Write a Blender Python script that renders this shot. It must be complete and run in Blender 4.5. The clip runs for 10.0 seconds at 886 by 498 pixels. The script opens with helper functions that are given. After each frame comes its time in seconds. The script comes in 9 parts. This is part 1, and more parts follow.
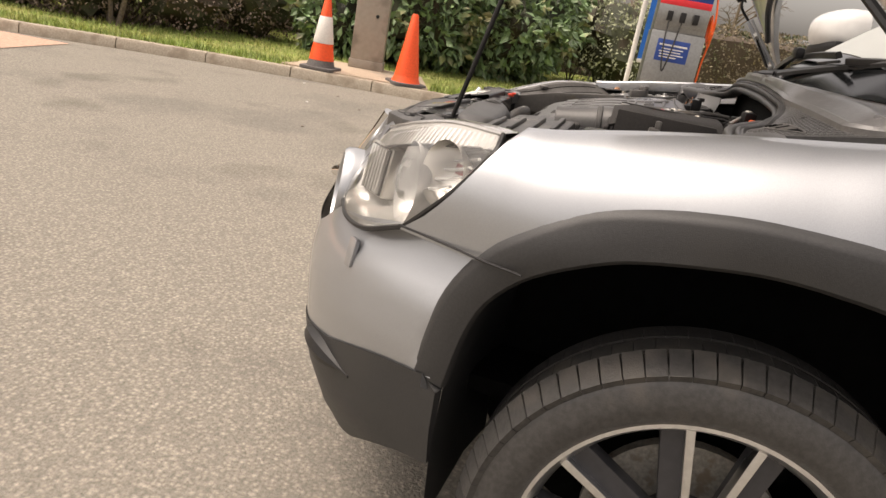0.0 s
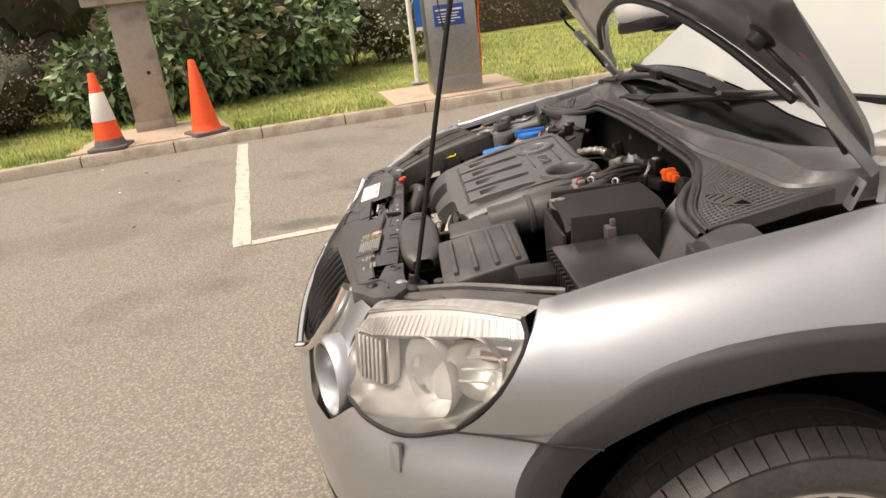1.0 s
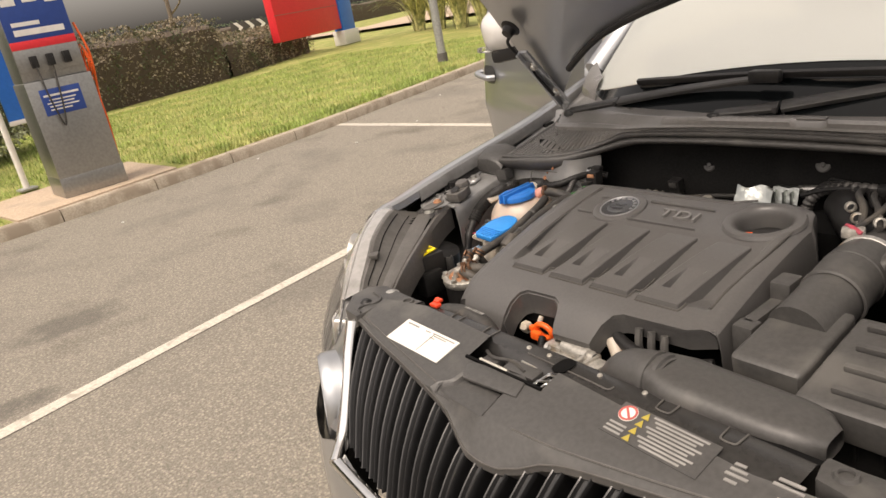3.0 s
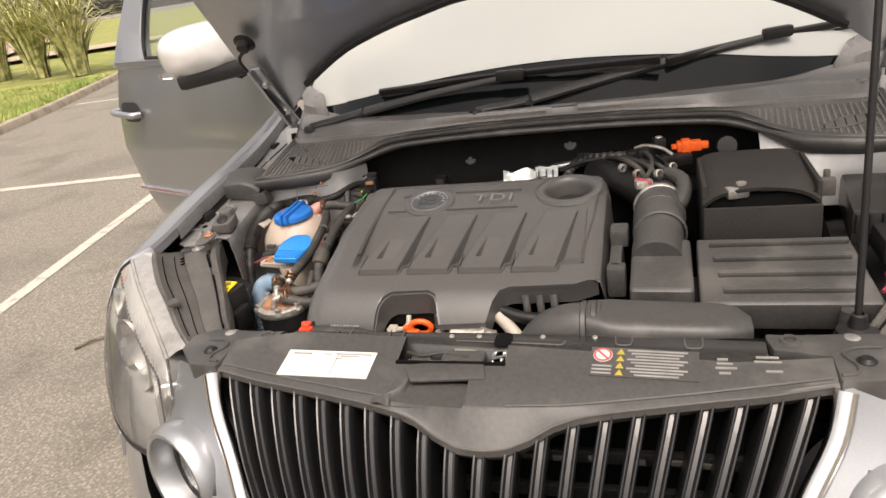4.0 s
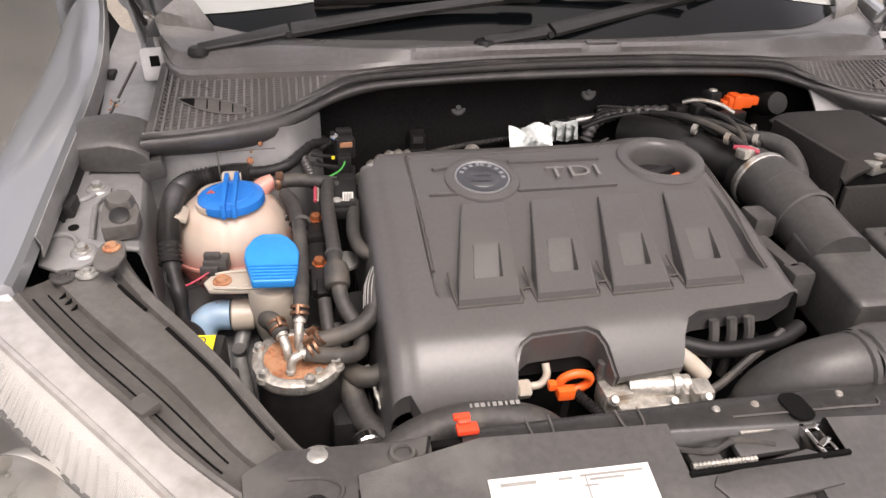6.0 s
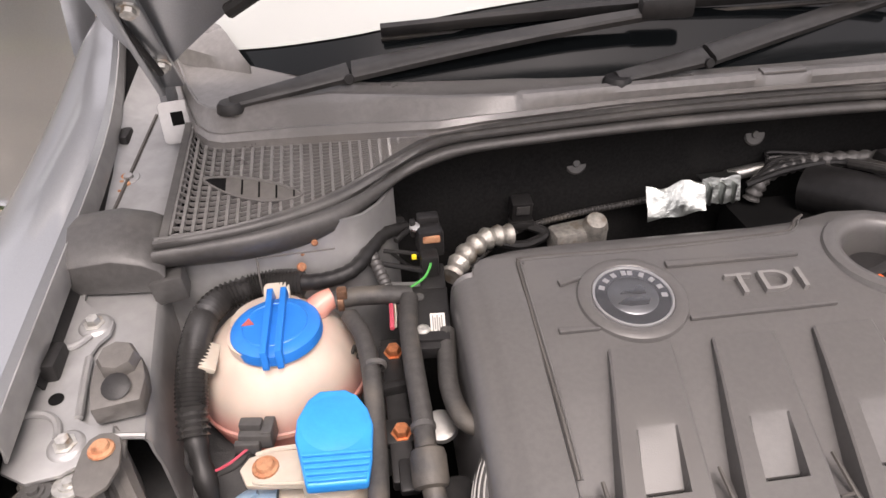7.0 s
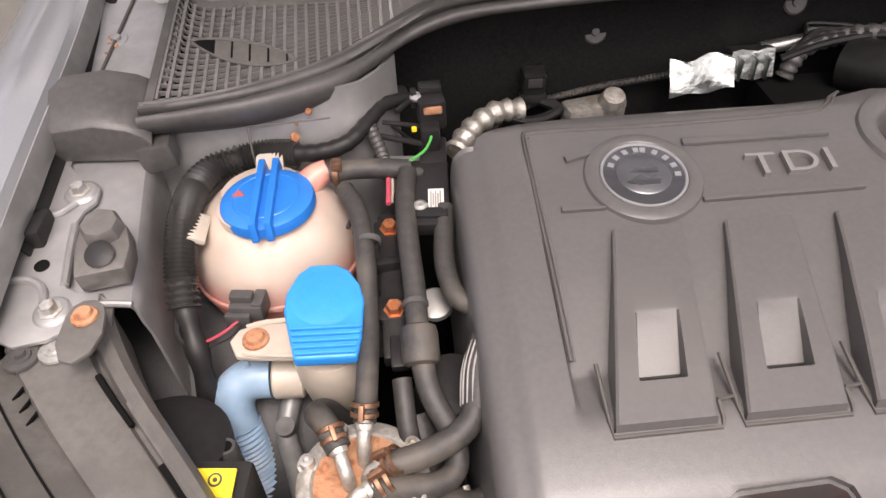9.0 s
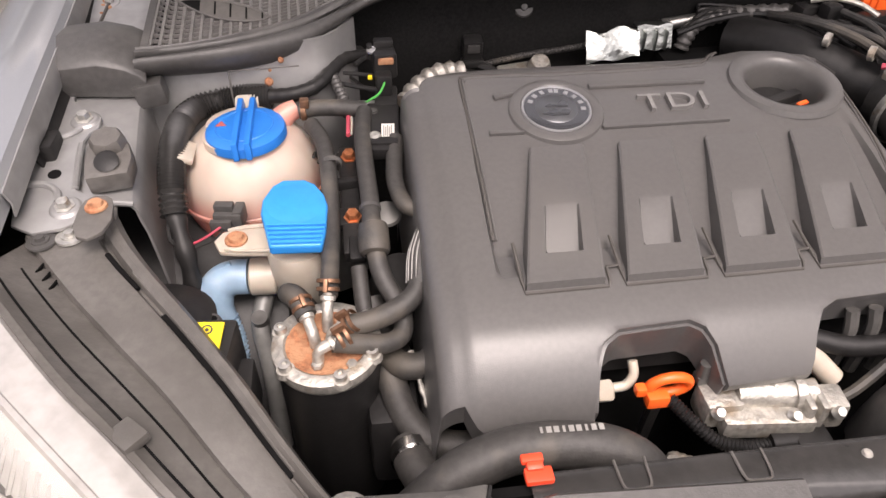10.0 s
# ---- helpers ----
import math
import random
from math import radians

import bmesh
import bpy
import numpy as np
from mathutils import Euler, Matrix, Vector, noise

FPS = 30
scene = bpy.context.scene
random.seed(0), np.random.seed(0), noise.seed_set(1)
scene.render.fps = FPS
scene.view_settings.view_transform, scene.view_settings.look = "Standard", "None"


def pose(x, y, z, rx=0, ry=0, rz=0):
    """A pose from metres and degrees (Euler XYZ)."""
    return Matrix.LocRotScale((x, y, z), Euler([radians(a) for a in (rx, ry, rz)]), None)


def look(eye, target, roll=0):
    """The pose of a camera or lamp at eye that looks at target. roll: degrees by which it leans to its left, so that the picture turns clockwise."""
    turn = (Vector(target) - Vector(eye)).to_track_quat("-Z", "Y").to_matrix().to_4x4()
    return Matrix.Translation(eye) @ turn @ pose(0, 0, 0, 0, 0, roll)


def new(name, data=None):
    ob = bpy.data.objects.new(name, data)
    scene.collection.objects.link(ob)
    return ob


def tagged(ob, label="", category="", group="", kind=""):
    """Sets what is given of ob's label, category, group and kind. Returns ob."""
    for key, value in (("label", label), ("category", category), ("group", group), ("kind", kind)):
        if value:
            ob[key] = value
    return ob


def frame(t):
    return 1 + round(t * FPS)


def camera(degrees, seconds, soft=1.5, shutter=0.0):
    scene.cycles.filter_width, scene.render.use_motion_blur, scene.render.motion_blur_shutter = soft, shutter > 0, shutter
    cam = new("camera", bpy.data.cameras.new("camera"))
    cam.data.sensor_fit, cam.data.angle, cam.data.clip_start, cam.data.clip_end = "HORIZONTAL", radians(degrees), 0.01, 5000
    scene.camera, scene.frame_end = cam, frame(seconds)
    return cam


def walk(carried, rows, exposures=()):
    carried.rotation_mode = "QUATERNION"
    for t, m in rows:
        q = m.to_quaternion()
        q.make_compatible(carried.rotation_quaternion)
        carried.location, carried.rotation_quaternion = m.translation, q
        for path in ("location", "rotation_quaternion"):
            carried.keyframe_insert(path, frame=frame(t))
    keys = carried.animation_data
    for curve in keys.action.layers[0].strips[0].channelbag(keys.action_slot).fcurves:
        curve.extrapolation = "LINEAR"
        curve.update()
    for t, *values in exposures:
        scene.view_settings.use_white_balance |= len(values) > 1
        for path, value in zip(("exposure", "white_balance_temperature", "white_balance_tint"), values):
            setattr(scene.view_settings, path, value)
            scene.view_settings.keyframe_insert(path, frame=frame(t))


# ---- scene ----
cam = camera(64.67, 10.0)
PATH = [
    (0, (1.7175, -0.2517, 1.0109), (-0.1327, -0.6597, 0.3704), 10.53),
    (0.5, (1.6790, -0.3193, 1.2349), (-0.1549, -0.7008, 0.5340), -1.86),
    (1, (1.6494, -0.5299, 1.3174), (-0.2241, -0.4918, 0.6184), -6.96),
    (1.2, (1.5614, -0.6215, 1.2933), (-0.3125, -0.4803, 0.6088), -7.21),
    (1.5, (1.3864, -0.7794, 1.3193), (-0.4872, -0.7623, 0.6199), -13.43),
    (1.8, (1.2244, -0.8623, 1.3239), (-0.6624, -1.0080, 0.6768), -14.14),
    (2, (1.1250, -0.9103, 1.3285), (-0.7657, -0.8549, 0.6787), -13.39),
    (2.2, (1.0308, -0.9478, 1.3117), (-0.8391, -0.5766, 0.7068), -11.16),
    (3.3, (0.4665, -1.2543, 1.3072), (-0.9188, -0.0114, 0.5750), -11.06),
    (3.5, (0.3846, -1.2928, 1.3084), (-0.8561, 0.0896, 0.5668), -10.67),
    (4, (0.2173, -1.4238, 1.3029), (-0.3761, 0.3303, 0.5472), -9.00),
    (4.5, (0.0327, -1.3597, 1.2798), (-0.1923, 0.4494, 0.4575), -6.45),
    (5, (-0.1612, -1.2076, 1.2720), (-0.3765, 0.5640, 0.3693), -5.87),
    (5.2, (-0.2245, -1.1604, 1.2631), (-0.3876, 0.5994, 0.3270), -3.47),
    (6.3, (-0.4475, -0.9285, 1.2630), (-0.0127, 0.7248, 0.2250), 1.96),
    (6.5, (-0.4394, -0.8406, 1.2637), (-0.0934, 0.8164, 0.1986), 0.22),
    (7, (-0.4244, -0.6919, 1.2648), (-0.2492, 0.9776, 0.1775), -2.46),
    (7.2, (-0.4239, -0.6625, 1.2544), (-0.2829, 1.0149, 0.1744), -3.49),
    (7.5, (-0.4377, -0.6235, 1.2415), (-0.3180, 1.0295, 0.1220), -3.48),
    (8, (-0.4334, -0.6052, 1.2380), (-0.3557, 1.0089, 0.0596), -2.01),
    (8.5, (-0.4219, -0.6442, 1.2340), (-0.3872, 0.9001, -0.0363), -2.14),
    (9, (-0.4000, -0.6740, 1.2356), (-0.3236, 0.8078, -0.1054), -2.97),
    (9.5, (-0.4180, -0.7458, 1.2434), (-0.2512, 0.7485, -0.0754), -1.48),
    (10, (-0.4067, -0.8375, 1.2415), (-0.2033, 0.6707, -0.0562), 0.28),
]
WARM = [(0.0, 0.20, 7500, 16), (1.0, 0.17, 7550, 16), (2.2, 0.08, 7650, 16), (3.5, 0.11, 7500, 15), (4.5, 0.31, 7100, 16), (5.0, 0.24, 7050, 17), (6.5, 0.54, 6950, 20), (7.5, 0.70, 6950, 21), (10.0, 0.58, 7000, 21)]
walk(cam, [(t, look(eye, target, roll)) for t, eye, target, roll in PATH], WARM)

# ---- light: a bright overcast sky ----
world = bpy.data.worlds.new("overcast")
scene.world = world
world.use_nodes = True
wn = world.node_tree.nodes
wl = world.node_tree.links
sky = wn.new("ShaderNodeTexSky")
sky.sky_type = "NISHITA"
sky.sun_disc = False
sky.sun_elevation, sky.sun_rotation = radians(64), radians(169.7)
sky.air_density, sky.dust_density, sky.ozone_density = 1.0, 6.0, 1.0
hue = wn.new("ShaderNodeHueSaturation")
hue.inputs["Saturation"].default_value = 0.22
hue.inputs["Value"].default_value = 1.55
wl.new(sky.outputs["Color"], hue.inputs["Color"])
wl.new(hue.outputs["Color"], wn["Background"].inputs["Color"])
wn["Background"].inputs["Strength"].default_value = 0.15
sun_data = bpy.data.lights.new("sun", "SUN")
sun_data.energy, sun_data.angle, sun_data.color = 1.1, radians(25), (1.0, 0.96, 0.9)
sun = new("sun", sun_data)
sun.matrix_world = look((1.0, -5.5, 11.4), (0, 0, 0))


# ---- materials ----
def material(name, color, rough=0.5, metal=0.0, var=0.12, scale=30.0, bump=0.0, bump_scale=200.0, coat=0.0, second=None, second_at=0.6, second_scale=4.0, trans=0.0, spec=0.5, per_piece=0.0, sss=0.0, grime=0.0):
    """A surface with fine grain, broad stains and relief, in world size."""
    m = bpy.data.materials.new(name)
    m.use_nodes = True
    n, l = m.node_tree.nodes, m.node_tree.links
    b = n["Principled BSDF"]
    co = n.new("ShaderNodeTexCoord")
    geo = n.new("ShaderNodeNewGeometry")
    fine = n.new("ShaderNodeTexNoise")
    fine.inputs["Scale"].default_value, fine.inputs["Detail"].default_value = scale, 5
    l.new(geo.outputs["Position"], fine.inputs["Vector"])
    broad = n.new("ShaderNodeTexNoise")
    broad.inputs["Scale"].default_value, broad.inputs["Detail"].default_value = second_scale, 6
    l.new(geo.outputs["Position"], broad.inputs["Vector"])
    dark = tuple(c * (1 - var) for c in color)
    light = tuple(min(1, c * (1 + var)) for c in color)
    ramp = n.new("ShaderNodeValToRGB")
    ramp.color_ramp.elements[0].color, ramp.color_ramp.elements[1].color = (*dark, 1), (*light, 1)
    ramp.color_ramp.elements[0].position, ramp.color_ramp.elements[1].position = 0.35, 0.65
    l.new(fine.outputs["Fac"], ramp.inputs["Fac"])
    out = ramp.outputs["Color"]
    if second:
        step = n.new("ShaderNodeValToRGB")
        step.color_ramp.elements[0].position, step.color_ramp.elements[1].position = second_at - 0.06, second_at + 0.06
        l.new(broad.outputs["Fac"], step.inputs["Fac"])
        mix = n.new("ShaderNodeMixRGB")
        l.new(step.outputs["Color"], mix.inputs["Fac"])
        l.new(out, mix.inputs["Color1"])
        mix.inputs["Color2"].default_value = (*second, 1)
        out = mix.outputs["Color"]
    if per_piece:
        info = n.new("ShaderNodeNewGeometry")
        hsv = n.new("ShaderNodeHueSaturation")
        mr = n.new("ShaderNodeMapRange")
        mr.inputs["To Min"].default_value, mr.inputs["To Max"].default_value = 1 - per_piece, 1 + per_piece
        l.new(info.outputs["Random Per Island"], mr.inputs["Value"])
        l.new(mr.outputs["Result"], hsv.inputs["Value"])
        l.new(out, hsv.inputs["Color"])
        out = hsv.outputs["Color"]
    l.new(out, b.inputs["Base Color"])
    rr = n.new("ShaderNodeMapRange")
    rr.inputs["To Min"].default_value, rr.inputs["To Max"].default_value = max(0.02, rough - 0.08 - grime), min(1, rough + 0.08 + grime)
    l.new(broad.outputs["Fac"], rr.inputs["Value"])
    l.new(rr.outputs["Result"], b.inputs["Roughness"])
    b.inputs["Metallic"].default_value = metal
    b.inputs["Specular IOR Level"].default_value = spec
    b.inputs["Coat Weight"].default_value = coat
    b.inputs["Coat Roughness"].default_value = 0.06
    b.inputs["Transmission Weight"].default_value = trans
    if sss:
        b.inputs["Subsurface Weight"].default_value = sss
        b.inputs["Subsurface Radius"].default_value = (0.02, 0.012, 0.008)
        b.inputs["Subsurface Scale"].default_value = 0.6
    if bump:
        bn = n.new("ShaderNodeTexNoise")
        bn.inputs["Scale"].default_value, bn.inputs["Detail"].default_value = bump_scale, 4
        l.new(geo.outputs["Position"], bn.inputs["Vector"])
        bp = n.new("ShaderNodeBump")
        bp.inputs["Strength"].default_value, bp.inputs["Distance"].default_value = bump, 0.01
        l.new(bn.outputs["Fac"], bp.inputs["Height"])
        l.new(bp.outputs["Normal"], b.inputs["Normal"])
    return m


def glass_material(name, tint, rough, veil, haze=(0.42, 0.435, 0.42)):
    m = bpy.data.materials.new(name)
    m.use_nodes = True
    n, l = m.node_tree.nodes, m.node_tree.links
    n.remove(n["Principled BSDF"])
    tr = n.new("ShaderNodeBsdfTransparent")
    tr.inputs["Color"].default_value = (*tint, 1)
    gl = n.new("ShaderNodeBsdfGlossy")
    gl.inputs["Roughness"].default_value = rough
    fr = n.new("ShaderNodeFresnel")
    fr.inputs["IOR"].default_value = 1.5
    mx = n.new("ShaderNodeMixShader")
    l.new(fr.outputs["Fac"], mx.inputs["Fac"])
    l.new(tr.outputs[0], mx.inputs[1])
    l.new(gl.outputs[0], mx.inputs[2])
    out = mx.outputs[0]
    # Pale diffuse share: puts white reflection into the glass's own colour.
    if veil:
        df = n.new("ShaderNodeBsdfDiffuse")
        df.inputs["Color"].default_value = (*haze, 1)
        no = n.new("ShaderNodeTexNoise")
        no.inputs["Scale"].default_value = 3
        mr = n.new("ShaderNodeMapRange")
        mr.inputs["To Min"].default_value, mr.inputs["To Max"].default_value = veil - 0.06, min(1, veil + 0.06)
        l.new(no.outputs["Fac"], mr.inputs["Value"])
        m2 = n.new("ShaderNodeMixShader")
        l.new(mr.outputs["Result"], m2.inputs["Fac"])
        l.new(out, m2.inputs[1])
        l.new(df.outputs[0], m2.inputs[2])
        out = m2.outputs[0]
    l.new(out, n["Material Output"].inputs["Surface"])
    return m


PAINT = material("metallic grey paint", (0.388, 0.400, 0.416), 0.43, 0.88, 0.06, 900, 0, coat=1.0, second=(0.401, 0.413, 0.429), second_at=0.62, second_scale=2.5)
PAINT_IN = material("dusty silver body panel", (0.325, 0.323, 0.318), 0.38, 0.55, 0.06, 60, 0.02, 90, second=(0.235, 0.232, 0.226), second_at=0.6, second_scale=9)
CLAD = material("grained dark plastic", (0.025, 0.0247, 0.0247), 0.52, 0, 0.15, 300, 0.12, 700, second=(0.030, 0.029, 0.028), second_scale=5)
# Lighter than the cover: the letters' bright reflection is put into the colour.
LETTER = material("raised lettering plastic, sheen in its colour", (0.165, 0.16, 0.155), 0.32, 0, 0.06, 200)
JACKET = material("dusty felt jacket", (0.026, 0.024, 0.0225), 0.75, 0, 0.2, 250, 0.15, 500, second=(0.030, 0.027, 0.025), second_scale=12, spec=0.3)
FELT = material("black insulating felt", (0.009, 0.0088, 0.0086), 0.85, 0, 0.3, 250, 0.15, 600, second=(0.014, 0.0135, 0.013), second_scale=9, spec=0.15)
DARKGLASS = material("black lower glass", (0.004, 0.005, 0.0055), 0.12, 0, 0.1, 80, 0, spec=0.2)
COWLP = material("dusty scuttle plastic", (0.138, 0.132, 0.126), 0.30, 0, 0.12, 120, 0.06, 300, second=(0.112, 0.107, 0.101), second_at=0.55, second_scale=9, spec=0.9)
COVER = material("engine cover plastic", (0.084, 0.081, 0.079), 0.33, 0, 0.06, 200, 0.05, 900, second=(0.092, 0.088, 0.084), second_scale=6, spec=0.5)
BLACK = material("black plastic", (0.013, 0.0125, 0.0125), 0.45, 0, 0.2, 120, 0.06, 500, second=(0.022, 0.021, 0.02), second_scale=8, spec=0.32)
GREYP = material("dusty grey plastic", (0.056, 0.054, 0.052), 0.44, 0, 0.12, 150, 0.06, 500, second=(0.092, 0.088, 0.082), second_scale=12)
RUBBER = material("rubber hose", (0.035, 0.033, 0.031), 0.58, 0, 0.2, 150, 0.08, 400, second=(0.075, 0.066, 0.055), second_at=0.6, second_scale=18)
RAILP = material("dusty grey painted plastic", (0.098, 0.092, 0.085), 0.42, 0, 0.12, 120, 0.06, 300, second=(0.074, 0.069, 0.063), second_at=0.55, second_scale=9)
# Near-black: puts shade into gaps, holes and recesses; also colours a few black parts.
DARK = material("near-black gap shade and black parts", (0.005, 0.005, 0.005), 0.95, 0, 0.2, 40, spec=0.1)
TYRE = material("tyre rubber", (0.050, 0.048, 0.046), 0.40, 0, 0.2, 120, 0.1, 300, second=(0.075, 0.069, 0.062), second_scale=14)
CHROME = material("chrome", (0.78, 0.77, 0.75), 0.12, 1, 0.03, 50)
ALLOY = material("machined alloy", (0.72, 0.72, 0.72), 0.28, 1, 0.05, 90)
RIMDARK = material("dark wheel paint", (0.05, 0.05, 0.055), 0.4, 0.2, 0.1, 60)
REFLECT = material("lamp reflector", (0.66, 0.64, 0.60), 0.34, 1, 0.06, 30)
MARKER = material("red-brown lamp insert", (0.22, 0.05, 0.045), 0.3, 0, 0.2, 90)
GLOSSB = material("glossy black trim", (0.011, 0.011, 0.0115), 0.40, 0, 0.1, 80, 0, coat=0.4)
BEZEL = material("pale lamp bezel", (0.63, 0.62, 0.60), 0.22, 0.4, 0.06, 30, 0.05, 60)
STEEL = material("brushed steel", (0.36, 0.355, 0.34), 0.33, 0.9, 0.08, 40, 0.03, 300)
BOLT = material("zinc bolt", (0.5, 0.49, 0.46), 0.4, 0.8, 0.15, 200, second=(0.35, 0.26, 0.18), second_at=0.62, second_scale=60)
RUST = material("rusty steel", (0.33, 0.14, 0.07), 0.75, 0.2, 0.35, 220, 0.25, 300, second=(0.42, 0.22, 0.12), second_at=0.5, second_scale=70)
CAST = material("cast aluminium", (0.46, 0.44, 0.40), 0.5, 0.7, 0.2, 150, 0.2, 250, second=(0.33, 0.28, 0.22), second_at=0.6, second_scale=40)
FOIL = material("crumpled foil", (0.42, 0.44, 0.42), 0.3, 1, 0.06, 60, 0.25, 60)
TANK = material("cloudy white plastic", (0.54, 0.44, 0.365), 0.35, 0, 0.04, 40, 0.02, 90, second=(0.62, 0.43, 0.36), second_at=0.6, second_scale=11, sss=0.35)


def coolant_material():
    """Cloudy plastic, stained pink up to the coolant's level."""
    m = material("cloudy tank with pink coolant", (0.48, 0.395, 0.33), 0.35, 0, 0.04, 40, 0.02, 90, second=(0.50, 0.37, 0.31), second_at=0.6, second_scale=11, sss=0.35)
    n, l = m.node_tree.nodes, m.node_tree.links
    b = n["Principled BSDF"]
    was = b.inputs["Base Color"].links[0].from_socket
    geo, sep, ramp = n.new("ShaderNodeNewGeometry"), n.new("ShaderNodeSeparateXYZ"), n.new("ShaderNodeMapRange")
    wob = n.new("ShaderNodeTexNoise")
    wob.inputs["Scale"].default_value = 14
    add = n.new("ShaderNodeMath")
    add.operation = "MULTIPLY_ADD"
    add.inputs[1].default_value = 0.03
    l.new(geo.outputs["Position"], sep.inputs[0])
    l.new(geo.outputs["Position"], wob.inputs["Vector"])
    l.new(wob.outputs["Fac"], add.inputs[0])
    l.new(sep.outputs["Z"], add.inputs[2])
    ramp.inputs["From Min"].default_value, ramp.inputs["From Max"].default_value = 0.778, 0.824
    ramp.inputs["To Min"].default_value, ramp.inputs["To Max"].default_value = 0.9, 0.0
    l.new(add.outputs[0], ramp.inputs["Value"])
    mix = n.new("ShaderNodeMixRGB")
    mix.inputs["Color2"].default_value = (0.60, 0.17, 0.14, 1)
    l.new(ramp.outputs["Result"], mix.inputs["Fac"])
    l.new(was, mix.inputs["Color1"])
    l.new(mix.outputs["Color"], b.inputs["Base Color"])
    return m


COOLANT = coolant_material()
PINK = material("pink coolant in cloudy plastic", (0.56, 0.25, 0.20), 0.35, 0, 0.06, 40, second=(0.62, 0.30, 0.24), second_at=0.55, second_scale=20, sss=0.3)
NECK = material("yellowed white plastic", (0.44, 0.39, 0.325), 0.4, 0, 0.06, 60, second=(0.42, 0.36, 0.30), second_at=0.62, second_scale=25, sss=0.2)
BLUE = material("blue plastic", (0.010, 0.16, 0.53), 0.38, 0, 0.05, 80, 0.03, 300)
CYAN = material("light blue plastic", (0.014, 0.235, 0.64), 0.42, 0, 0.05, 80, 0.03, 300)
PALEBLUE = material("pale blue plastic", (0.24, 0.35, 0.46), 0.4, 0, 0.08, 60, second=(0.32, 0.40, 0.47), second_scale=30, sss=0.2)
ORANGE = material("orange plastic", (0.90, 0.13, 0.02), 0.4, 0, 0.05, 80)
STRIPP = material("satin black plastic", (0.028, 0.027, 0.026), 0.24, 0, 0.12, 120, 0.04, 400, second=(0.040, 0.038, 0.036), second_scale=10, spec=0.6)
REDCLIP = material("red-orange clip plastic", (0.80, 0.065, 0.025), 0.4, 0, 0.05, 80)
YELLOW = material("yellow label", (0.85, 0.66, 0.02), 0.5, 0, 0.04, 80)
WHITE = material("white sticker paper", (0.66, 0.645, 0.60), 0.55, 0, 0.03, 80)
INK = material("dark print", (0.06, 0.055, 0.05), 0.6)
GREYINK = material("grey print", (0.24, 0.233, 0.22), 0.6)
DULLYEL = material("faded yellow print", (0.38, 0.30, 0.05), 0.6)
REDINK = material("red print", (0.44, 0.10, 0.09), 0.5)
COPPERN = material("copper plated nut", (0.50, 0.19, 0.085), 0.42, 0.75, 0.25, 200)
STEELP = material("grey coated pipe", (0.17, 0.17, 0.165), 0.45, 0.3, 0.12, 60, second=(0.24, 0.24, 0.23), second_scale=25)
WIPERP = material("satin black wiper arm", (0.030, 0.029, 0.028), 0.40, 0, 0.15, 120, 0.04, 400, second=(0.042, 0.040, 0.038), second_scale=14, spec=0.45)
COPPER = material("copper", (0.21, 0.115, 0.07), 0.45, 0.7, 0.25, 200)
WIREG = material("green wire", (0.05, 0.30, 0.06), 0.4)
WIRER = material("red wire", (0.42, 0.06, 0.09), 0.4)
MIRWHITE = material("white gloss paint", (0.58, 0.57, 0.55), 0.2, 0, 0.03, 30, coat=0.5)
BADGED = material("dark badge face", (0.075, 0.078, 0.085), 0.25, 0.6, 0.1, 80, coat=0.6)
STRAPC = material("pale badge metal", (0.42, 0.42, 0.43), 0.3, 0.7, 0.06, 80)
BADGE = material("badge metal", (0.16, 0.165, 0.175), 0.35, 0.8, 0.08, 60)
# Strong pale share: the sky's reflection is painted in along with the mist.
SCREEN = glass_material("misted windscreen with painted sky sheen", (0.8, 0.83, 0.8), 0.03, 0.8)
WINDOW = glass_material("window glass", (0.75, 0.8, 0.75), 0.02, 0.16)
LENS = glass_material("clear lamp lens", (0.98, 0.98, 0.97), 0.03, 0.07, (0.70, 0.68, 0.65))
# Dusty base; the darker mottle paints in a grey-brown reflection.
SHOULDER = material("dusty lamp lens shoulder with painted reflection", (0.30, 0.29, 0.275), 0.14, 0, 0.1, 60, 0.02, 200, coat=0.8, second=(0.20, 0.19, 0.175), second_at=0.6, second_scale=14, spec=0.7)


# ---- mesh helpers ----
def cr(points, n=6, closed=False):
    """A smooth curve through the points."""
    p = [Vector(q) for q in points]
    out = []
    k = len(p)
    for i in range(k if closed else k - 1):
        a, b = p[i], p[(i + 1) % k]
        z = p[i - 1] if (i > 0 or closed) else a * 2 - b
        c = p[(i + 2) % k] if (i + 2 < k or closed) else b * 2 - a
        for j in range(n):
            t = j / n
            out.append(0.5 * ((2 * a) + (b - z) * t + (2 * z - 5 * a + 4 * b - c) * t * t + (3 * a - z - 3 * b + c) * t ** 3))
    if not closed:
        out.append(p[-1])
    return out


def lerp(table, x):
    """A value from rows of (place, value), joined by straight lines."""
    return float(np.interp(x, [r[0] for r in table], [r[1] for r in table]))


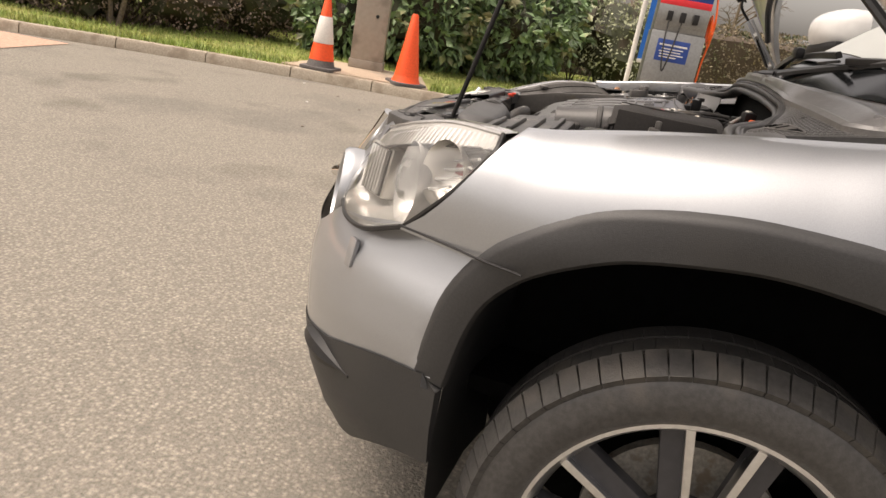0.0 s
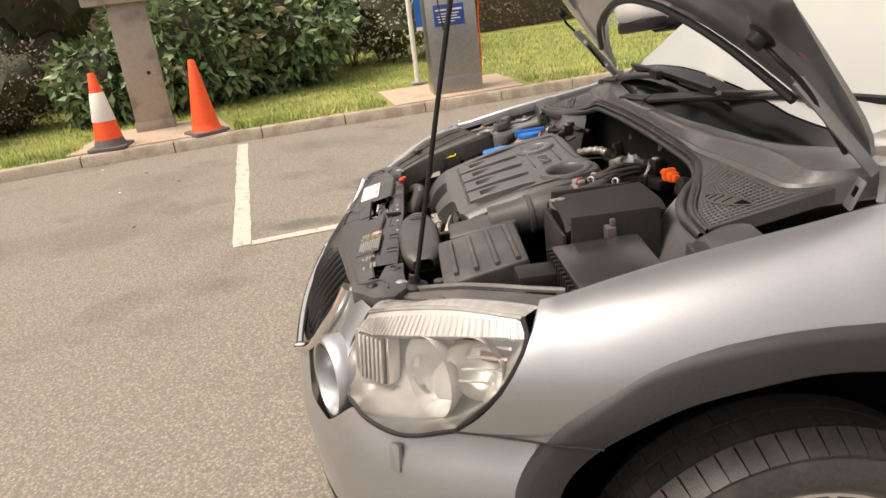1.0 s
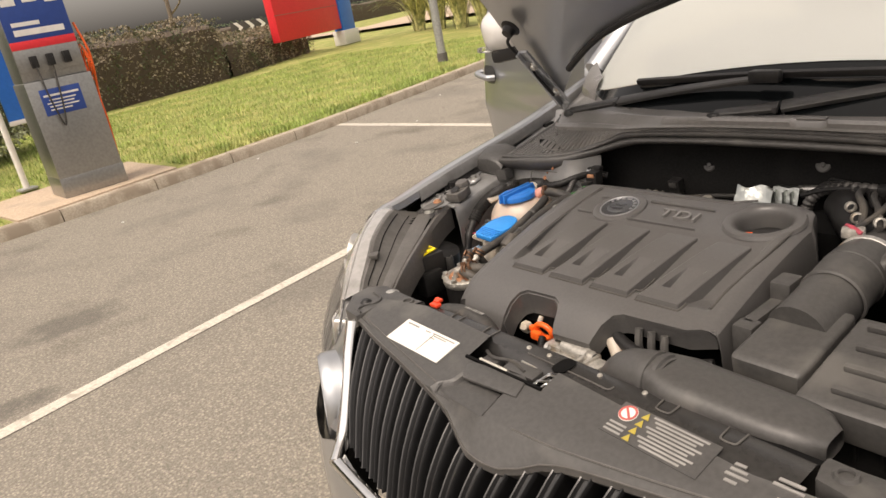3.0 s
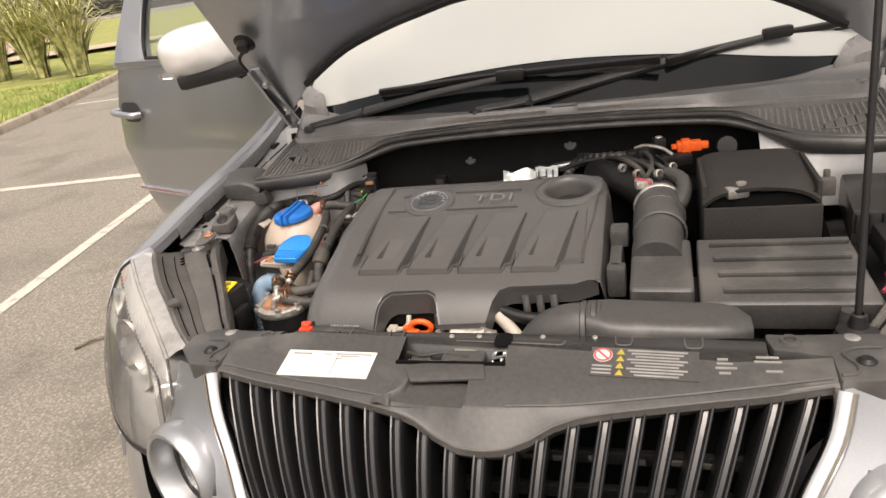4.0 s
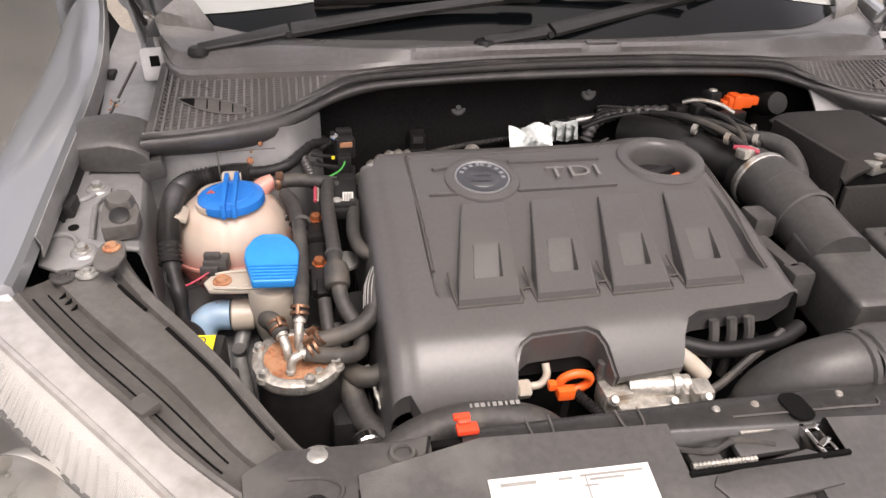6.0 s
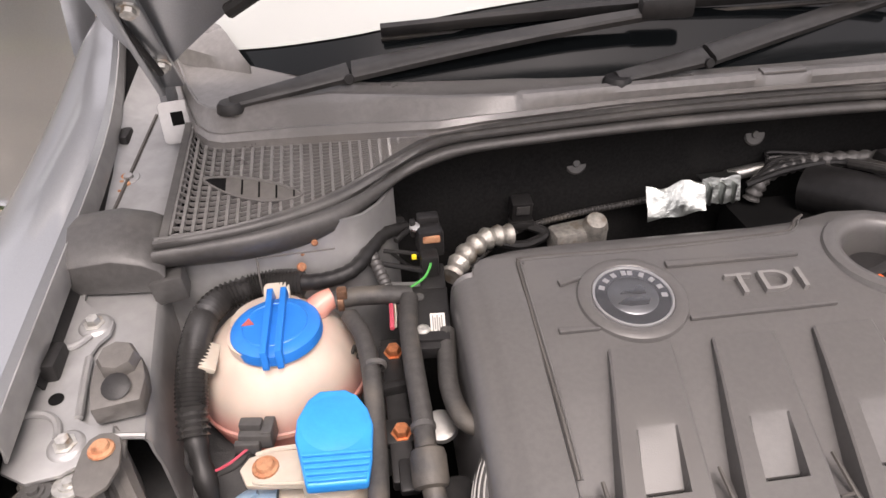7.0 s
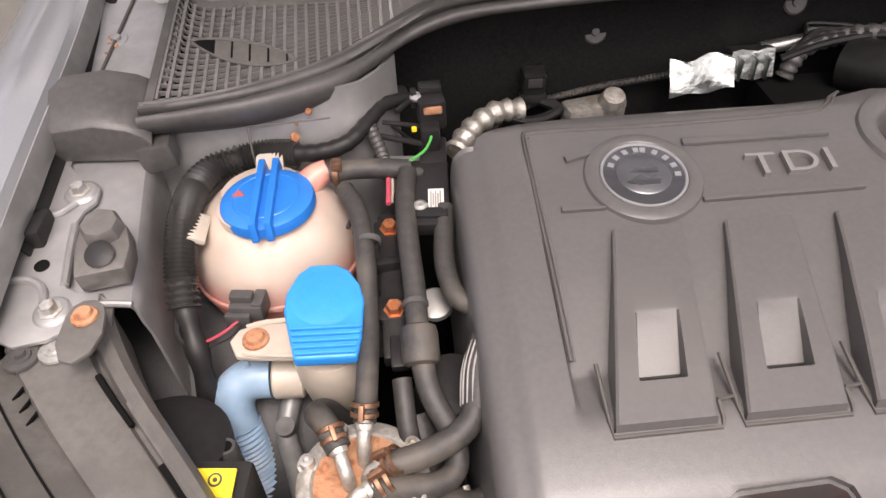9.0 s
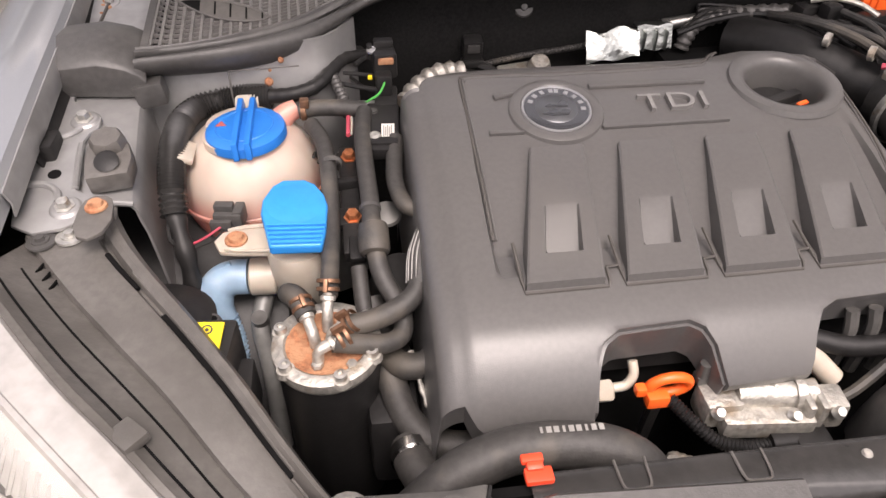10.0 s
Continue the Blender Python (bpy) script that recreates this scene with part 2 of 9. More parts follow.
def tube(points, r, sides=12, smooth=6, ribs=0.0, rib_every=2, bm=None):
    """A round pipe along a curve; ribs makes it corrugated."""
    bm = bm or bmesh.new()
    c = cr(points, smooth) if smooth else [Vector(q) for q in points]
    if ribs:
        long = [c[0]]
        step = 0.0032 if rib_every > 1 else 0.0022
        for a, b in zip(c, c[1:]):
            k = max(1, round((b - a).length / step))
            long += [a.lerp(b, (j + 1) / k) for j in range(k)]
        c = long
    up = Vector((0, 0, 1)) if abs((c[1] - c[0]).normalized().z) < 0.9 else Vector((1, 0, 0))
    rings = []
    for i, q in enumerate(c):
        d = (c[min(i + 1, len(c) - 1)] - c[max(i - 1, 0)]).normalized()
        side = d.cross(up).normalized()
        up = side.cross(d).normalized()
        rad = r(i / (len(c) - 1)) if callable(r) else r
        if ribs and (i // rib_every) % 2:
            rad -= ribs
        rings.append([bm.verts.new(q + rad * (math.cos(a) * side + math.sin(a) * up)) for a in (math.tau * s / sides for s in range(sides))])
    for a, b in zip(rings, rings[1:]):
        for s in range(sides):
            bm.faces.new((a[s], a[(s + 1) % sides], b[(s + 1) % sides], b[s]))
    bm.faces.new(rings[0][::-1])
    bm.faces.new(rings[-1])
    return bm


def lathe(profile, m=None, sides=28, bm=None, wobble=None):
    """A turned body: rows of (radius, height) round the z axis of m."""
    bm = bm or bmesh.new()
    m = m or Matrix()
    rings = []
    for r, z in profile:
        if r < 1e-6:
            rings.append([bm.verts.new(m @ Vector((0, 0, z)))])
        else:
            rings.append([bm.verts.new(m @ Vector((r * math.cos(a), r * math.sin(a), z))) for a in (math.tau * s / sides for s in range(sides))])
    for a, b in zip(rings, rings[1:]):
        for s in range(sides):
            t = (s + 1) % sides
            if len(a) == 1 and len(b) == 1:
                continue
            if len(a) == 1:
                bm.faces.new((a[0], b[t], b[s]))
            elif len(b) == 1:
                bm.faces.new((a[s], a[t], b[0]))
            else:
                bm.faces.new((a[s], a[t], b[t], b[s]))
    bmesh.ops.recalc_face_normals(bm, faces=bm.faces)
    return bm


def soften(bm, width, segments=2, angle=28):
    if width:
        edges = [e for e in bm.edges if len(e.link_faces) == 2 and e.calc_face_angle() > radians(angle)]
        bmesh.ops.bevel(bm, geom=edges, offset=width, segments=segments, profile=0.6, affect="EDGES", clamp_overlap=True)
    return bm


def merged(*parts):
    """Several bmeshes as one."""
    out = bmesh.new()
    for b in parts:
        me = bpy.data.meshes.new("tmp")
        b.to_mesh(me)
        b.free()
        out.from_mesh(me)
        bpy.data.meshes.remove(me)
    return out


def box(size, m=None, bevel=0.0, segments=2, taper=1.0):
    """A block centred on m, softened at its edges; taper narrows its top."""
    bm = bmesh.new()
    bmesh.ops.create_cube(bm, size=1)
    for v in bm.verts:
        k = taper if v.co.z > 0 else 1
        v.co = Vector((v.co.x * size[0] * k, v.co.y * size[1] * k, v.co.z * size[2]))
    soften(bm, bevel, segments)
    if m is not None:
        bm.transform(m)
    return bm


def prism(outline, z0, z1, m=None, bevel=0.0, segments=2):
    """A plate: a flat outline (x, y), from z0 to z1 of m."""
    bm = bmesh.new()
    low = [bm.verts.new((p[0], p[1], z0)) for p in outline]
    high = [bm.verts.new((p[0], p[1], z1)) for p in outline]
    bm.faces.new(low[::-1])
    bm.faces.new(high)
    for i in range(len(low)):
        j = (i + 1) % len(low)
        bm.faces.new((low[i], low[j], high[j], high[i]))
    bmesh.ops.recalc_face_normals(bm, faces=bm.faces)
    soften(bm, bevel, segments)
    if m is not None:
        bm.transform(m)
    return bm


def sheet(rows, thick=0.0, closed=False):
    """A surface through rows of points, with thickness against its normals."""
    bm = bmesh.new()
    g = [[bm.verts.new(p) for p in row] for row in rows]
    for a, b in zip(g, g[1:]):
        k = len(a)
        for s in range(k if closed else k - 1):
            t = (s + 1) % k
            bm.faces.new((a[s], a[t], b[t], b[s]))
    if thick:
        bmesh.ops.recalc_face_normals(bm, faces=bm.faces)
        bmesh.ops.solidify(bm, geom=bm.faces[:], thickness=thick)
    bmesh.ops.recalc_face_normals(bm, faces=bm.faces)
    return bm


def mirrored(bm):
    """A copy on the car's other side."""
    out = bm.copy()
    for v in out.verts:
        v.co.x = -v.co.x
    bmesh.ops.reverse_faces(out, faces=out.faces)
    return out


def rounded(w, h, r, n=4):
    """The outline of a rounded rectangle round the origin."""
    out = []
    for cx, cy, a0 in ((w / 2 - r, h / 2 - r, 0), (-w / 2 + r, h / 2 - r, 90), (-w / 2 + r, -h / 2 + r, 180), (w / 2 - r, -h / 2 + r, 270)):
        out += [(cx + r * math.cos(radians(a0 + 90 * i / n)), cy + r * math.sin(radians(a0 + 90 * i / n))) for i in range(n + 1)]
    return out


PLACE = {}


def thing(name, at, label, category, group="", kind=""):
    """An empty base that carries the parts of one thing."""
    ob = new(name)
    ob.empty_display_size = 0.1
    m = at if isinstance(at, Matrix) else Matrix.Translation(at)
    ob.matrix_basis = m
    PLACE[ob] = m
    return tagged(ob, label, category, group, kind)


def part(name, bm, mat, parent=None, label="", angle=38):
    """Links a bmesh, built in world places, as one mesh under a thing or a part."""
    me = bpy.data.meshes.new(name)
    bm.to_mesh(me)
    bm.free()
    me.materials.append(mat)
    me.polygons.foreach_set("use_smooth", [True] * len(me.polygons))
    me.set_sharp_from_angle(angle=radians(angle))
    ob = new(name, me)
    if parent:
        ob.parent = parent
        ob.matrix_parent_inverse = PLACE.get(parent, Matrix()).inverted()
    return tagged(ob, label)


def turned(at, way, roll=0.0):
    """The pose whose z axis points along way."""
    return Matrix.Translation(at) @ Vector(way).to_track_quat("Z", "Y").to_matrix().to_4x4() @ Matrix.Rotation(radians(roll), 4, "Z")


def letters(text, size, m, depth=0.001):
    """Raised writing as a bmesh, from the built-in font."""
    cu = bpy.data.curves.new("letters", "FONT")
    cu.body, cu.size, cu.extrude, cu.align_x, cu.align_y = text, size, depth, "CENTER", "CENTER"
    cu.space_character = 1.1
    ob = bpy.data.objects.new("letters", cu)
    scene.collection.objects.link(ob)
    me = bpy.data.meshes.new_from_object(ob.evaluated_get(bpy.context.evaluated_depsgraph_get()))
    bm = bmesh.new()
    bm.from_mesh(me)
    bpy.data.objects.remove(ob)
    bpy.data.curves.remove(cu)
    bpy.data.meshes.remove(me)
    bm.transform(m)
    return bm


rng = random.Random(7)
# ---- the car park and its planting ----
LOT = Matrix.Rotation(radians(12.1), 4, "Z")


def lot(x, y, z=0.0):
    return LOT @ Vector((x, y, z))


def ground_material():
    m = material("worn asphalt", (0.26, 0.235, 0.195), 0.85, 0, 0.2, 90, 0.55, 130, second=(0.21, 0.19, 0.16), second_at=0.58, second_scale=0.9)
    n, l = m.node_tree.nodes, m.node_tree.links
    b = n["Principled BSDF"]
    geo = n.new("ShaderNodeNewGeometry")
    vor = n.new("ShaderNodeTexVoronoi")
    vor.inputs["Scale"].default_value = 75
    l.new(geo.outputs["Position"], vor.inputs["Vector"])
    ramp = n.new("ShaderNodeValToRGB")
    ramp.color_ramp.elements[0].position, ramp.color_ramp.elements[1].position = 0.0, 0.55
    ramp.color_ramp.elements[0].color, ramp.color_ramp.elements[1].color = (1.6, 1.57, 1.5, 1), (0.45, 0.45, 0.45, 1)
    l.new(vor.outputs["Distance"], ramp.inputs["Fac"])
    cell = n.new("ShaderNodeMapRange")
    cell.inputs["To Min"].default_value, cell.inputs["To Max"].default_value = 0.75, 1.3
    sep = n.new("ShaderNodeSeparateColor")
    l.new(vor.outputs["Color"], sep.inputs["Color"])
    l.new(sep.outputs["Red"], cell.inputs["Value"])
    mul = n.new("ShaderNodeMixRGB")
    mul.blend_type = "MULTIPLY"
    mul.inputs["Fac"].default_value = 0.5
    old = b.inputs["Base Color"].links[0].from_socket
    l.new(old, mul.inputs["Color1"])
    l.new(ramp.outputs["Color"], mul.inputs["Color2"])
    mul2 = n.new("ShaderNodeMixRGB")
    mul2.blend_type = "MULTIPLY"
    mul2.inputs["Fac"].default_value = 0.4
    l.new(mul.outputs["Color"], mul2.inputs["Color1"])
    l.new(cell.outputs["Result"], mul2.inputs["Color2"])
    wet = n.new("ShaderNodeTexNoise")
    wet.inputs["Scale"].default_value, wet.inputs["Detail"].default_value = 1.5, 10
    l.new(geo.outputs["Position"], wet.inputs["Vector"])
    st = n.new("ShaderNodeValToRGB")
    st.color_ramp.elements[0].position, st.color_ramp.elements[1].position = 0.57, 0.74
    st.color_ramp.elements[0].color, st.color_ramp.elements[1].color = (1, 1, 1, 1), (0.42, 0.40, 0.37, 1)
    l.new(wet.outputs["Fac"], st.inputs["Fac"])
    mul3 = n.new("ShaderNodeMixRGB")
    mul3.blend_type = "MULTIPLY"
    mul3.inputs["Fac"].default_value = 0.6
    l.new(mul2.outputs["Color"], mul3.inputs["Color1"])
    l.new(st.outputs["Color"], mul3.inputs["Color2"])
    last = mul3.outputs["Color"]
    for at, size in (((-2.68, -1.30, 0), (0.16, 0.42, 1)), ((-3.50, -0.85, 0), (0.30, 0.45, 1))):
        mp = n.new("ShaderNodeMapping")
        mp.vector_type = "TEXTURE"
        mp.inputs["Location"].default_value, mp.inputs["Scale"].default_value = at, size
        l.new(geo.outputs["Position"], mp.inputs["Vector"])
        ball = n.new("ShaderNodeTexGradient")
        ball.gradient_type = "SPHERICAL"
        l.new(mp.outputs["Vector"], ball.inputs["Vector"])
        rag = n.new("ShaderNodeTexNoise")
        rag.inputs["Scale"].default_value, rag.inputs["Detail"].default_value = 7, 6
        l.new(geo.outputs["Position"], rag.inputs["Vector"])
        both_f = n.new("ShaderNodeMath")
        both_f.operation = "MULTIPLY"
        l.new(ball.outputs["Fac"], both_f.inputs[0])
        l.new(rag.outputs["Fac"], both_f.inputs[1])
        cut = n.new("ShaderNodeMapRange")
        cut.inputs["From Min"].default_value, cut.inputs["From Max"].default_value = 0.12, 0.30
        cut.inputs["To Min"].default_value, cut.inputs["To Max"].default_value = 0.0, 0.62
        l.new(both_f.outputs[0], cut.inputs["Value"])
        damp = n.new("ShaderNodeMixRGB")
        damp.inputs["Color2"].default_value = (0.075, 0.068, 0.058, 1)
        l.new(cut.outputs["Result"], damp.inputs["Fac"])
        l.new(last, damp.inputs["Color1"])
        last = damp.outputs["Color"]
    l.new(last, b.inputs["Base Color"])
    return m


ASPHALT = ground_material()
KERB = material("weathered concrete kerb", (0.37, 0.315, 0.245), 0.85, 0, 0.15, 60, 0.4, 120, second=(0.27, 0.22, 0.165), second_at=0.55, second_scale=5)
SLAB = material("buff concrete slab", (0.44, 0.34, 0.25), 0.85, 0, 0.12, 50, 0.3, 150, second=(0.36, 0.29, 0.22), second_scale=3)
LINE = material("worn white road paint", (0.50, 0.46, 0.395), 0.8, 0, 0.15, 70, 0.3, 150, second=(0.34, 0.31, 0.26), second_at=0.60, second_scale=16)
LAWN = material("mossy lawn soil", (0.22, 0.24, 0.06), 0.95, 0, 0.3, 25, 0.6, 60, second=(0.32, 0.30, 0.10), second_at=0.55, second_scale=1.6)
GRASS = material("grass blades", (0.26, 0.34, 0.085), 0.7, 0, 0.25, 3, second=(0.42, 0.42, 0.15), second_at=0.58, second_scale=1.8, per_piece=0.35)
LAUREL = material("laurel leaves", (0.135, 0.21, 0.09), 0.45, 0, 0.25, 8, second=(0.25, 0.235, 0.12), second_at=0.60, second_scale=2.5, per_piece=0.45, spec=0.6)
PALELEAF = material("pale variegated leaves", (0.40, 0.42, 0.27), 0.5, 0, 0.3, 12, second=(0.24, 0.26, 0.15), second_at=0.58, second_scale=5, per_piece=0.35)
BROWNLEAF = material("brown hedge leaves", (0.23, 0.185, 0.125), 0.7, 0, 0.3, 10, second=(0.07, 0.085, 0.035), second_at=0.55, second_scale=2, per_piece=0.4)
PURPLE = material("purple brown leaves", (0.21, 0.155, 0.125), 0.65, 0, 0.3, 10, second=(0.11, 0.08, 0.05), second_at=0.55, second_scale=3, per_piece=0.4)
CONIFER = material("dark conifer sprays and shade cores", (0.045, 0.05, 0.025), 0.7, 0, 0.3, 8, second=(0.055, 0.04, 0.025), second_at=0.55, second_scale=2, per_piece=0.4)
PALESTRAP = material("pale cream green leaves", (0.52, 0.50, 0.30), 0.5, 0, 0.25, 8, second=(0.34, 0.36, 0.17), second_at=0.58, second_scale=6, per_piece=0.3)
FLAX = material("strap leaves", (0.55, 0.52, 0.25), 0.55, 0, 0.25, 8, second=(0.22, 0.24, 0.09), second_at=0.55, second_scale=6, per_piece=0.3)
TWIG = material("bare twigs and hedge shade core", (0.09, 0.065, 0.045), 0.85, 0, 0.25, 60)
BARK = material("bark", (0.16, 0.125, 0.10), 0.9, 0, 0.3, 40, 0.5, 60)
CONE = material("orange cone plastic", (0.95, 0.10, 0.02), 0.5, 0, 0.08, 60)
CONEW = material("white cone sleeve", (0.78, 0.74, 0.68), 0.5, 0, 0.06, 60)
CONEB = material("grey rubber cone base", (0.11, 0.10, 0.095), 0.8, 0, 0.2, 60, 0.2, 100)
PILLAR = material("grey beige painted steel", (0.33, 0.29, 0.24), 0.55, 0.1, 0.05, 20, 0.03, 80, second=(0.22, 0.19, 0.155), second_scale=3)
SIGNBLUE = material("blue sign vinyl", (0.02, 0.16, 0.60), 0.35, 0, 0.05, 20)
NAVY = material("navy sign vinyl", (0.02, 0.06, 0.26), 0.35, 0, 0.05, 20)
SIGNRED = material("red sign vinyl", (0.72, 0.03, 0.04), 0.4, 0, 0.05, 20)
SIGNWHITE = material("white painted metal", (0.74, 0.72, 0.68), 0.4, 0, 0.05, 20)
GALV = material("galvanised steel", (0.36, 0.36, 0.35), 0.5, 0.5, 0.12, 30)
PINKPAVE = material("pink block paving", (0.48, 0.30, 0.22), 0.85, 0, 0.15, 30, 0.3, 100)

asphalt = part("ground", sheet([[(x, y, 0) for x in np.linspace(-400, 400, 41)] for y in np.linspace(-400, 400, 41)]), ASPHALT)
tagged(asphalt, "worn pale asphalt car park with dark damp stains", "asphalt", kind="structure")

KERBLINE = [(-5.5, -14), (-5.7, -5.6), (-6.1, -4), (-6.3, -2.5), (-6.35, 0), (-6.25, 1.5), (-6.35, 4), (-6.75, 7), (-7.15, 9.5), (-7.8, 12.3), (-9.5, 20), (-12, 32)]


def kerb_x(y):
    return lerp([(q, p) for p, q in KERBLINE], y)


lawn_rows = []
for y in np.concatenate([np.linspace(-60, -15, 12), np.linspace(-14, 32, 93), np.linspace(36, 120, 12)]):
    e = kerb_x(y) - 0.11
    row = []
    for d in list(np.linspace(0, 12, 41)) + [16, 22, 32, 50, 90, 160]:
        z = 0.10 + 0.012 * noise.noise((d * 1.3, y * 1.3, 0)) + (0.02 * (d / 5) if d > 1 else 0)
        row.append(lot(e - d, y, z))
    lawn_rows.append(row)
lawn = part("lawn", sheet(lawn_rows), LAWN)
tagged(lawn, "mossy yellow-green lawn behind the kerb", "lawn", kind="structure")


def grass(name, count, x_range, y_range, size, label):
    """Blades of grass, too many to count."""
    r = np.random.default_rng(3)
    verts, faces = [], []
    for _ in range(count):
        y = r.uniform(*y_range)
        d = abs(r.uniform(*x_range))
        if 0.60 < y < 2.40 and d < 1.45 or -2.75 < y < -1.15 and d < 1.35:
            continue
        base = lot(kerb_x(y) - 0.13 - d, y, 0.10 + (0.02 * (d / 5) if d > 1 else 0))
        a, lean, h = r.uniform(0, 6.28), r.uniform(0.1, 0.9), size * r.uniform(0.5, 1.3)
        side = Vector((math.cos(a), math.sin(a), 0)) * size * 0.09
        tip = base + Vector((-math.sin(a) * lean * h, math.cos(a) * lean * h, h))
        k = len(verts)
        verts += [base - side, base + side, tip]
        faces.append((k, k + 1, k + 2))
    me = bpy.data.meshes.new(name)
    me.from_pydata(verts, [], faces)
    me.materials.append(GRASS)
    return tagged(new(name, me), label, "grass", kind="stuff")


grass("grass", 90000, (0, 8.0), (-7, 13), 0.055, "short yellow-green lawn grass")
grass("long_grass", 12000, (0, 0.5), (-7, 13), 0.075, "longer grass tufts along the kerb")

# kerb stones
kerb = thing("kerb", lot(-6.3, 0), "weathered concrete kerb edging stones", "kerb", kind="structure")
yk = -10.0
while yk < 19:
    a, b = yk + 0.006, yk + 0.914 - 0.006
    pts = []
    for y, in ((a,), (b,)):
        pts.append((kerb_x(y), y))
    bm = bmesh.new()
    vs = []
    for x, y in pts:
        vs.append([bm.verts.new(lot(x + dx, y, z)) for dx, z in ((0.012, -0.05), (0.0, 0.085), (-0.02, 0.11), (-0.125, 0.112), (-0.13, -0.05))])
    for i in range(4):
        bm.faces.new((vs[0][i], vs[0][i + 1], vs[1][i + 1], vs[1][i]))
    bm.faces.new(vs[0][::-1])
    bm.faces.new(vs[1])
    bmesh.ops.recalc_face_normals(bm, faces=bm.faces)
    part("kerb_stone", bm, KERB, kerb)
    yk += 0.914


def painted_line(corners):
    bm = bmesh.new()
    rows = []
    (ax, ay, aw), (bx, by, bw) = corners
    n = 24
    d = Vector((bx - ax, by - ay)).normalized()
    for i in range(n + 1):
        t = i / n
        x, y, w = ax + (bx - ax) * t, ay + (by - ay) * t, aw
        jl, jr = rng.uniform(-0.006, 0.006), rng.uniform(-0.006, 0.006)
        rows.append([lot(x - d.y * (w / 2 + jl), y + d.x * (w / 2 + jl), 0.004), lot(x + d.y * (w / 2 + jr), y - d.x * (w / 2 + jr), 0.004)])
    ob = part("parking_line", sheet(rows), LINE)
    return tagged(ob, "worn white painted parking bay line on asphalt", "road marking", group="parking bay lines", kind="structure")


painted_line([(-6.15, -1.08, 0.11), (-2.66, -1.11, 0.11)])
painted_line([(-2.68, -1.06, 0.085), (-2.92, 14.0, 0.085)])
painted_line([(-6.42, 4.44, 0.11), (-2.86, 4.10, 0.11)])
painted_line([(-7.0, 9.75, 0.11), (-2.92, 9.40, 0.11)])
ob = part("paving", sheet([[lot(x, y, 0.006) for x in (-5.62, -4.0, -1.5)] for y in (-12, -8, -4.82)]), PINKPAVE)
tagged(ob, "faded pink paving across the asphalt", "paving", kind="structure")

pad = part("concrete_pad", prism([lot(x, y)[:2] for x, y in ((-6.36, 0.64), (-7.70, 0.70), (-7.78, 2.37), (-6.42, 2.22))], 0.05, 0.128, bevel=0.01), SLAB)
tagged(pad, "buff concrete pad under the machine", "concrete pad", kind="structure")
pad = part("concrete_pad", prism([lot(x, y)[:2] for x, y in ((-6.43, -2.85), (-7.75, -2.65), (-7.75, -1.35), (-6.46, -1.15))], 0.05, 0.126, bevel=0.01), SLAB)
tagged(pad, "buff concrete pad under the steel pillar", "concrete pad", kind="structure")


# ---- foliage ----
def leaf_mesh(spots, size, width, seed, droop=0.3):
    """Many folded leaves at (place, outward way) spots."""
    r = np.random.default_rng(seed)
    verts, faces = [], []
    for p, out in spots:
        a = Vector(r.normal(size=3)).normalized()
        way = (out * 0.7 + a * 0.9 + Vector((0, 0, -droop))).normalized()
        side = way.cross(Vector(r.normal(size=3))).normalized()
        nrm = side.cross(way)
        L = size * r.uniform(0.6, 1.25)
        W = L * width
        k = len(verts)
        verts += [p, p + way * L * 0.45 + side * W + nrm * W * 0.35, p + way * L, p + way * L * 0.45 - side * W + nrm * W * 0.35, p + way * L * 0.5]
        faces += [(k, k + 1, k + 4), (k + 1, k + 2, k + 4), (k + 2, k + 3, k + 4), (k + 3, k, k + 4)]
    return verts, faces


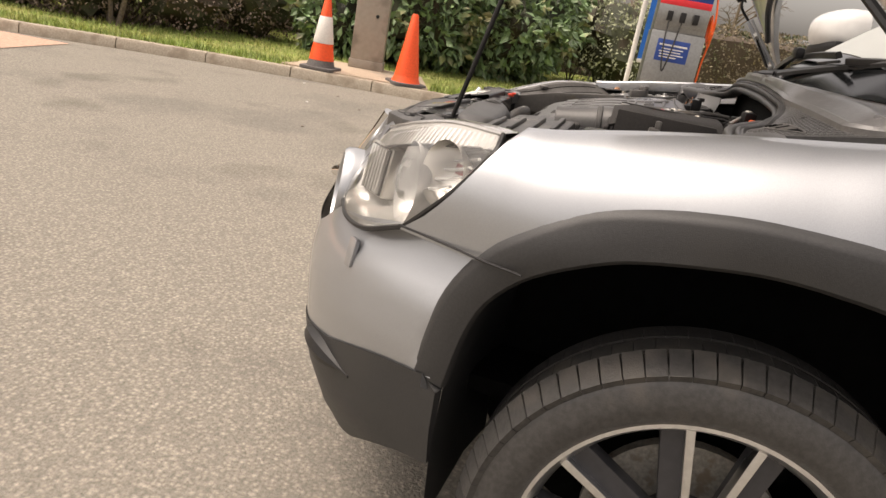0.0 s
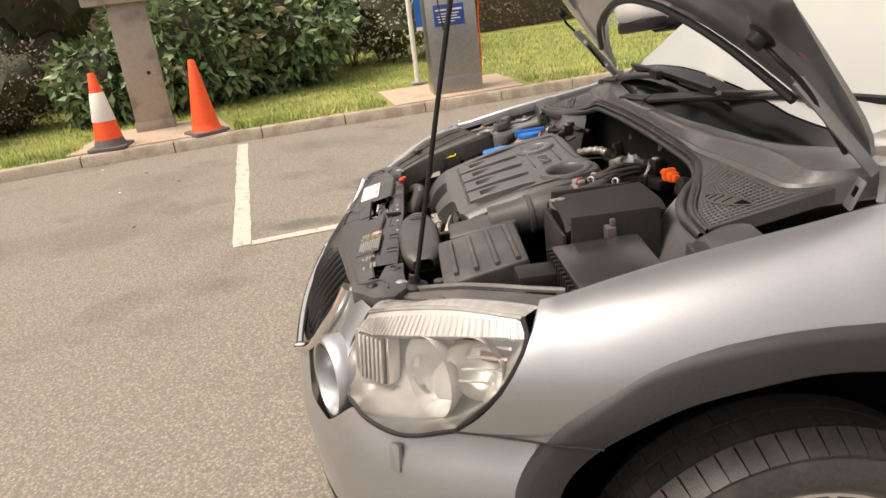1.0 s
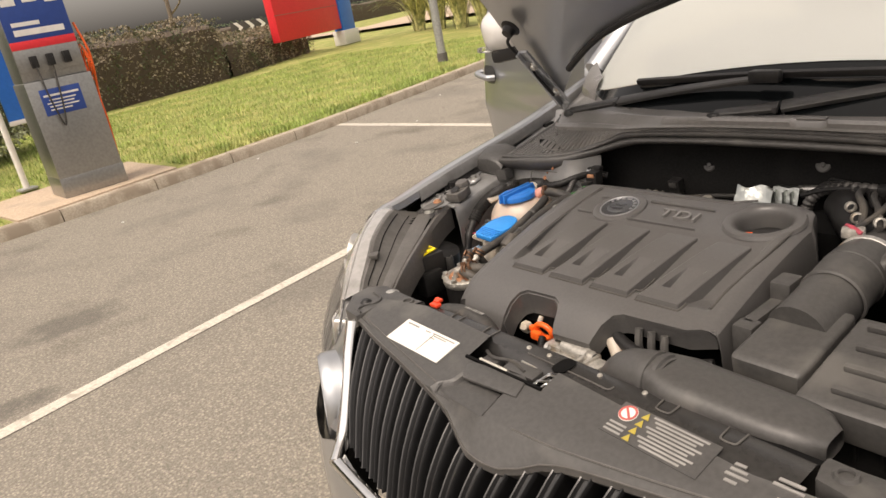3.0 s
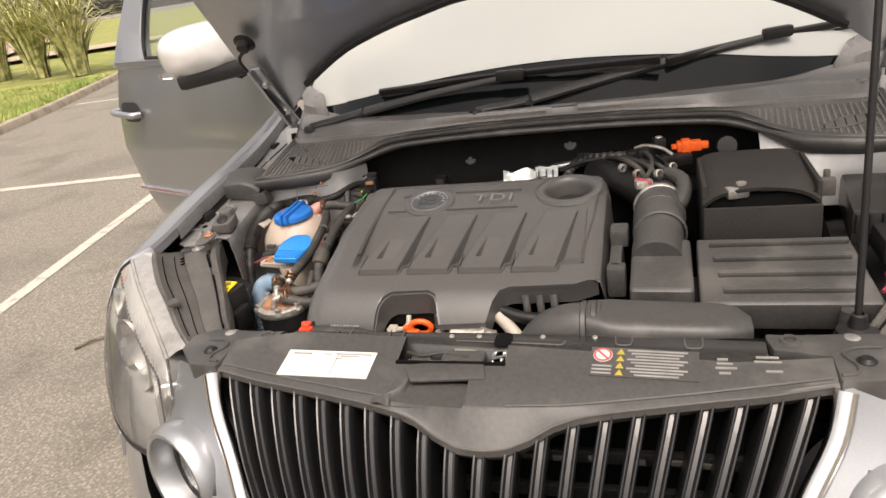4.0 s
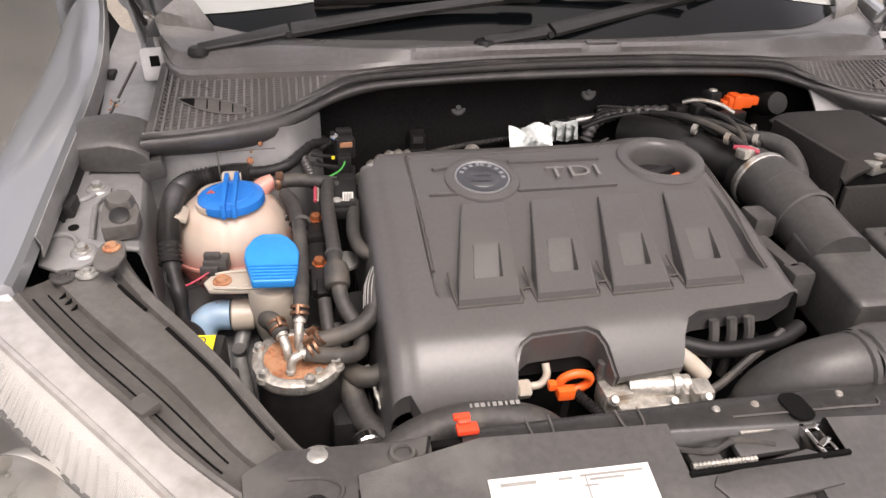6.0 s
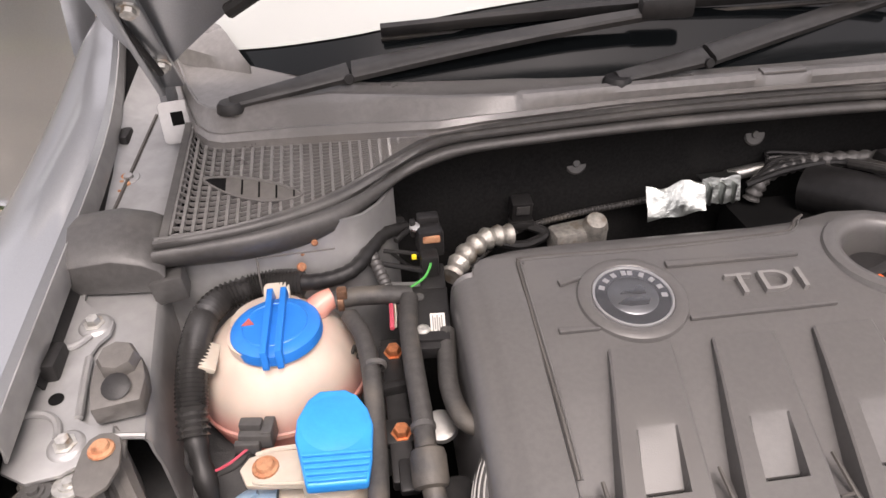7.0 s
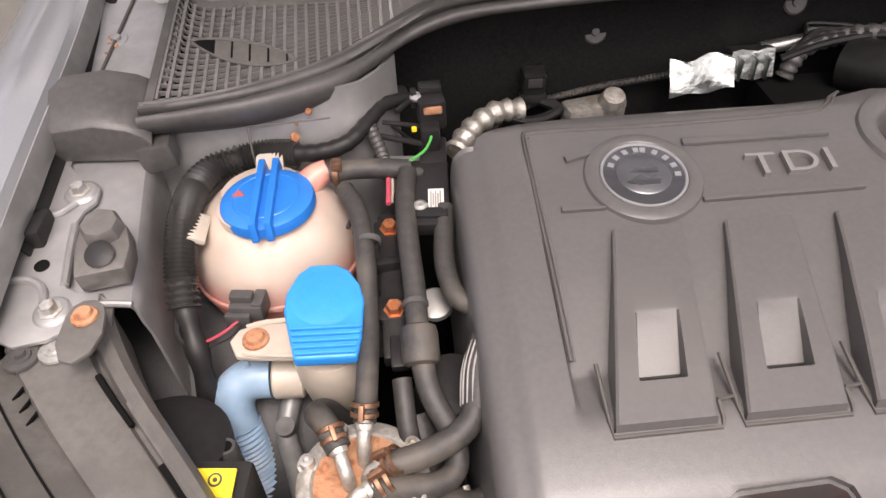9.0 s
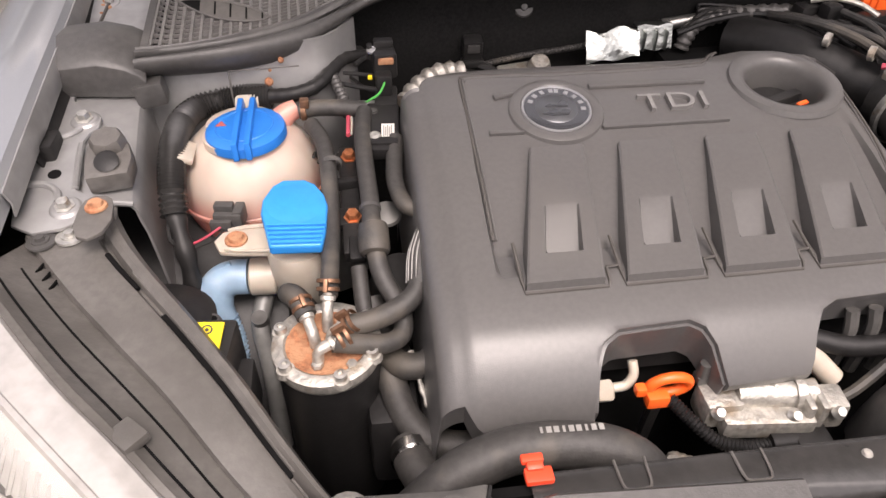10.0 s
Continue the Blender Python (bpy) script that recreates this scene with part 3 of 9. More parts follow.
def bush(name, at, lobes, count, size, width, mat, label, category="bush", seed=1, core=0.80, stems=5, droop=0.3, grow=1.0):
    """A shrub of uneven lobes (dx, dy, z, rx, ry, rz): stems and a crown of many leaves."""
    base = lot(at[0], at[1], 0.11)
    lobes = [tuple(v * grow for v in lobe) for lobe in lobes]
    t = thing(name, base, label, category)
    r = np.random.default_rng(seed)
    spots = []
    area = [a[3] * a[4] + a[4] * a[5] + a[3] * a[5] for a in lobes]
    for lobe, ar in zip(lobes, area):
        dx, dy, z, rx, ry, rz = lobe
        c = base + LOT.to_3x3() @ Vector((dx, dy, z - 0.11))
        for _ in range(int(count * ar / sum(area))):
            d = Vector(r.normal(size=3)).normalized()
            bump = 0.80 + 0.34 * noise.noise(Vector((d.x * 2.4 + seed, d.y * 2.4 + dx, d.z * 2.4 + dy))) + r.uniform(-0.16, 0.10)
            p = c + LOT.to_3x3() @ Vector((d.x * rx * bump, d.y * ry * bump, d.z * rz * bump))
            if p.z < 0.13:
                continue
            spots.append((p, d))
    v, f = leaf_mesh(spots, size, width, seed, droop)
    me = bpy.data.meshes.new("crown")
    me.from_pydata(v, [], f)
    me.materials.append(mat)
    ob = new("crown", me)
    ob.parent, ob.matrix_parent_inverse = t, Matrix.Translation(base).inverted()
    bm = bmesh.new()
    for lobe in lobes:
        dx, dy, z, rx, ry, rz = lobe
        c = base + LOT.to_3x3() @ Vector((dx, dy, z - 0.11))
        for _ in range(stems):
            e = c + Vector((r.uniform(-.7, .7) * rx, r.uniform(-.7, .7) * ry, r.uniform(0, .7) * rz))
            s = base + (c - base) * 0.5 + Vector((r.uniform(-.2, .2), r.uniform(-.2, .2), 0))
            s.z = 0.1
            tube([s, (s + e) / 2 + Vector((r.uniform(-.08, .08), r.uniform(-.08, .08), 0)), e], lambda q: 0.014 * (1.1 - q), 5, 3, bm=bm)
    part("branchwork", bm, TWIG, t)
    # Solid dark lobes stand in for the shade between the leaves.
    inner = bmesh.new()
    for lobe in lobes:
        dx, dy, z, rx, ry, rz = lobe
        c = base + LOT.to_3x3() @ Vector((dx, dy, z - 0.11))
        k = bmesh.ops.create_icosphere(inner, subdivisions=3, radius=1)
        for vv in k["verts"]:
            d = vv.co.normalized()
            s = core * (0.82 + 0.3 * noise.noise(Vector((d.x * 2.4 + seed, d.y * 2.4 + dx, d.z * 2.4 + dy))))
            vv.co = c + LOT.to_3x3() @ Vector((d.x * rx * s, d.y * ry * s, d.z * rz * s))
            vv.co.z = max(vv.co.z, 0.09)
    part("shade_core", inner, CONIFER, t)
    return t


bush("laurel_bush", (-9.6, -1.4), [(0.6, -1.05, 0.5, 0.6, 0.6, 0.6), (0.35, -0.2, 0.75, 0.85, 0.9, 0.85), (-0.2, 0.9, 0.75, 0.85, 1.0, 0.8), (-0.6, -0.3, 1.05, 0.9, 0.9, 0.8), (-0.9, 1.2, 1.05, 0.8, 0.8, 0.7), (0.1, 0.2, 1.1, 0.7, 0.8, 0.55)], 15000, 0.165, 0.26, LAUREL, "dense dark green laurel bush with glossy leaves", seed=2, grow=1.22, droop=0.5)
bush("variegated_bush", (-11.6, 1.5), [(0.1, 0.2, 0.7, 0.75, 0.8, 0.75), (-0.3, -0.5, 1.0, 0.9, 0.8, 0.85), (-0.4, 0.8, 0.85, 0.8, 0.7, 0.75)], 7000, 0.075, 0.3, PALELEAF, "pale grey-green variegated bush behind the laurel", seed=5, grow=1.28)
bush("brown_shrub", (-7.5, -5.7), [(0, 0, 0.45, 0.6, 0.7, 0.5), (-0.5, 0.8, 0.55, 0.7, 0.7, 0.6), (-0.2, -0.9, 0.5, 0.7, 0.8, 0.55), (-0.9, 0.0, 0.8, 0.8, 0.9, 0.7)], 9000, 0.05, 0.3, PURPLE, "brown purple-leaved shrub on bare soil", seed=8, stems=14, grow=1.2)
bush("brown_shrub", (-9.2, -4.1), [(0, 0, 0.55, 0.7, 0.7, 0.6), (-0.5, -0.8, 0.8, 0.8, 0.8, 0.8)], 6000, 0.05, 0.3, PURPLE, "taller brown twiggy shrub beside the laurel", seed=9, stems=14, grow=1.22)
bush("conifer", (-11.8, -4.6), [(0, 0, 1.0, 1.0, 1.1, 1.1), (0.3, 0.7, 1.9, 0.8, 0.9, 1.2), (-0.2, -0.9, 2.2, 1.1, 1.0, 1.6), (0, 0.2, 3.3, 0.8, 0.8, 1.2)], 11000, 0.12, 0.12, CONIFER, "tall dark conifer behind the shrubs", "tree", seed=11, stems=6, droop=0.9, core=0.96, grow=1.26)
bush("conifer", (-13.4, -1.7), [(0, 0, 1.3, 0.9, 0.9, 1.3), (0.1, 0.2, 2.6, 0.7, 0.7, 1.2)], 5000, 0.12, 0.12, CONIFER, "dark conifer with brown inner branches", "tree", seed=12, stems=6, droop=0.9, core=0.96, grow=1.28)


def hedge(name, a, b, height, depth, count, seed, mat, label):
    """A clipped hedge from a to b, with a ragged face of small leaves and twigs."""
    A, B = lot(*a, 0.12), lot(*b, 0.12)
    t = thing(name, A, label, "hedge")
    r = np.random.default_rng(seed)
    way = (B - A).normalized()
    across = Vector((-way.y, way.x, 0))
    spots = []
    for _ in range(count):
        s, u = r.uniform(0, (B - A).length), r.uniform(-1, 1)
        top = height * (1 + 0.10 * noise.noise((s * 0.6, seed, 0)))
        if r.random() < 0.66:
            z, d, out = top * r.random() ** 0.8, depth / 2 * np.sign(u), across * float(np.sign(u))
        else:
            z, d, out = top, depth / 2 * u, Vector((0, 0, 1))
        j = 1 + 0.25 * noise.noise((s * 1.7, z * 1.7, seed))
        spots.append((A + way * s + across * d * j + Vector((r.normal() * .03, r.normal() * .03, z * j)), out))
    v, f = leaf_mesh(spots, 0.075, 0.3, seed, 0.1)
    me = bpy.data.meshes.new("crown")
    me.from_pydata(v, [], f)
    me.materials.append(mat)
    ob = new("crown", me)
    ob.parent, ob.matrix_parent_inverse = t, Matrix.Translation(A).inverted()
    # Closed dark sheet under the leaves paints the hedge's inner shade.
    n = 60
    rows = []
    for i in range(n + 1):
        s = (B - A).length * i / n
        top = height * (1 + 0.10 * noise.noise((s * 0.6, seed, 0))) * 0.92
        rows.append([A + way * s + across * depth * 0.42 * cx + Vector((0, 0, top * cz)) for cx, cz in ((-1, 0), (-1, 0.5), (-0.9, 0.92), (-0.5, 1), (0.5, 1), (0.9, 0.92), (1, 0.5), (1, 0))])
    part("shade_core", sheet(rows), TWIG, t)
    return t


hedge("hedge", (-15.1, -1.4), (-17.5, 9.7), 1.6, 1.8, 16000, 21, BROWNLEAF, "clipped brown winter hedge along the lawn")
# Added, mostly out of view: darkens what the nose panels reflect.
hedge("tall_hedge", (-11.2, -7.0), (-5.4, -23.0), 3.9, 2.8, 14000, 27, CONIFER, "tall dark hedge beyond the shrubs, added for reflections")
hedge("hedge", (-17.5, 9.7), (-20.5, 15.0), 1.0, 1.7, 7000, 22, BROWNLEAF, "low straggling brown hedge with dead tips")


def strap_plant(name, at, blades, height, seed, label):
    base = lot(*at, 0.12)
    t = thing(name, base, label, "plant")
    r = np.random.default_rng(seed)
    verts, faces = [], []
    for _ in range(blades):
        a, reach, h = r.uniform(0, 6.28), r.uniform(0.25, 0.75) * height, height * r.uniform(0.6, 1.1)
        out = Vector((math.cos(a), math.sin(a), 0))
        side = Vector((-out.y, out.x, 0)) * 0.028 * r.uniform(0.6, 1.3)
        s = base + out * r.uniform(0, 0.22)
        k = len(verts)
        n = 7
        for i in range(n + 1):
            q = i / n
            w = 1 - q * q
            p = s + out * reach * q ** 1.6 + Vector((0, 0, h * (1.55 * q - 0.85 * q ** 3)))
            verts += [p - side * w, p + side * w + Vector((0, 0, 0.004))]
            if i:
                faces.append((k + 2 * i - 2, k + 2 * i - 1, k + 2 * i + 1, k + 2 * i))
    me = bpy.data.meshes.new("leaves")
    me.from_pydata(verts, [], faces)
    me.materials.append(FLAX)
    ob = new("leaves", me)
    ob.parent, ob.matrix_parent_inverse = t, Matrix.Translation(base).inverted()
    return t


def rosette_plant(name, base, crowns, seed, label):
    """Short stems, each with a rosette of broad arching leaves."""
    base = Vector(base)
    t = thing(name, base, label, "plant")
    r = np.random.default_rng(seed)
    for dx, dy, top, size in crowns:
        head = base + Vector((dx, dy, top))
        part("stem", tube([base + Vector((dx * 0.3, dy * 0.3, -0.05)), base + Vector((dx * 0.7, dy * 0.7, top * 0.5)), head], lambda q: 0.035 - 0.012 * q, 8, 4), BARK, t)
        verts, faces = [], []
        for _ in range(30):
            a, reach, rise = r.uniform(0, 6.28), size * r.uniform(0.6, 1.05), size * r.uniform(-0.1, 0.75)
            out = Vector((math.cos(a), math.sin(a), 0))
            side = Vector((-out.y, out.x, 0)) * 0.042 * r.uniform(0.7, 1.3)
            k = len(verts)
            for n in range(7):
                q = n / 6
                w = math.sin(math.pi * (0.18 + 0.80 * q)) ** 0.8
                p = head + out * reach * q + Vector((0, 0, rise * (1.7 * q - 1.0 * q * q) - 0.20 * size * q ** 3))
                verts += [p - side * w, p + Vector((0, 0, -0.012 * w)), p + side * w]
                if n:
                    for c in (0, 1):
                        faces.append((k + 3 * n - 3 + c, k + 3 * n - 2 + c, k + 3 * n + 1 + c, k + 3 * n + c))
        me = bpy.data.meshes.new("leaves")
        me.from_pydata(verts, [], faces)
        me.materials.append(PALESTRAP)
        ob = new("leaves", me)
        ob.parent, ob.matrix_parent_inverse = t, Matrix.Translation(base).inverted()
    return t


rosette_plant("cordyline", (-6.05, -6.68, 0.12), ((0.05, 0.0, 0.58, 0.44), (-0.22, -0.28, 0.80, 0.40), (0.08, 0.34, 0.68, 0.38)), 41, "pale cream-green broad-leaved plant among brown bushes")


for i, (x, y, h) in enumerate(((-9.3, 14.0, 2.2), (-10.8, 14.9, 2.4), (-12.4, 15.8, 2.5), (-14.0, 16.7, 2.4), (-15.6, 17.5, 2.3), (-17.2, 18.3, 2.2))):
    strap_plant("flax_plant", (x, y), 170, h, 30 + i, "large clump of arching yellow-green strap leaves")
strap_plant("yucca", (-9.2, -6.4), 80, 1.15, 41, "pale strap-leaved yucca among brown shrubs")


def cone(name, at, sleeve, label):
    base = lot(*at, 0.112)
    t = thing(name, base, label, "traffic cone", group="traffic cones")
    m = Matrix.Translation(base) @ Matrix.Rotation(rng.uniform(0, 1), 4, "Z") @ Matrix.Scale(1.10, 4)
    part("base", prism(rounded(0.36, 0.36, 0.05), 0, 0.035, m, 0.008), CONEB, t, "grey rubber base")
    part("collar", lathe([(0.155, 0.03), (0.14, 0.06), (0.118, 0.13), (0.116, 0.135), (0.0, 0.135)], m), CONEB if sleeve else CONE, t)
    r = lambda z: 0.145 - 0.118 * z / 0.74
    part("body", lathe([(r(0.10), 0.10), (r(0.4), 0.4), (r(0.70), 0.70), (r(0.72) - 0.006, 0.715), (0.012, 0.715), (0.012, 0.6)], m), CONE, t, "orange cone body")
    if sleeve:
        part("sleeve", lathe([(r(0.27) + 0.003, 0.27), (r(0.27) + 0.005, 0.275), (r(0.53) + 0.005, 0.53), (r(0.535) + 0.002, 0.535)], m), CONEW, t, "white reflective sleeve")
    return t


cone("traffic_cone", (-6.56, -2.42), True, "orange traffic cone with white sleeve and grey base")
cone("traffic_cone", (-6.58, -1.43), False, "plain orange traffic cone on the kerb")

# steel pillar with a box head
pm = LOT @ Matrix.Translation((-7.52, -2.05, 0.126)) @ Matrix.Rotation(radians(4), 4, "Z") @ Matrix.Scale(1.18, 4)
pillar = thing("steel_pillar", pm, "grey-beige steel pillar with a box head", "pillar")
part("plinth", box((0.27, 0.37, 0.09), pm @ Matrix.Translation((0, 0, 0.045)), 0.006), PILLAR, pillar)
part("column", box((0.25, 0.345, 1.12), pm @ Matrix.Translation((0, 0, 0.64)), 0.008), PILLAR, pillar)
part("head", prism([(-0.16, 0), (0.2, 0), (0.2, 0.56), (0.12, 0.64), (-0.16, 0.64)], -0.37, 0.37, pm @ Matrix(((1, 0, 0, 0), (0, 0, -1, 0), (0, 1, 0, 1.2), (0, 0, 0, 1))), 0.01), PILLAR, pillar, "sloping box head")
part("lock", lathe([(0.0, 0.0), (0.018, 0.0), (0.018, 0.012), (0.0, 0.012)], pm @ Matrix.Translation((0.126, 0.06, 0.55)) @ Matrix.Rotation(radians(90), 4, "Y"), 14), BLACK, pillar)
part("slot", box((0.006, 0.06, 0.03), pm @ Matrix.Translation((0.203, 0.05, 1.24)), 0.002), BLACK, pillar)
part("plate", box((0.004, 0.07, 0.03), pm @ Matrix.Translation((0.203, -0.31, 1.74)), 0.001), WHITE, pillar)

# tyre air machine
am = LOT @ Matrix.Translation((-6.82, 1.50, 0.128)) @ Matrix.Rotation(radians(-8), 4, "Z") @ Matrix.Scale(1.17, 4)
air = thing("air_machine", am, "stainless steel tyre air and water machine", "air machine")
part("cabinet", box((0.40, 0.50, 0.92), am @ Matrix.Translation((0, 0, 0.46)), 0.012), STEEL, air, "brushed steel lower cabinet")
part("plinth", box((0.404, 0.504, 0.16), am @ Matrix.Translation((0, 0, 0.082)), 0.004), STEEL, air)
part("upper_cabinet", box((0.34, 0.48, 0.72), am @ Matrix.Translation((-0.02, 0, 1.28)), 0.012), STEEL, air)
part("fascia", box((0.012, 0.47, 0.42), am @ Matrix.Translation((0.156, 0, 1.43)), 0.004), NAVY, air, "navy instruction fascia")
part("hose_panel", box((0.012, 0.47, 0.20), am @ Matrix.Translation((0.156, 0, 1.08)), 0.004), STEEL, air)
part("red_strip", box((0.014, 0.47, 0.06), am @ Matrix.Translation((0.158, 0, 1.19)), 0.003), SIGNRED, air, "red stripe")
part("label", box((0.006, 0.30, 0.20), am @ Matrix.Translation((0.204, -0.02, 0.75)), 0.002), NAVY, air, "navy notice with white lines")
for k, (yy, zz, w, h) in enumerate(((0, 0.80, 0.26, 0.016), (0, 0.765, 0.2, 0.01), (-0.02, 0.74, 0.2, 0.01), (0.0, 0.715, 0.22, 0.01), (-0.03, 0.69, 0.16, 0.01))):
    part("print_bar", box((0.002, w, h), am @ Matrix.Translation((0.209, yy - 0.02, zz))), SIGNWHITE, air)
for yy, zz, w, h in ((0, 1.28, 0.36, 0.045), (-0.08, 1.34, 0.2, 0.03), (-0.15, 1.5, 0.1, 0.05), (0, 1.52, 0.1, 0.06), (0.15, 1.5, 0.09, 0.05), (0.05, 1.6, 0.3, 0.03)):
    part("print_bar", box((0.003, w, h), am @ Matrix.Translation((0.163, yy, zz))), SIGNWHITE, air)
for yy in (-0.12, 0.0, 0.12):
    part("hose_holder", box((0.05, 0.05, 0.09), am @ Matrix.Translation((0.185, yy, 1.06)), 0.008), BLACK, air)
part("air_hose", tube([am @ Vector(p) for p in ((0.2, -0.12, 1.04), (0.24, -0.12, 0.85), (0.24, -0.10, 0.68), (0.23, -0.07, 0.56), (0.235, -0.04, 0.7), (0.2, 0.0, 1.02))], 0.008, 8), RUBBER, air)
part("water_hose", tube([am @ Vector(p) for p in ((0.1, 0.27, 1.3), (0.14, 0.30, 1.1), (0.1, 0.31, 0.95), (0.06, 0.29, 0.7), (0.1, 0.28, 0.5), (0.05, 0.275, 0.12))], 0.011, 8), ORANGE, air, "orange hose")
for q in range(3):
    part("hose_coil", tube([am @ Vector((0.05 + 0.09 * math.cos(a), 0.275 + 0.012 * q, 1.02 + 0.11 * math.sin(a) - 0.03 * q)) for a in np.linspace(0, 6.2, 14)], 0.009, 7, 2), ORANGE, air)

sp = LOT @ Matrix.Translation((-7.92, 1.29, 0.128)) @ Matrix.Scale(1.22, 4)
sign = thing("post_sign", sp, "blue sign panel on a white post", "sign")
part("post", tube([sp @ Vector((0, 0, 0)), sp @ Vector((0, 0, 2.4))], 0.032, 14, 1), SIGNWHITE, sign)
part("foot", box((0.14, 0.14, 0.02), sp @ Matrix.Translation((0, 0, 0.01)), 0.004), GALV, sign)
part("panel", box((0.03, 0.36, 1.7), sp @ Matrix.Translation((0.0, 0.24, 1.42)), 0.006), SIGNBLUE, sign, "blue panel")
part("panel_trim", box((0.034, 0.36, 0.04), sp @ Matrix.Translation((0.0, 0.24, 0.57)), 0.004), SIGNWHITE, sign)

lp = LOT @ Matrix.Translation((-8.24, 8.77, 0.11)) @ Matrix.Scale(1.18, 4)
lamp = thing("street_lamp", lp, "grey galvanised street lamp column with dark base band", "street lamp")
part("column", tube([lp @ Vector((0, 0, 0)), lp @ Vector((0, 0, 1.1))], 0.075, 18, 1), GALV, lamp)
part("upper_column", tube([lp @ Vector((0, 0, 1.1)), lp @ Vector((0, 0, 6.0))], 0.052, 18, 1), GALV, lamp)
part("base_band", lathe([(0.08, 0), (0.08, 0.13), (0.075, 0.135)], lp), CONEB, lamp)
part("lantern", box((0.5, 0.22, 0.1), lp @ Matrix.Translation((0.2, 0, 6.0)), 0.03), GALV, lamp)

# red and blue roadside sign
tm = LOT @ Matrix.Translation((-19.2, 16.6, 0.16)) @ Matrix.Rotation(radians(18), 4, "Z") @ Matrix.Scale(1.42, 4)
tot = thing("roadside_sign", tm, "large red and blue roadside sign on a white base", "sign")
part("base", box((0.34, 0.75, 0.34), tm @ Matrix.Translation((0, 0, 0.17)), 0.02), SIGNWHITE, tot, "white concrete base")
part("column", box((0.26, 0.62, 2.6), tm @ Matrix.Translation((0, 0, 1.64)), 0.02), SIGNBLUE, tot, "blue column")
part("board", box((0.2, 2.7, 2.1), tm @ Matrix.Translation((0, -1.68, 1.45)), 0.02), SIGNRED, tot, "red board")
for zz, w, off in ((0.95, 2.7, -1.68),):
    part("seam", box((0.012, w, 0.02), tm @ Matrix.Translation((0.101, off, zz))), REDINK, tot)
for yy, zz, w, h in ((-2.3, 1.42, 0.5, 0.12), (-1.5, 1.42, 0.8, 0.14), (-1.8, 1.9, 1.6, 0.2)):
    part("print_bar", box((0.006, w, h), tm @ Matrix.Translation((0.104, yy, zz))), SIGNWHITE, tot)

cm = LOT @ Matrix.Translation((-38, 26.5, 0.25)) @ Matrix.Rotation(radians(-10), 4, "Z") @ Matrix.Scale(1.3, 4)
chev = thing("chevron_sign", cm, "black and white chevron road sign", "sign")
part("panel", box((0.04, 2.6, 0.55), cm @ Matrix.Translation((0, 0, 0.9)), 0.01), INK, chev)
for k in range(4):
    s = prism([(-0.25, -0.26), (-0.05, -0.26), (0.2, 0), (-0.05, 0.26), (-0.25, 0.26), (0.0, 0)], 0, 0.01, cm @ Matrix.Translation((0.025, -0.9 + 0.6 * k, 0.9)) @ Matrix(((0, 0, 1, 0), (1, 0, 0, 0), (0, 1, 0, 0), (0, 0, 0, 1))))
    part("chevron", s, SIGNWHITE, chev)
for yy in (-1, 1):
    part("leg", box((0.06, 0.06, 0.9), cm @ Matrix.Translation((-0.03, yy, 0.35))), GALV, chev)
ob = part("footpath", sheet([[lot(x, y, 0.13 + 0.02 * (abs(x) - 6) / 5 + 0.09) for x in (-70, -30, -16, -12)] for y in (22.5, 25.5)]), SLAB)
tagged(ob, "pale concrete path across the grass", "path", kind="structure")
ob = part("footpath", sheet([[lot(-24 - 0.8 * (y - 26) * 0.5 + dx, y, 0.28) for dx in (-4, 4)] for y in (24, 60)]), SLAB)
tagged(ob, "pale access road beyond the sign", "path", kind="structure")


def bare_tree(at, h, seed):
    base = lot(*at, 0.1)
    t = thing("bare_tree", base, "bare winter tree with thin grey branches", "tree")
    r = np.random.default_rng(seed)
    part("trunk", tube([base, base + Vector((0.1, 0.05, h * 0.35)), base + Vector((0.0, 0.15, h * 0.75))], lambda q: 0.16 * (1.05 - 0.8 * q), 8, 4), BARK, t)
    bm = bmesh.new()

    def grow(p, d, L, rad, depth):
        e = p + d * L
        tube([p, (p + e) / 2 + Vector(r.normal(size=3)) * L * 0.06, e], lambda q: rad * (1 - 0.5 * q), 5, 2, bm=bm)
        if depth:
            for _ in range(3):
                nd = (d + Vector(r.normal(size=3)) * 0.5 + Vector((0, 0, 0.15))).normalized()
                grow(p.lerp(e, r.uniform(0.5, 1)), nd, L * 0.68, rad * 0.55, depth - 1)

    for k in range(7):
        a = r.uniform(0, 6.28)
        grow(base + Vector((0.05, 0.1, h * (0.3 + 0.06 * k))), Vector((math.cos(a), math.sin(a), 0.9)).normalized(), h * 0.22, 0.06, 3)
    part("branches", bm, BARK, t)


for i, (x, y) in enumerate(((-26, -3), (-30, 2.5), (-34, 6), (-28, -8), (-38, 12), (-33, 18))):
    bare_tree((x, y), rng.uniform(6, 9), 60 + i)
hedge("far_hedge", (-45, -30), (-40, 12), 2.2, 2.5, 9000, 23, LAUREL, "far green boundary hedge")
hedge("far_hedge", (-40, 12), (-50, 70), 1.6, 2.5, 9000, 24, LAUREL, "far low boundary hedge")
fm = LOT @ Matrix.Translation((-24.5, -1.0, 0.6)) @ Matrix.Rotation(radians(6), 4, "Z")
fb = thing("red_hoarding", fm, "low red hoarding beyond the shrubs", "hoarding")
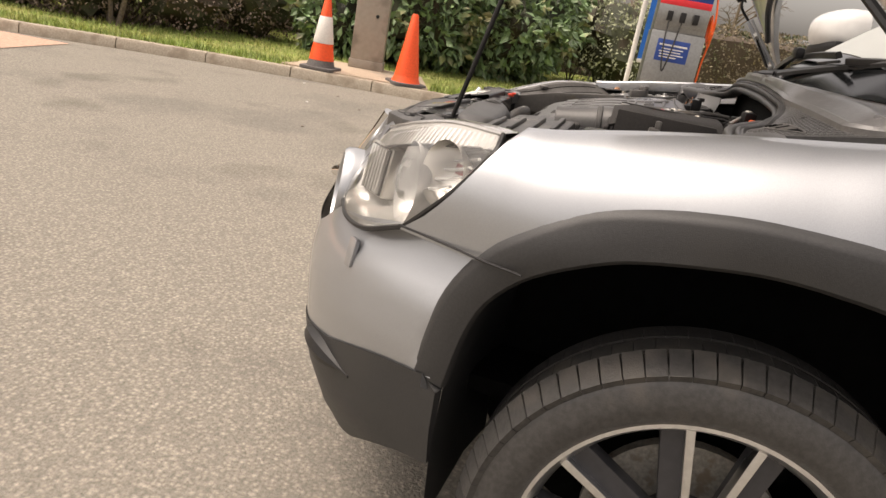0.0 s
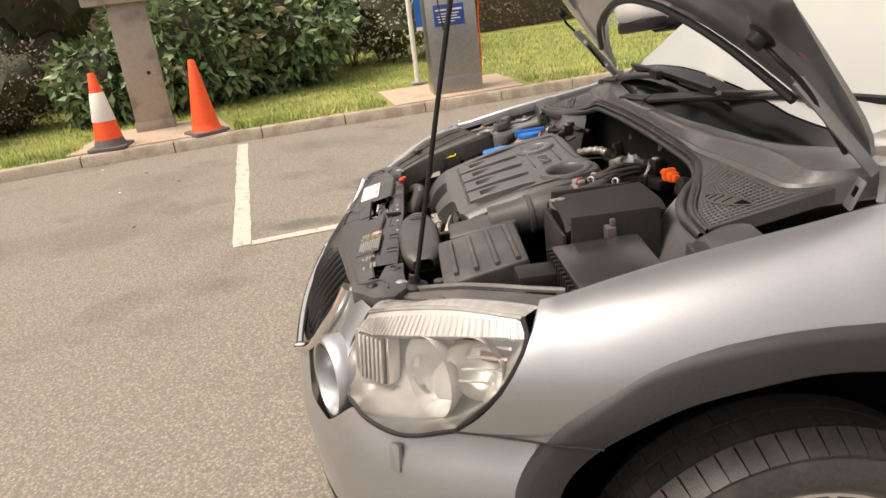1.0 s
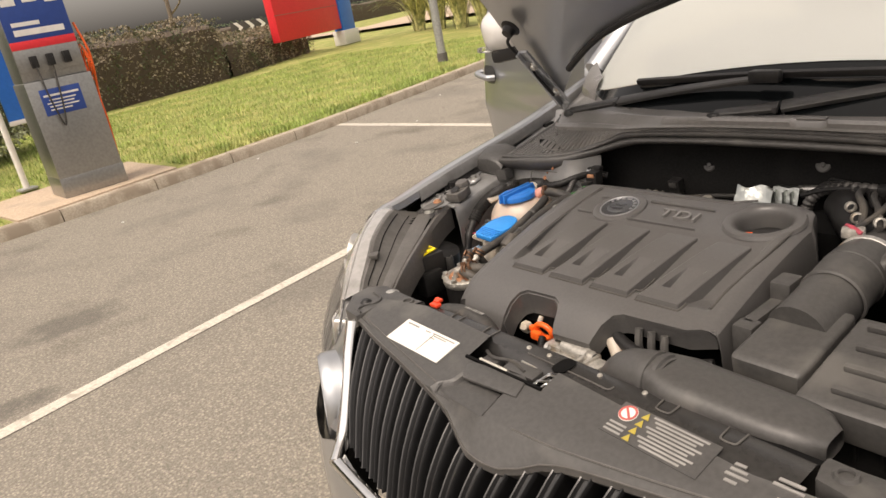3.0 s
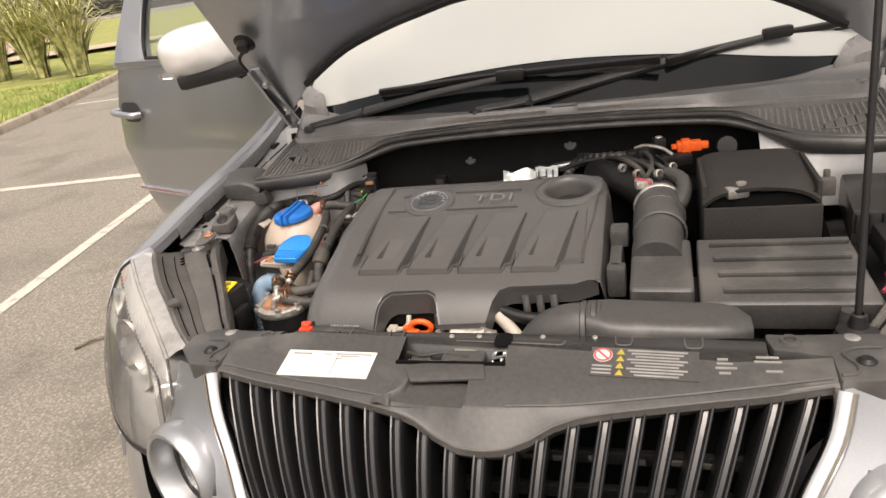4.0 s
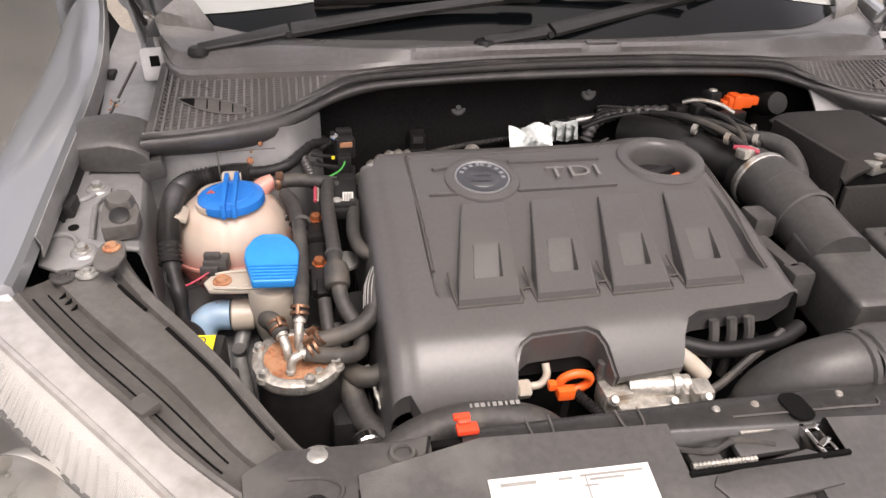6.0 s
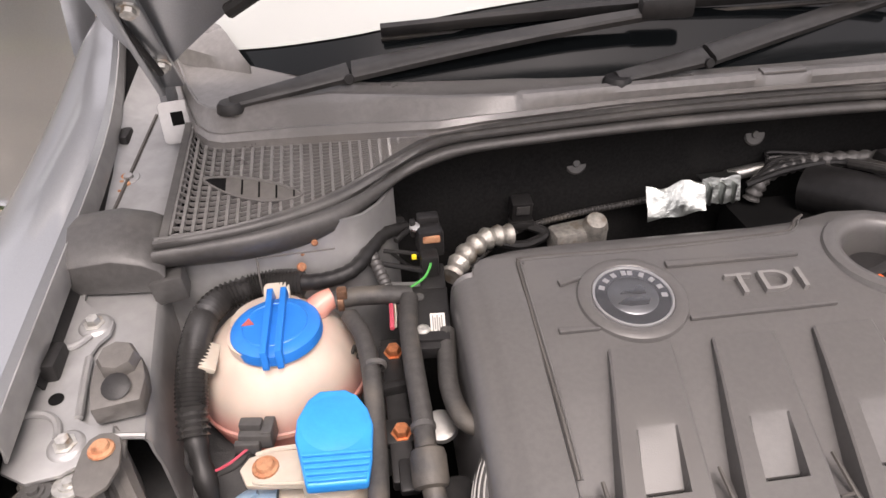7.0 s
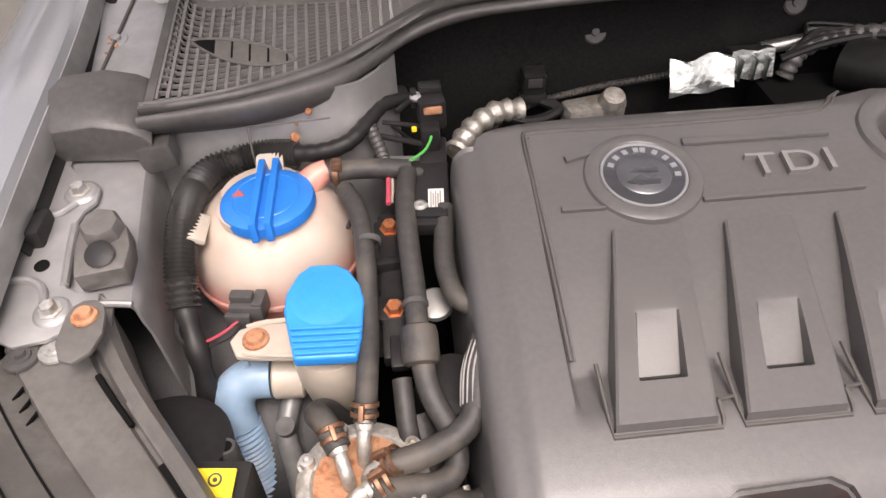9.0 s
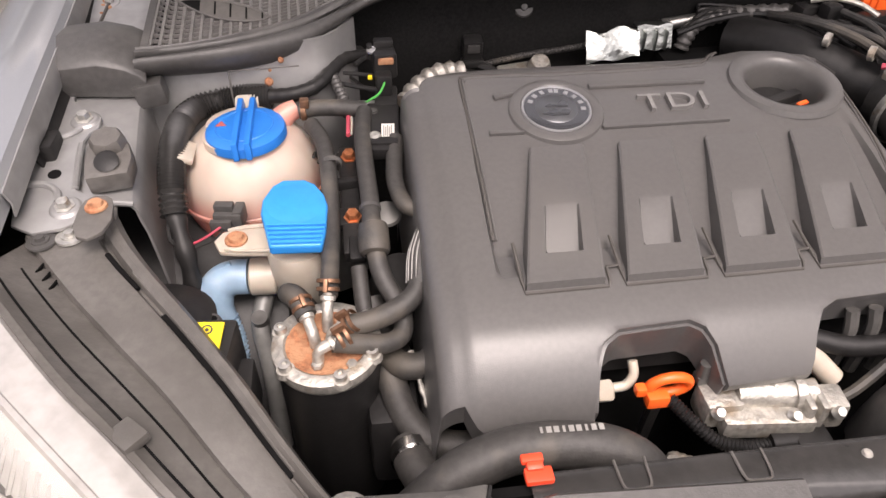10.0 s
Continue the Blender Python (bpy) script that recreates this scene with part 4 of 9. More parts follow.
for k in range(4):
    part("board", box((0.08, 1.9, 0.95), fm @ Matrix.Translation((0, -3 + 2 * k, 1.15 + 0.06 * (k % 2))), 0.01), SIGNRED, fb)
    part("post", box((0.1, 0.1, 1.7), fm @ Matrix.Translation((-0.1, -3.9 + 2 * k, 0.5))), SIGNWHITE, fb)
litter = random.Random(4)
for k in range(14):
    p = lot(litter.uniform(-6.15, -3.2), litter.uniform(-3, 7), 0.004)
    bm = prism([(litter.uniform(0.6, 1.1) * 0.018 * math.cos(a), litter.uniform(0.6, 1.1) * 0.014 * math.sin(a)) for a in np.linspace(0, 5.4, 6)], 0, 0.004, Matrix.Translation(p) @ Matrix.Rotation(litter.uniform(0, 6), 4, "Z"))
    tagged(part("litter_scrap", bm, WHITE if k % 3 else BARK), "small scrap of litter on the asphalt", "litter", group="litter scraps")
tw = part("twig", tube([Vector((-2.19, 0.62, 0.008)), Vector((-2.14, 0.69, 0.015)), Vector((-2.07, 0.73, 0.008))], 0.006, 6, 3), BARK)
tagged(tw, "short brown twig lying on the asphalt", "twig")
# ---- the car: y runs from its nose (minus) to its tail, x to its left side ----
car = thing("car", (0, -0.02, 0), "metallic grey estate car with its bonnet propped open", "car")
AXLE_Y, AXLE_Z = -0.026, 0.324
WIDTH = [(-0.62, 0.72), (-0.55, 0.765), (-0.50, 0.79), (-0.40, 0.828), (-0.30, 0.856), (-0.15, 0.876), (0.0, 0.884), (0.3, 0.888), (3.0, 0.888)]
CREST = [(-0.75, 0.765), (-0.6, 0.818), (-0.43, 0.866), (-0.34, 0.880), (-0.256, 0.897), (-0.173, 0.912), (-0.09, 0.925), (0.0, 0.938), (0.1, 0.954), (0.23, 0.976), (0.45, 1.012), (0.8, 1.04)]
INNER = [(-0.43, 0.735), (-0.17, 0.732), (0.1, 0.738), (0.3, 0.765), (0.45, 0.79), (0.8, 0.80)]
WIDTH, CREST, INNER = [[(p.x, p.y) for p in cr([(y, v, 0) for y, v in table], 8)] for table in (WIDTH, CREST, INNER)]


def side_x(y, z):
    """The half-width of the body side at a place."""
    w, top, xi = lerp(WIDTH, y), lerp(CREST, y), lerp(INNER, y)
    if z <= 0.74:
        return w - 0.10 * max(0.0, 0.55 - z) ** 1.5
    s = min(1.0, (z - 0.74) / (top - 0.74))
    return xi + (w - xi) * (1 - s ** 2.3) ** (1 / 1.9)


def spaced(points, n):
    """A smooth curve as n points at even steps."""
    c = cr(points, 8)
    run = [0.0]
    for p, q in zip(c, c[1:]):
        run.append(run[-1] + (q - p).length)
    return [Vector([float(np.interp(run[-1] * k / (n - 1), run, [p[i] for p in c])) for i in range(3)]) for k in range(n)]


ARCH_OUT = spaced([(0, -0.466, 0.505), (0, -0.452, 0.580), (0, -0.437, 0.634), (0, -0.413, 0.681), (0, -0.383, 0.722), (0, -0.353, 0.750), (0, -0.293, 0.792), (0, -0.224, 0.819), (0, -0.105, 0.840), (0, -0.02, 0.844), (0, 0.06, 0.842), (0, 0.15, 0.832), (0, 0.23, 0.808), (0, 0.30, 0.772), (0, 0.36, 0.72), (0, 0.405, 0.66), (0, 0.432, 0.58), (0, 0.447, 0.48), (0, 0.45, 0.35)], 64)
ARCH_IN = spaced([(0, -0.408, 0.495), (0, -0.396, 0.570), (0, -0.385, 0.612), (0, -0.370, 0.646), (0, -0.340, 0.683), (0, -0.302, 0.713), (0, -0.239, 0.746), (0, -0.182, 0.764), (0, -0.089, 0.780), (0, -0.02, 0.784), (0, 0.075, 0.777), (0, 0.16, 0.757), (0, 0.24, 0.72), (0, 0.30, 0.675), (0, 0.345, 0.62), (0, 0.372, 0.56), (0, 0.388, 0.48), (0, 0.392, 0.35)], 64)


def arch_top(y):
    """The height of the cladding's outer edge at a place along the car."""
    return float(np.interp(y, [p.y for p in ARCH_OUT], [p.z for p in ARCH_OUT]))


def both(name, bm, mat, parent=None, label=""):
    """The part on the car's left side, and its twin on the right."""
    twin = mirrored(bm)
    a = part(name, bm, mat, parent or car, label)
    b = part(name, twin, mat, parent or car, label)
    return a, b


# front wings
rows = []
for y in np.concatenate([np.linspace(-0.528, -0.40, 8), np.linspace(-0.38, 0.50, 40)]):
    top = lerp([(-0.528, 0.700), (-0.49, 0.733), (-0.46, 0.768), (-0.43, 0.812), (-0.405, 0.850), (-0.39, 0.870)], y) if y < -0.39 else lerp(CREST, y)
    low = max(arch_top(y) - 0.004, 0.699) if y < 0.2 else (arch_top(y) - 0.004 if y < 0.449 else 0.30)
    row = []
    for s in np.linspace(0, 1, 22):
        z = low + (top - low) * math.sin(s * math.pi / 2)
        row.append(Vector((side_x(y, z), y, z)))
    if y >= -0.40:
        xi = row[-1].x
        row += [Vector((xi - 0.006, y, top + 0.001)), Vector((xi - 0.012, y, top - 0.004)), Vector((xi - 0.014, y, top - 0.02))]
    else:
        row += [row[-1] + Vector((-0.004 * k, 0.002 * k, 0)) for k in (1, 2, 3)]
    rows.append(row)
both("front_wing", sheet(rows, 0.0), PAINT, None, "metallic grey front wing")

# wheel-arch cladding
rows = []
for po, pi in zip(ARCH_OUT, ARCH_IN):
    row = []
    for k, out in ((-0.06, -0.006), (0.0, 0.005), (0.10, 0.010), (0.16, 0.0115), (0.60, 0.0125), (0.90, 0.009), (1.0, 0.0), (1.02, -0.012)):
        p = po.lerp(pi, k)
        row.append(Vector((side_x(max(p.y, -0.60), min(p.z, 0.79)) + out - 0.010 * max(0.0, min(1.0, (p.z - 0.74) / 0.08)), p.y, p.z)))
    rows.append(row)
both("arch_cladding", sheet(rows), CLAD, None, "grained dark plastic wheel-arch cladding")
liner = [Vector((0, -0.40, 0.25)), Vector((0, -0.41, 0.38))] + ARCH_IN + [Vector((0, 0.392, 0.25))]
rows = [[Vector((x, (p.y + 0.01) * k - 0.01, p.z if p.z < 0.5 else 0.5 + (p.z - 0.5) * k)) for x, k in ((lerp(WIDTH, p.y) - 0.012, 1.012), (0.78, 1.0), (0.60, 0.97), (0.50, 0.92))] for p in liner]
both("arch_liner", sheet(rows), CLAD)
# Near-black disc stands in for the shade deep inside the wheel arch.
both("arch_shade", prism([(AXLE_Y + 0.40 * math.cos(a), 0.45 + 0.34 * math.sin(a)) for a in np.linspace(0, 6.1, 24)], 0, 0.01, Matrix(((0, 0, 1, 0.49), (1, 0, 0, 0), (0, 1, 0, 0), (0, 0, 0, 1)))), DARK)


# wheels
def wheel(side):
    cx = 0.752 * side
    m = Matrix.Translation((cx, AXLE_Y, AXLE_Z)) @ Matrix.Rotation(radians(90 * side), 4, "Y")
    hub = part("wheel", lathe([(0.0, 0.02), (0.07, 0.02), (0.07, -0.06), (0.0, -0.06)], m), RIMDARK, car, "alloy wheel with dark spokes and machined faces")
    part("tyre", lathe([(0.238, 0.085), (0.242, 0.098), (0.256, 0.108), (0.278, 0.111), (0.298, 0.104), (0.304, 0.102), (0.310, 0.095), (0.3170, 0.084), (0.3220, 0.06), (0.323, 0.03), (0.323, -0.02), (0.3195, -0.05), (0.305, -0.075), (0.280, -0.090), (0.25, -0.09), (0.238, -0.085)], m, 72), TYRE, hub, "black road tyre with worn tread blocks")
    bm = bmesh.new()
    for k in range(68):
        a = math.tau * k / 68
        for zz, w, l in ((0.082, 0.046, 0.0272), (0.030, 0.040, 0.0292), (-0.016, 0.038, 0.0292)):
            b = box((0.014, l, w), m @ Matrix.Rotation(a + zz * 0.9, 4, "Z") @ Matrix.Translation((0.3178 if abs(zz) > 0.05 else 0.3202, 0, zz)) @ Matrix.Rotation(radians(-26 if zz > 0.05 else (26 if zz < -0.05 else 0)) if abs(zz) > 0.05 else 0, 4, "Y"))
            me = bpy.data.meshes.new("t")
            b.to_mesh(me)
            b.free()
            bm.from_mesh(me)
            bpy.data.meshes.remove(me)
    part("tread", bm, TYRE, hub)
    part("rim", lathe([(0.247, 0.086), (0.243, 0.097), (0.236, 0.098), (0.229, 0.088), (0.219, 0.07), (0.214, -0.08), (0.238, -0.085)], m, 64), ALLOY, hub, "machined alloy rim edge")
    part("brake_disc", lathe([(0.05, -0.01), (0.15, -0.01), (0.15, -0.03), (0.05, -0.03)], m, 40), CAST, hub)
    part("centre_cap", lathe([(0.0, 0.075), (0.026, 0.074), (0.031, 0.066), (0.031, 0.03)], m, 24), RIMDARK, hub)
    for k in range(10):
        a = radians(191 - 72 * (k // 2) - 24 * (k % 2))
        mm = m @ Matrix.Rotation(a, 4, "Z")
        off = 0.016 if k % 2 == 0 else -0.016
        part("spoke", prism([(0.03, off - 0.018), (0.226, off - 0.023), (0.226, off + 0.023), (0.03, off + 0.018)], 0.035, 0.066, mm, 0.004), RIMDARK, hub)
        part("spoke_face", prism([(0.035, -0.005), (0.231, -0.0065), (0.231, 0.0065), (0.035, 0.005)], 0.055, 0.079, mm, 0.002), ALLOY, hub)


wheel(1)
wheel(-1)

# bumper
PLAN = cr([(0, -0.872, 0), (0.2, -0.862, 0), (0.38, -0.824, 0), (0.52, -0.772, 0), (0.62, -0.712, 0), (0.70, -0.635, 0), (0.762, -0.550, 0), (0.812, -0.458, 0), (0.845, -0.392, 0)], 5)


def bumper_point(q, z):
    inset = lerp([(0.22, 0.075), (0.26, 0.045), (0.34, 0.012), (0.42, 0.0), (0.52, -0.004), (0.60, 0.008), (0.66, 0.035), (0.72, 0.055)], z)
    out = Vector((q.x * 0.9, q.y, 0)).normalized()
    p = Vector((max(0.0, q.x - inset * out.x), q.y - inset * out.y * 1.0, z))
    edge = lerp([(0.2, -0.40), (0.38, -0.412), (0.505, -0.412), (0.51, -0.458), (0.58, -0.446), (0.634, -0.430), (0.681, -0.406)], z)
    if p.x > 0.5 and p.y > edge:
        p.y = edge
        p.x = min(p.x, side_x(max(p.y, -0.60), min(z, 0.69)) - 0.002)
    return p


rows = []
for i, q in enumerate(PLAN):
    top = lerp([(0, 0.640), (0.36, 0.645), (0.45, 0.600), (0.55, 0.600), (0.60, 0.648), (0.68, 0.664), (0.76, 0.694), (0.85, 0.698)], q.x)
    low = lerp([(0, 0.37), (0.45, 0.385), (0.60, 0.42), (0.68, 0.44), (0.77, 0.485), (0.82, 0.503), (0.85, 0.512)], q.x)
    rows.append([bumper_point(q, low + (top - low) * s) for s in np.linspace(0, 1, 10)])
full = [[Vector((-p.x, p.y, p.z)) for p in row] for row in rows[:0:-1]] + rows
part("bumper", sheet(full), PAINT, car, "metallic grey front bumper")
rows = [[bumper_point(q, z) + Vector((0.004, 0, 0)) * (q.x > 0.01) for z in np.linspace(lerp([(0, 0.215), (0.6, 0.225), (0.72, 0.270), (0.80, 0.345), (0.85, 0.370)], q.x), lerp([(0, 0.37), (0.45, 0.385), (0.60, 0.42), (0.68, 0.44), (0.77, 0.485), (0.82, 0.503), (0.85, 0.512)], q.x) + 0.004, 8)] for q in PLAN]
full = [[Vector((-p.x, p.y, p.z)) for p in row] for row in rows[:0:-1]] + rows
part("lower_bumper", sheet(full), CLAD, car, "grained dark plastic lower bumper")
slot = [bumper_point(q, 0.425) for q in PLAN[20:29]]
both("fog_slot", tube([p + Vector((0.001, -0.001, -0.012)) for p in slot], lambda s: 0.018 * math.sin(math.pi * min(1, 0.15 + s)) + 0.003, 8, 2), BLACK)
both("washer_flap", prism(rounded(0.022, 0.05, 0.005), -0.006, 0.0012, turned(bumper_point(PLAN[25], 0.612) + Vector((0.004, -0.004, 0)), (0.72, -0.66, 0.15)), 0.001), PAINT)

seam = [(0.764, -0.530, 0.7045), (0.795, -0.480, 0.7055), (0.822, -0.430, 0.706), (0.845, -0.388, 0.707), (0.87, -0.33, 0.709)]
both("panel_gap", tube([Vector((max(x, side_x(y, z)) + 0.0005, y - 0.0005, z)) for x, y, z in seam], 0.0019, 6, 4), BLACK)

# nose panels between the grille and the lamps
NOSE = [[(0.408, -0.690, 0.803), (0.44, -0.678, 0.802), (0.475, -0.662, 0.799), (0.502, -0.646, 0.793)],
        [(0.392, -0.715, 0.752), (0.435, -0.709, 0.749), (0.475, -0.700, 0.744), (0.508, -0.684, 0.738)],
        [(0.364, -0.748, 0.702), (0.42, -0.746, 0.697), (0.48, -0.738, 0.691), (0.533, -0.718, 0.685)],
        [(0.335, -0.790, 0.645), (0.41, -0.786, 0.635), (0.49, -0.770, 0.625), (0.565, -0.738, 0.637)]]
rows = [cr(r, 4) for r in NOSE]
rows = list(map(list, zip(*[cr(col, 4) for col in zip(*rows)])))
fog_m = turned((0.474, -0.737, 0.650), (0.40, -0.91, 0.10)) @ Matrix.Scale(0.95, 4)
panel = sheet(rows)
axis, seat = fog_m.to_3x3() @ Vector((0, 0, 1)), fog_m.translation
inside = [f for f in panel.faces if ((f.calc_center_median() - seat) - axis * (f.calc_center_median() - seat).dot(axis)).length < 0.078]
bmesh.ops.delete(panel, geom=inside, context="FACES")
both("nose_panel", panel, PAINT)
ring, _ = both("fog_lamp", lathe([(0.086, -0.10), (0.088, 0.0), (0.086, 0.014), (0.080, 0.021), (0.073, 0.020), (0.068, 0.010), (0.064, -0.03)], fog_m, 40), PAINT, None, "round front lamp in a grey painted ring")
both("fog_rim", lathe([(0.064, -0.022), (0.062, -0.016), (0.058, -0.018), (0.056, -0.03)], fog_m, 40), GLOSSB)
both("fog_bowl", lathe([(0.058, -0.024), (0.045, -0.05), (0.02, -0.066), (0.0, -0.068)], fog_m, 32), BEZEL)
both("fog_lens", lathe([(0.058, -0.022), (0.04, -0.014), (0.0, -0.011)], fog_m, 32), LENS)

# grille
LIP = [(0.0, -0.768, 0.749), (0.03, -0.765, 0.750), (0.06, -0.754, 0.758), (0.09, -0.742, 0.772), (0.12, -0.737, 0.781), (0.16, -0.730, 0.786), (0.25, -0.713, 0.790), (0.33, -0.700, 0.794), (0.40, -0.685, 0.799)]
LIP_Y, LIP_Z = [(p[0], p[1]) for p in LIP], [(p[0], p[2]) for p in LIP]
grille = part("grille", prism([(-0.33, 0.60), (0.33, 0.60), (0.395, 0.79), (-0.395, 0.79)], 0.0, 0.01, Matrix(((1, 0, 0, 0), (0, 0, -1, -0.645), (0, 1, 0, 0), (0, 0, 0, 1)))), DARK, car, "black grille with ribbed vertical slats")
for k in range(-10, 11):
    f = k / 10.5
    a = abs(f) * 0.396
    top = Vector((f * 0.396, lerp(LIP_Y, a) + 0.003, lerp(LIP_Z, a) - 0.004))
    bot = Vector((f * 0.326, -0.836 + 0.045 * f * f, 0.640))
    mid = (top + bot) / 2 + Vector((0, -0.010, 0.006))
    c = cr([top + Vector((0, 0.03, 0.0)), top, mid, bot], 4)
    rows = []
    for p in c:
        rows.append([p + Vector((dx, dy, dz)) for dx, dy, dz in ((-0.006, 0.055, -0.012), (-0.0085, 0.008, 0), (-0.0085, -0.001, 0.001), (-0.0068, -0.0045, 0.002), (-0.005, -0.0035, 0.002), (-0.0025, 0.002, 0), (0.0025, 0.002, 0), (0.005, -0.0035, 0.002), (0.0068, -0.0045, 0.002), (0.0085, -0.001, 0.001), (0.0085, 0.008, 0), (0.006, 0.055, -0.012))])
    part("slat", sheet(rows), GLOSSB, grille, "glossy black double-ridged slat")
for z, y in ((0.70, -0.70), (0.655, -0.715)):
    part("cross_bar", box((0.66, 0.012, 0.018), Matrix.Translation((0, y, z)), 0.003), BLACK, grille)
part("radiator", box((0.62, 0.03, 0.16), Matrix.Translation((0, -0.652, 0.70)), 0.004), DARK, grille)
for k in range(13):
    part("air_flap", box((0.024, 0.004, 0.007), Matrix.Translation((-0.27 + 0.045 * k, -0.709, 0.70 + 0.002 * (k % 2))), 0.001), RAILP, grille)
side = [(0.409, -0.690, 0.803), (0.396, -0.717, 0.755), (0.366, -0.752, 0.705), (0.338, -0.790, 0.655), (0.305, -0.828, 0.637)]
both("grille_trim", tube([Vector(p) + Vector((0, -0.004, 0)) for p in side], 0.0125, 10, 5), CHROME, None, "bright grille surround")
part("lower_trim", tube([(x, -0.846 + 0.016 * (abs(x) / 0.305) ** 2, 0.637) for x in np.linspace(-0.305, 0.305, 9)], 0.011, 10, 3), CHROME, car)

# headlamps
LA, LB, LC, LD = Vector((0.520, -0.650, 0.796)), Vector((0.752, -0.410, 0.862)), Vector((0.772, -0.525, 0.702)), Vector((0.563, -0.706, 0.655))
LENS_BACK = [(0.728, -0.372, 0.862), (0.690, -0.425, 0.861), (0.632, -0.495, 0.850), (0.589, -0.537, 0.835), (0.555, -0.572, 0.820), (0.525, -0.600, 0.812), (0.494, -0.625, 0.803)]


def patch(push, bulge):
    top = cr([LA, (0.585, -0.585, 0.824), (0.668, -0.502, 0.851), LB], 5)
    bot = cr([LD, (0.635, -0.668, 0.651), (0.712, -0.606, 0.664), LC], 5)
    inn = cr([LA, (0.503, -0.690, 0.735), (0.530, -0.706, 0.690), LD], 5)
    rear = cr([LB, (0.787, -0.414, 0.836), (0.801, -0.460, 0.772), LC], 5)
    n = len(top) - 1
    out = Vector((0.62, -0.76, 0.18)).normalized()
    rows = []
    for i in range(n + 1):
        u = i / n
        row = []
        for j in range(n + 1):
            v = j / n
            p = (1 - v) * top[i] + v * bot[i] + (1 - u) * inn[j] + u * rear[j] - ((1 - u) * (1 - v) * LA + u * (1 - v) * LB + (1 - u) * v * LD + u * v * LC)
            row.append(p + out * (bulge * (math.sin(math.pi * u) * math.sin(math.pi * v)) ** 0.6 + push * min(1, 5 * min(u, 1 - u, v, 1 - v))))
        rows.append(row)
    return rows


house, house_r = both("headlamp", sheet(patch(-0.065, 0.0)), BEZEL, None, "clear headlamp with ribbed indicator and white upper band")


def lamp_part(name, bm, mat, label=""):
    twin = mirrored(bm)
    part(name, bm, mat, house, label)
    part(name, twin, mat, house_r, label)


edge = [r[0] for r in patch(0, 0)] + patch(0, 0)[-1][1:] + [r[-1] for r in patch(0, 0)[-2::-1]] + patch(0, 0)[0][-2:0:-1]
n_top = len(patch(0, 0))
lamp_part("seal", tube(edge[:n_top], 0.0038, 6, 0), SHOULDER)
lamp_part("seal", tube(edge[n_top - 1:-len(patch(0, 0)) + 2], 0.0042, 6, 0), BLACK)
lamp_part("seal", tube(edge[-len(patch(0, 0)) + 1:] + [edge[0]], 0.0022, 6, 0), GREYP)
band = patch(-0.008, 0.02)
lamp_part("upper_band", sheet([r[0:5] for r in band]), BEZEL, "white ribbed upper band")
for k in range(34):
    i = k * 15 / 33
    a = band[int(i)][1].lerp(band[min(15, int(i) + 1)][1], i - int(i))
    b = band[int(i)][4].lerp(band[min(15, int(i) + 1)][4], i - int(i))
    lamp_part("rib", tube([a, b], 0.0022, 5, 1), BEZEL)
lamp_part("band_trim", tube([r[4] for r in band][1:-1], 0.0026, 6, 1), GREYP)
lamp_part("main_reflector", lathe([(0.084, 0.016), (0.080, 0.0), (0.060, -0.035), (0.028, -0.055), (0.0, -0.058)], turned((0.672, -0.548, 0.742), (0.50, -0.85, 0.1)) @ Matrix.Scale(0.80, 4), 40), BEZEL)
lamp_part("projector", lathe([(0.034, 0.0), (0.032, 0.012), (0.02, 0.02), (0.0, 0.023)], turned((0.672, -0.555, 0.748), (0.45, -0.88, 0.1)), 28), LENS)
lamp_part("side_reflector", lathe([(0.05, 0.016), (0.046, 0.0), (0.02, -0.03), (0.0, -0.034)], turned((0.735, -0.478, 0.785), (0.75, -0.62, 0.1)), 28), REFLECT)
im = turned((0.552, -0.655, 0.724), (0.74, -0.66, 0.15))
lamp_part("indicator_block", prism(rounded(0.082, 0.090, 0.006), -0.03, 0.0, im, 0.004), REFLECT, "chrome indicator block")
lamp_part("indicator_grid", box((0.062, 0.084, 0.004), im @ Matrix.Translation((0.004, 0, 0.001)), 0.001), GREYP)
for k in range(6):
    lamp_part("indicator_rib", box((0.0055, 0.080, 0.008), im @ Matrix.Translation((-0.021 + 0.010 * k, 0, 0.005)), 0.0018), BEZEL)
deep = patch(-0.03, 0.01)
for k in range(7):
    j = 2 + 1.15 * k
    row = [deep[i][int(j)].lerp(deep[i][int(j) + 1], j - int(j)) for i in range(11, 15)]
    lamp_part("side_rib", tube(row, 0.0028, 5, 2), BEZEL)
lamp_part("amber_part", box((0.060, 0.016, 0.005), turned((0.748, -0.458, 0.795), (0.75, -0.62, 0.1)) @ Matrix.Translation((0, 0, -0.012)), 0.002), MARKER, "red-brown marker insert")
line = cr(LENS_BACK, 4)
front = [r[0] for r in patch(0, 0)][::-1]
shoulder = []
for k, p in enumerate(line):
    f = k * (len(front) - 1) / (len(line) - 1)
    q = front[int(f)].lerp(front[min(len(front) - 1, int(f) + 1)], f - int(f))
    shoulder.append([q - Vector((0, 0, 0.004)), q.lerp(p, 0.1) + Vector((0, 0, 0.002)), q.lerp(p, 0.5) + Vector((0, 0, 0.005)), q.lerp(p, 0.9) + Vector((0, 0, 0.003)), p - Vector((0, 0, 0.002))])
lamp_part("lens_shoulder", sheet(shoulder), SHOULDER, "dusty pale rear shoulder of the lens, reflection mottled in")
lens = sheet(patch(0.0, 0.022))
lamp_part("lens", lens, LENS, "clear lens")

# slam panel: the dark cover over the radiator support
def slam_z(y):
    return 0.8175 + 0.23 * (y + 0.625)


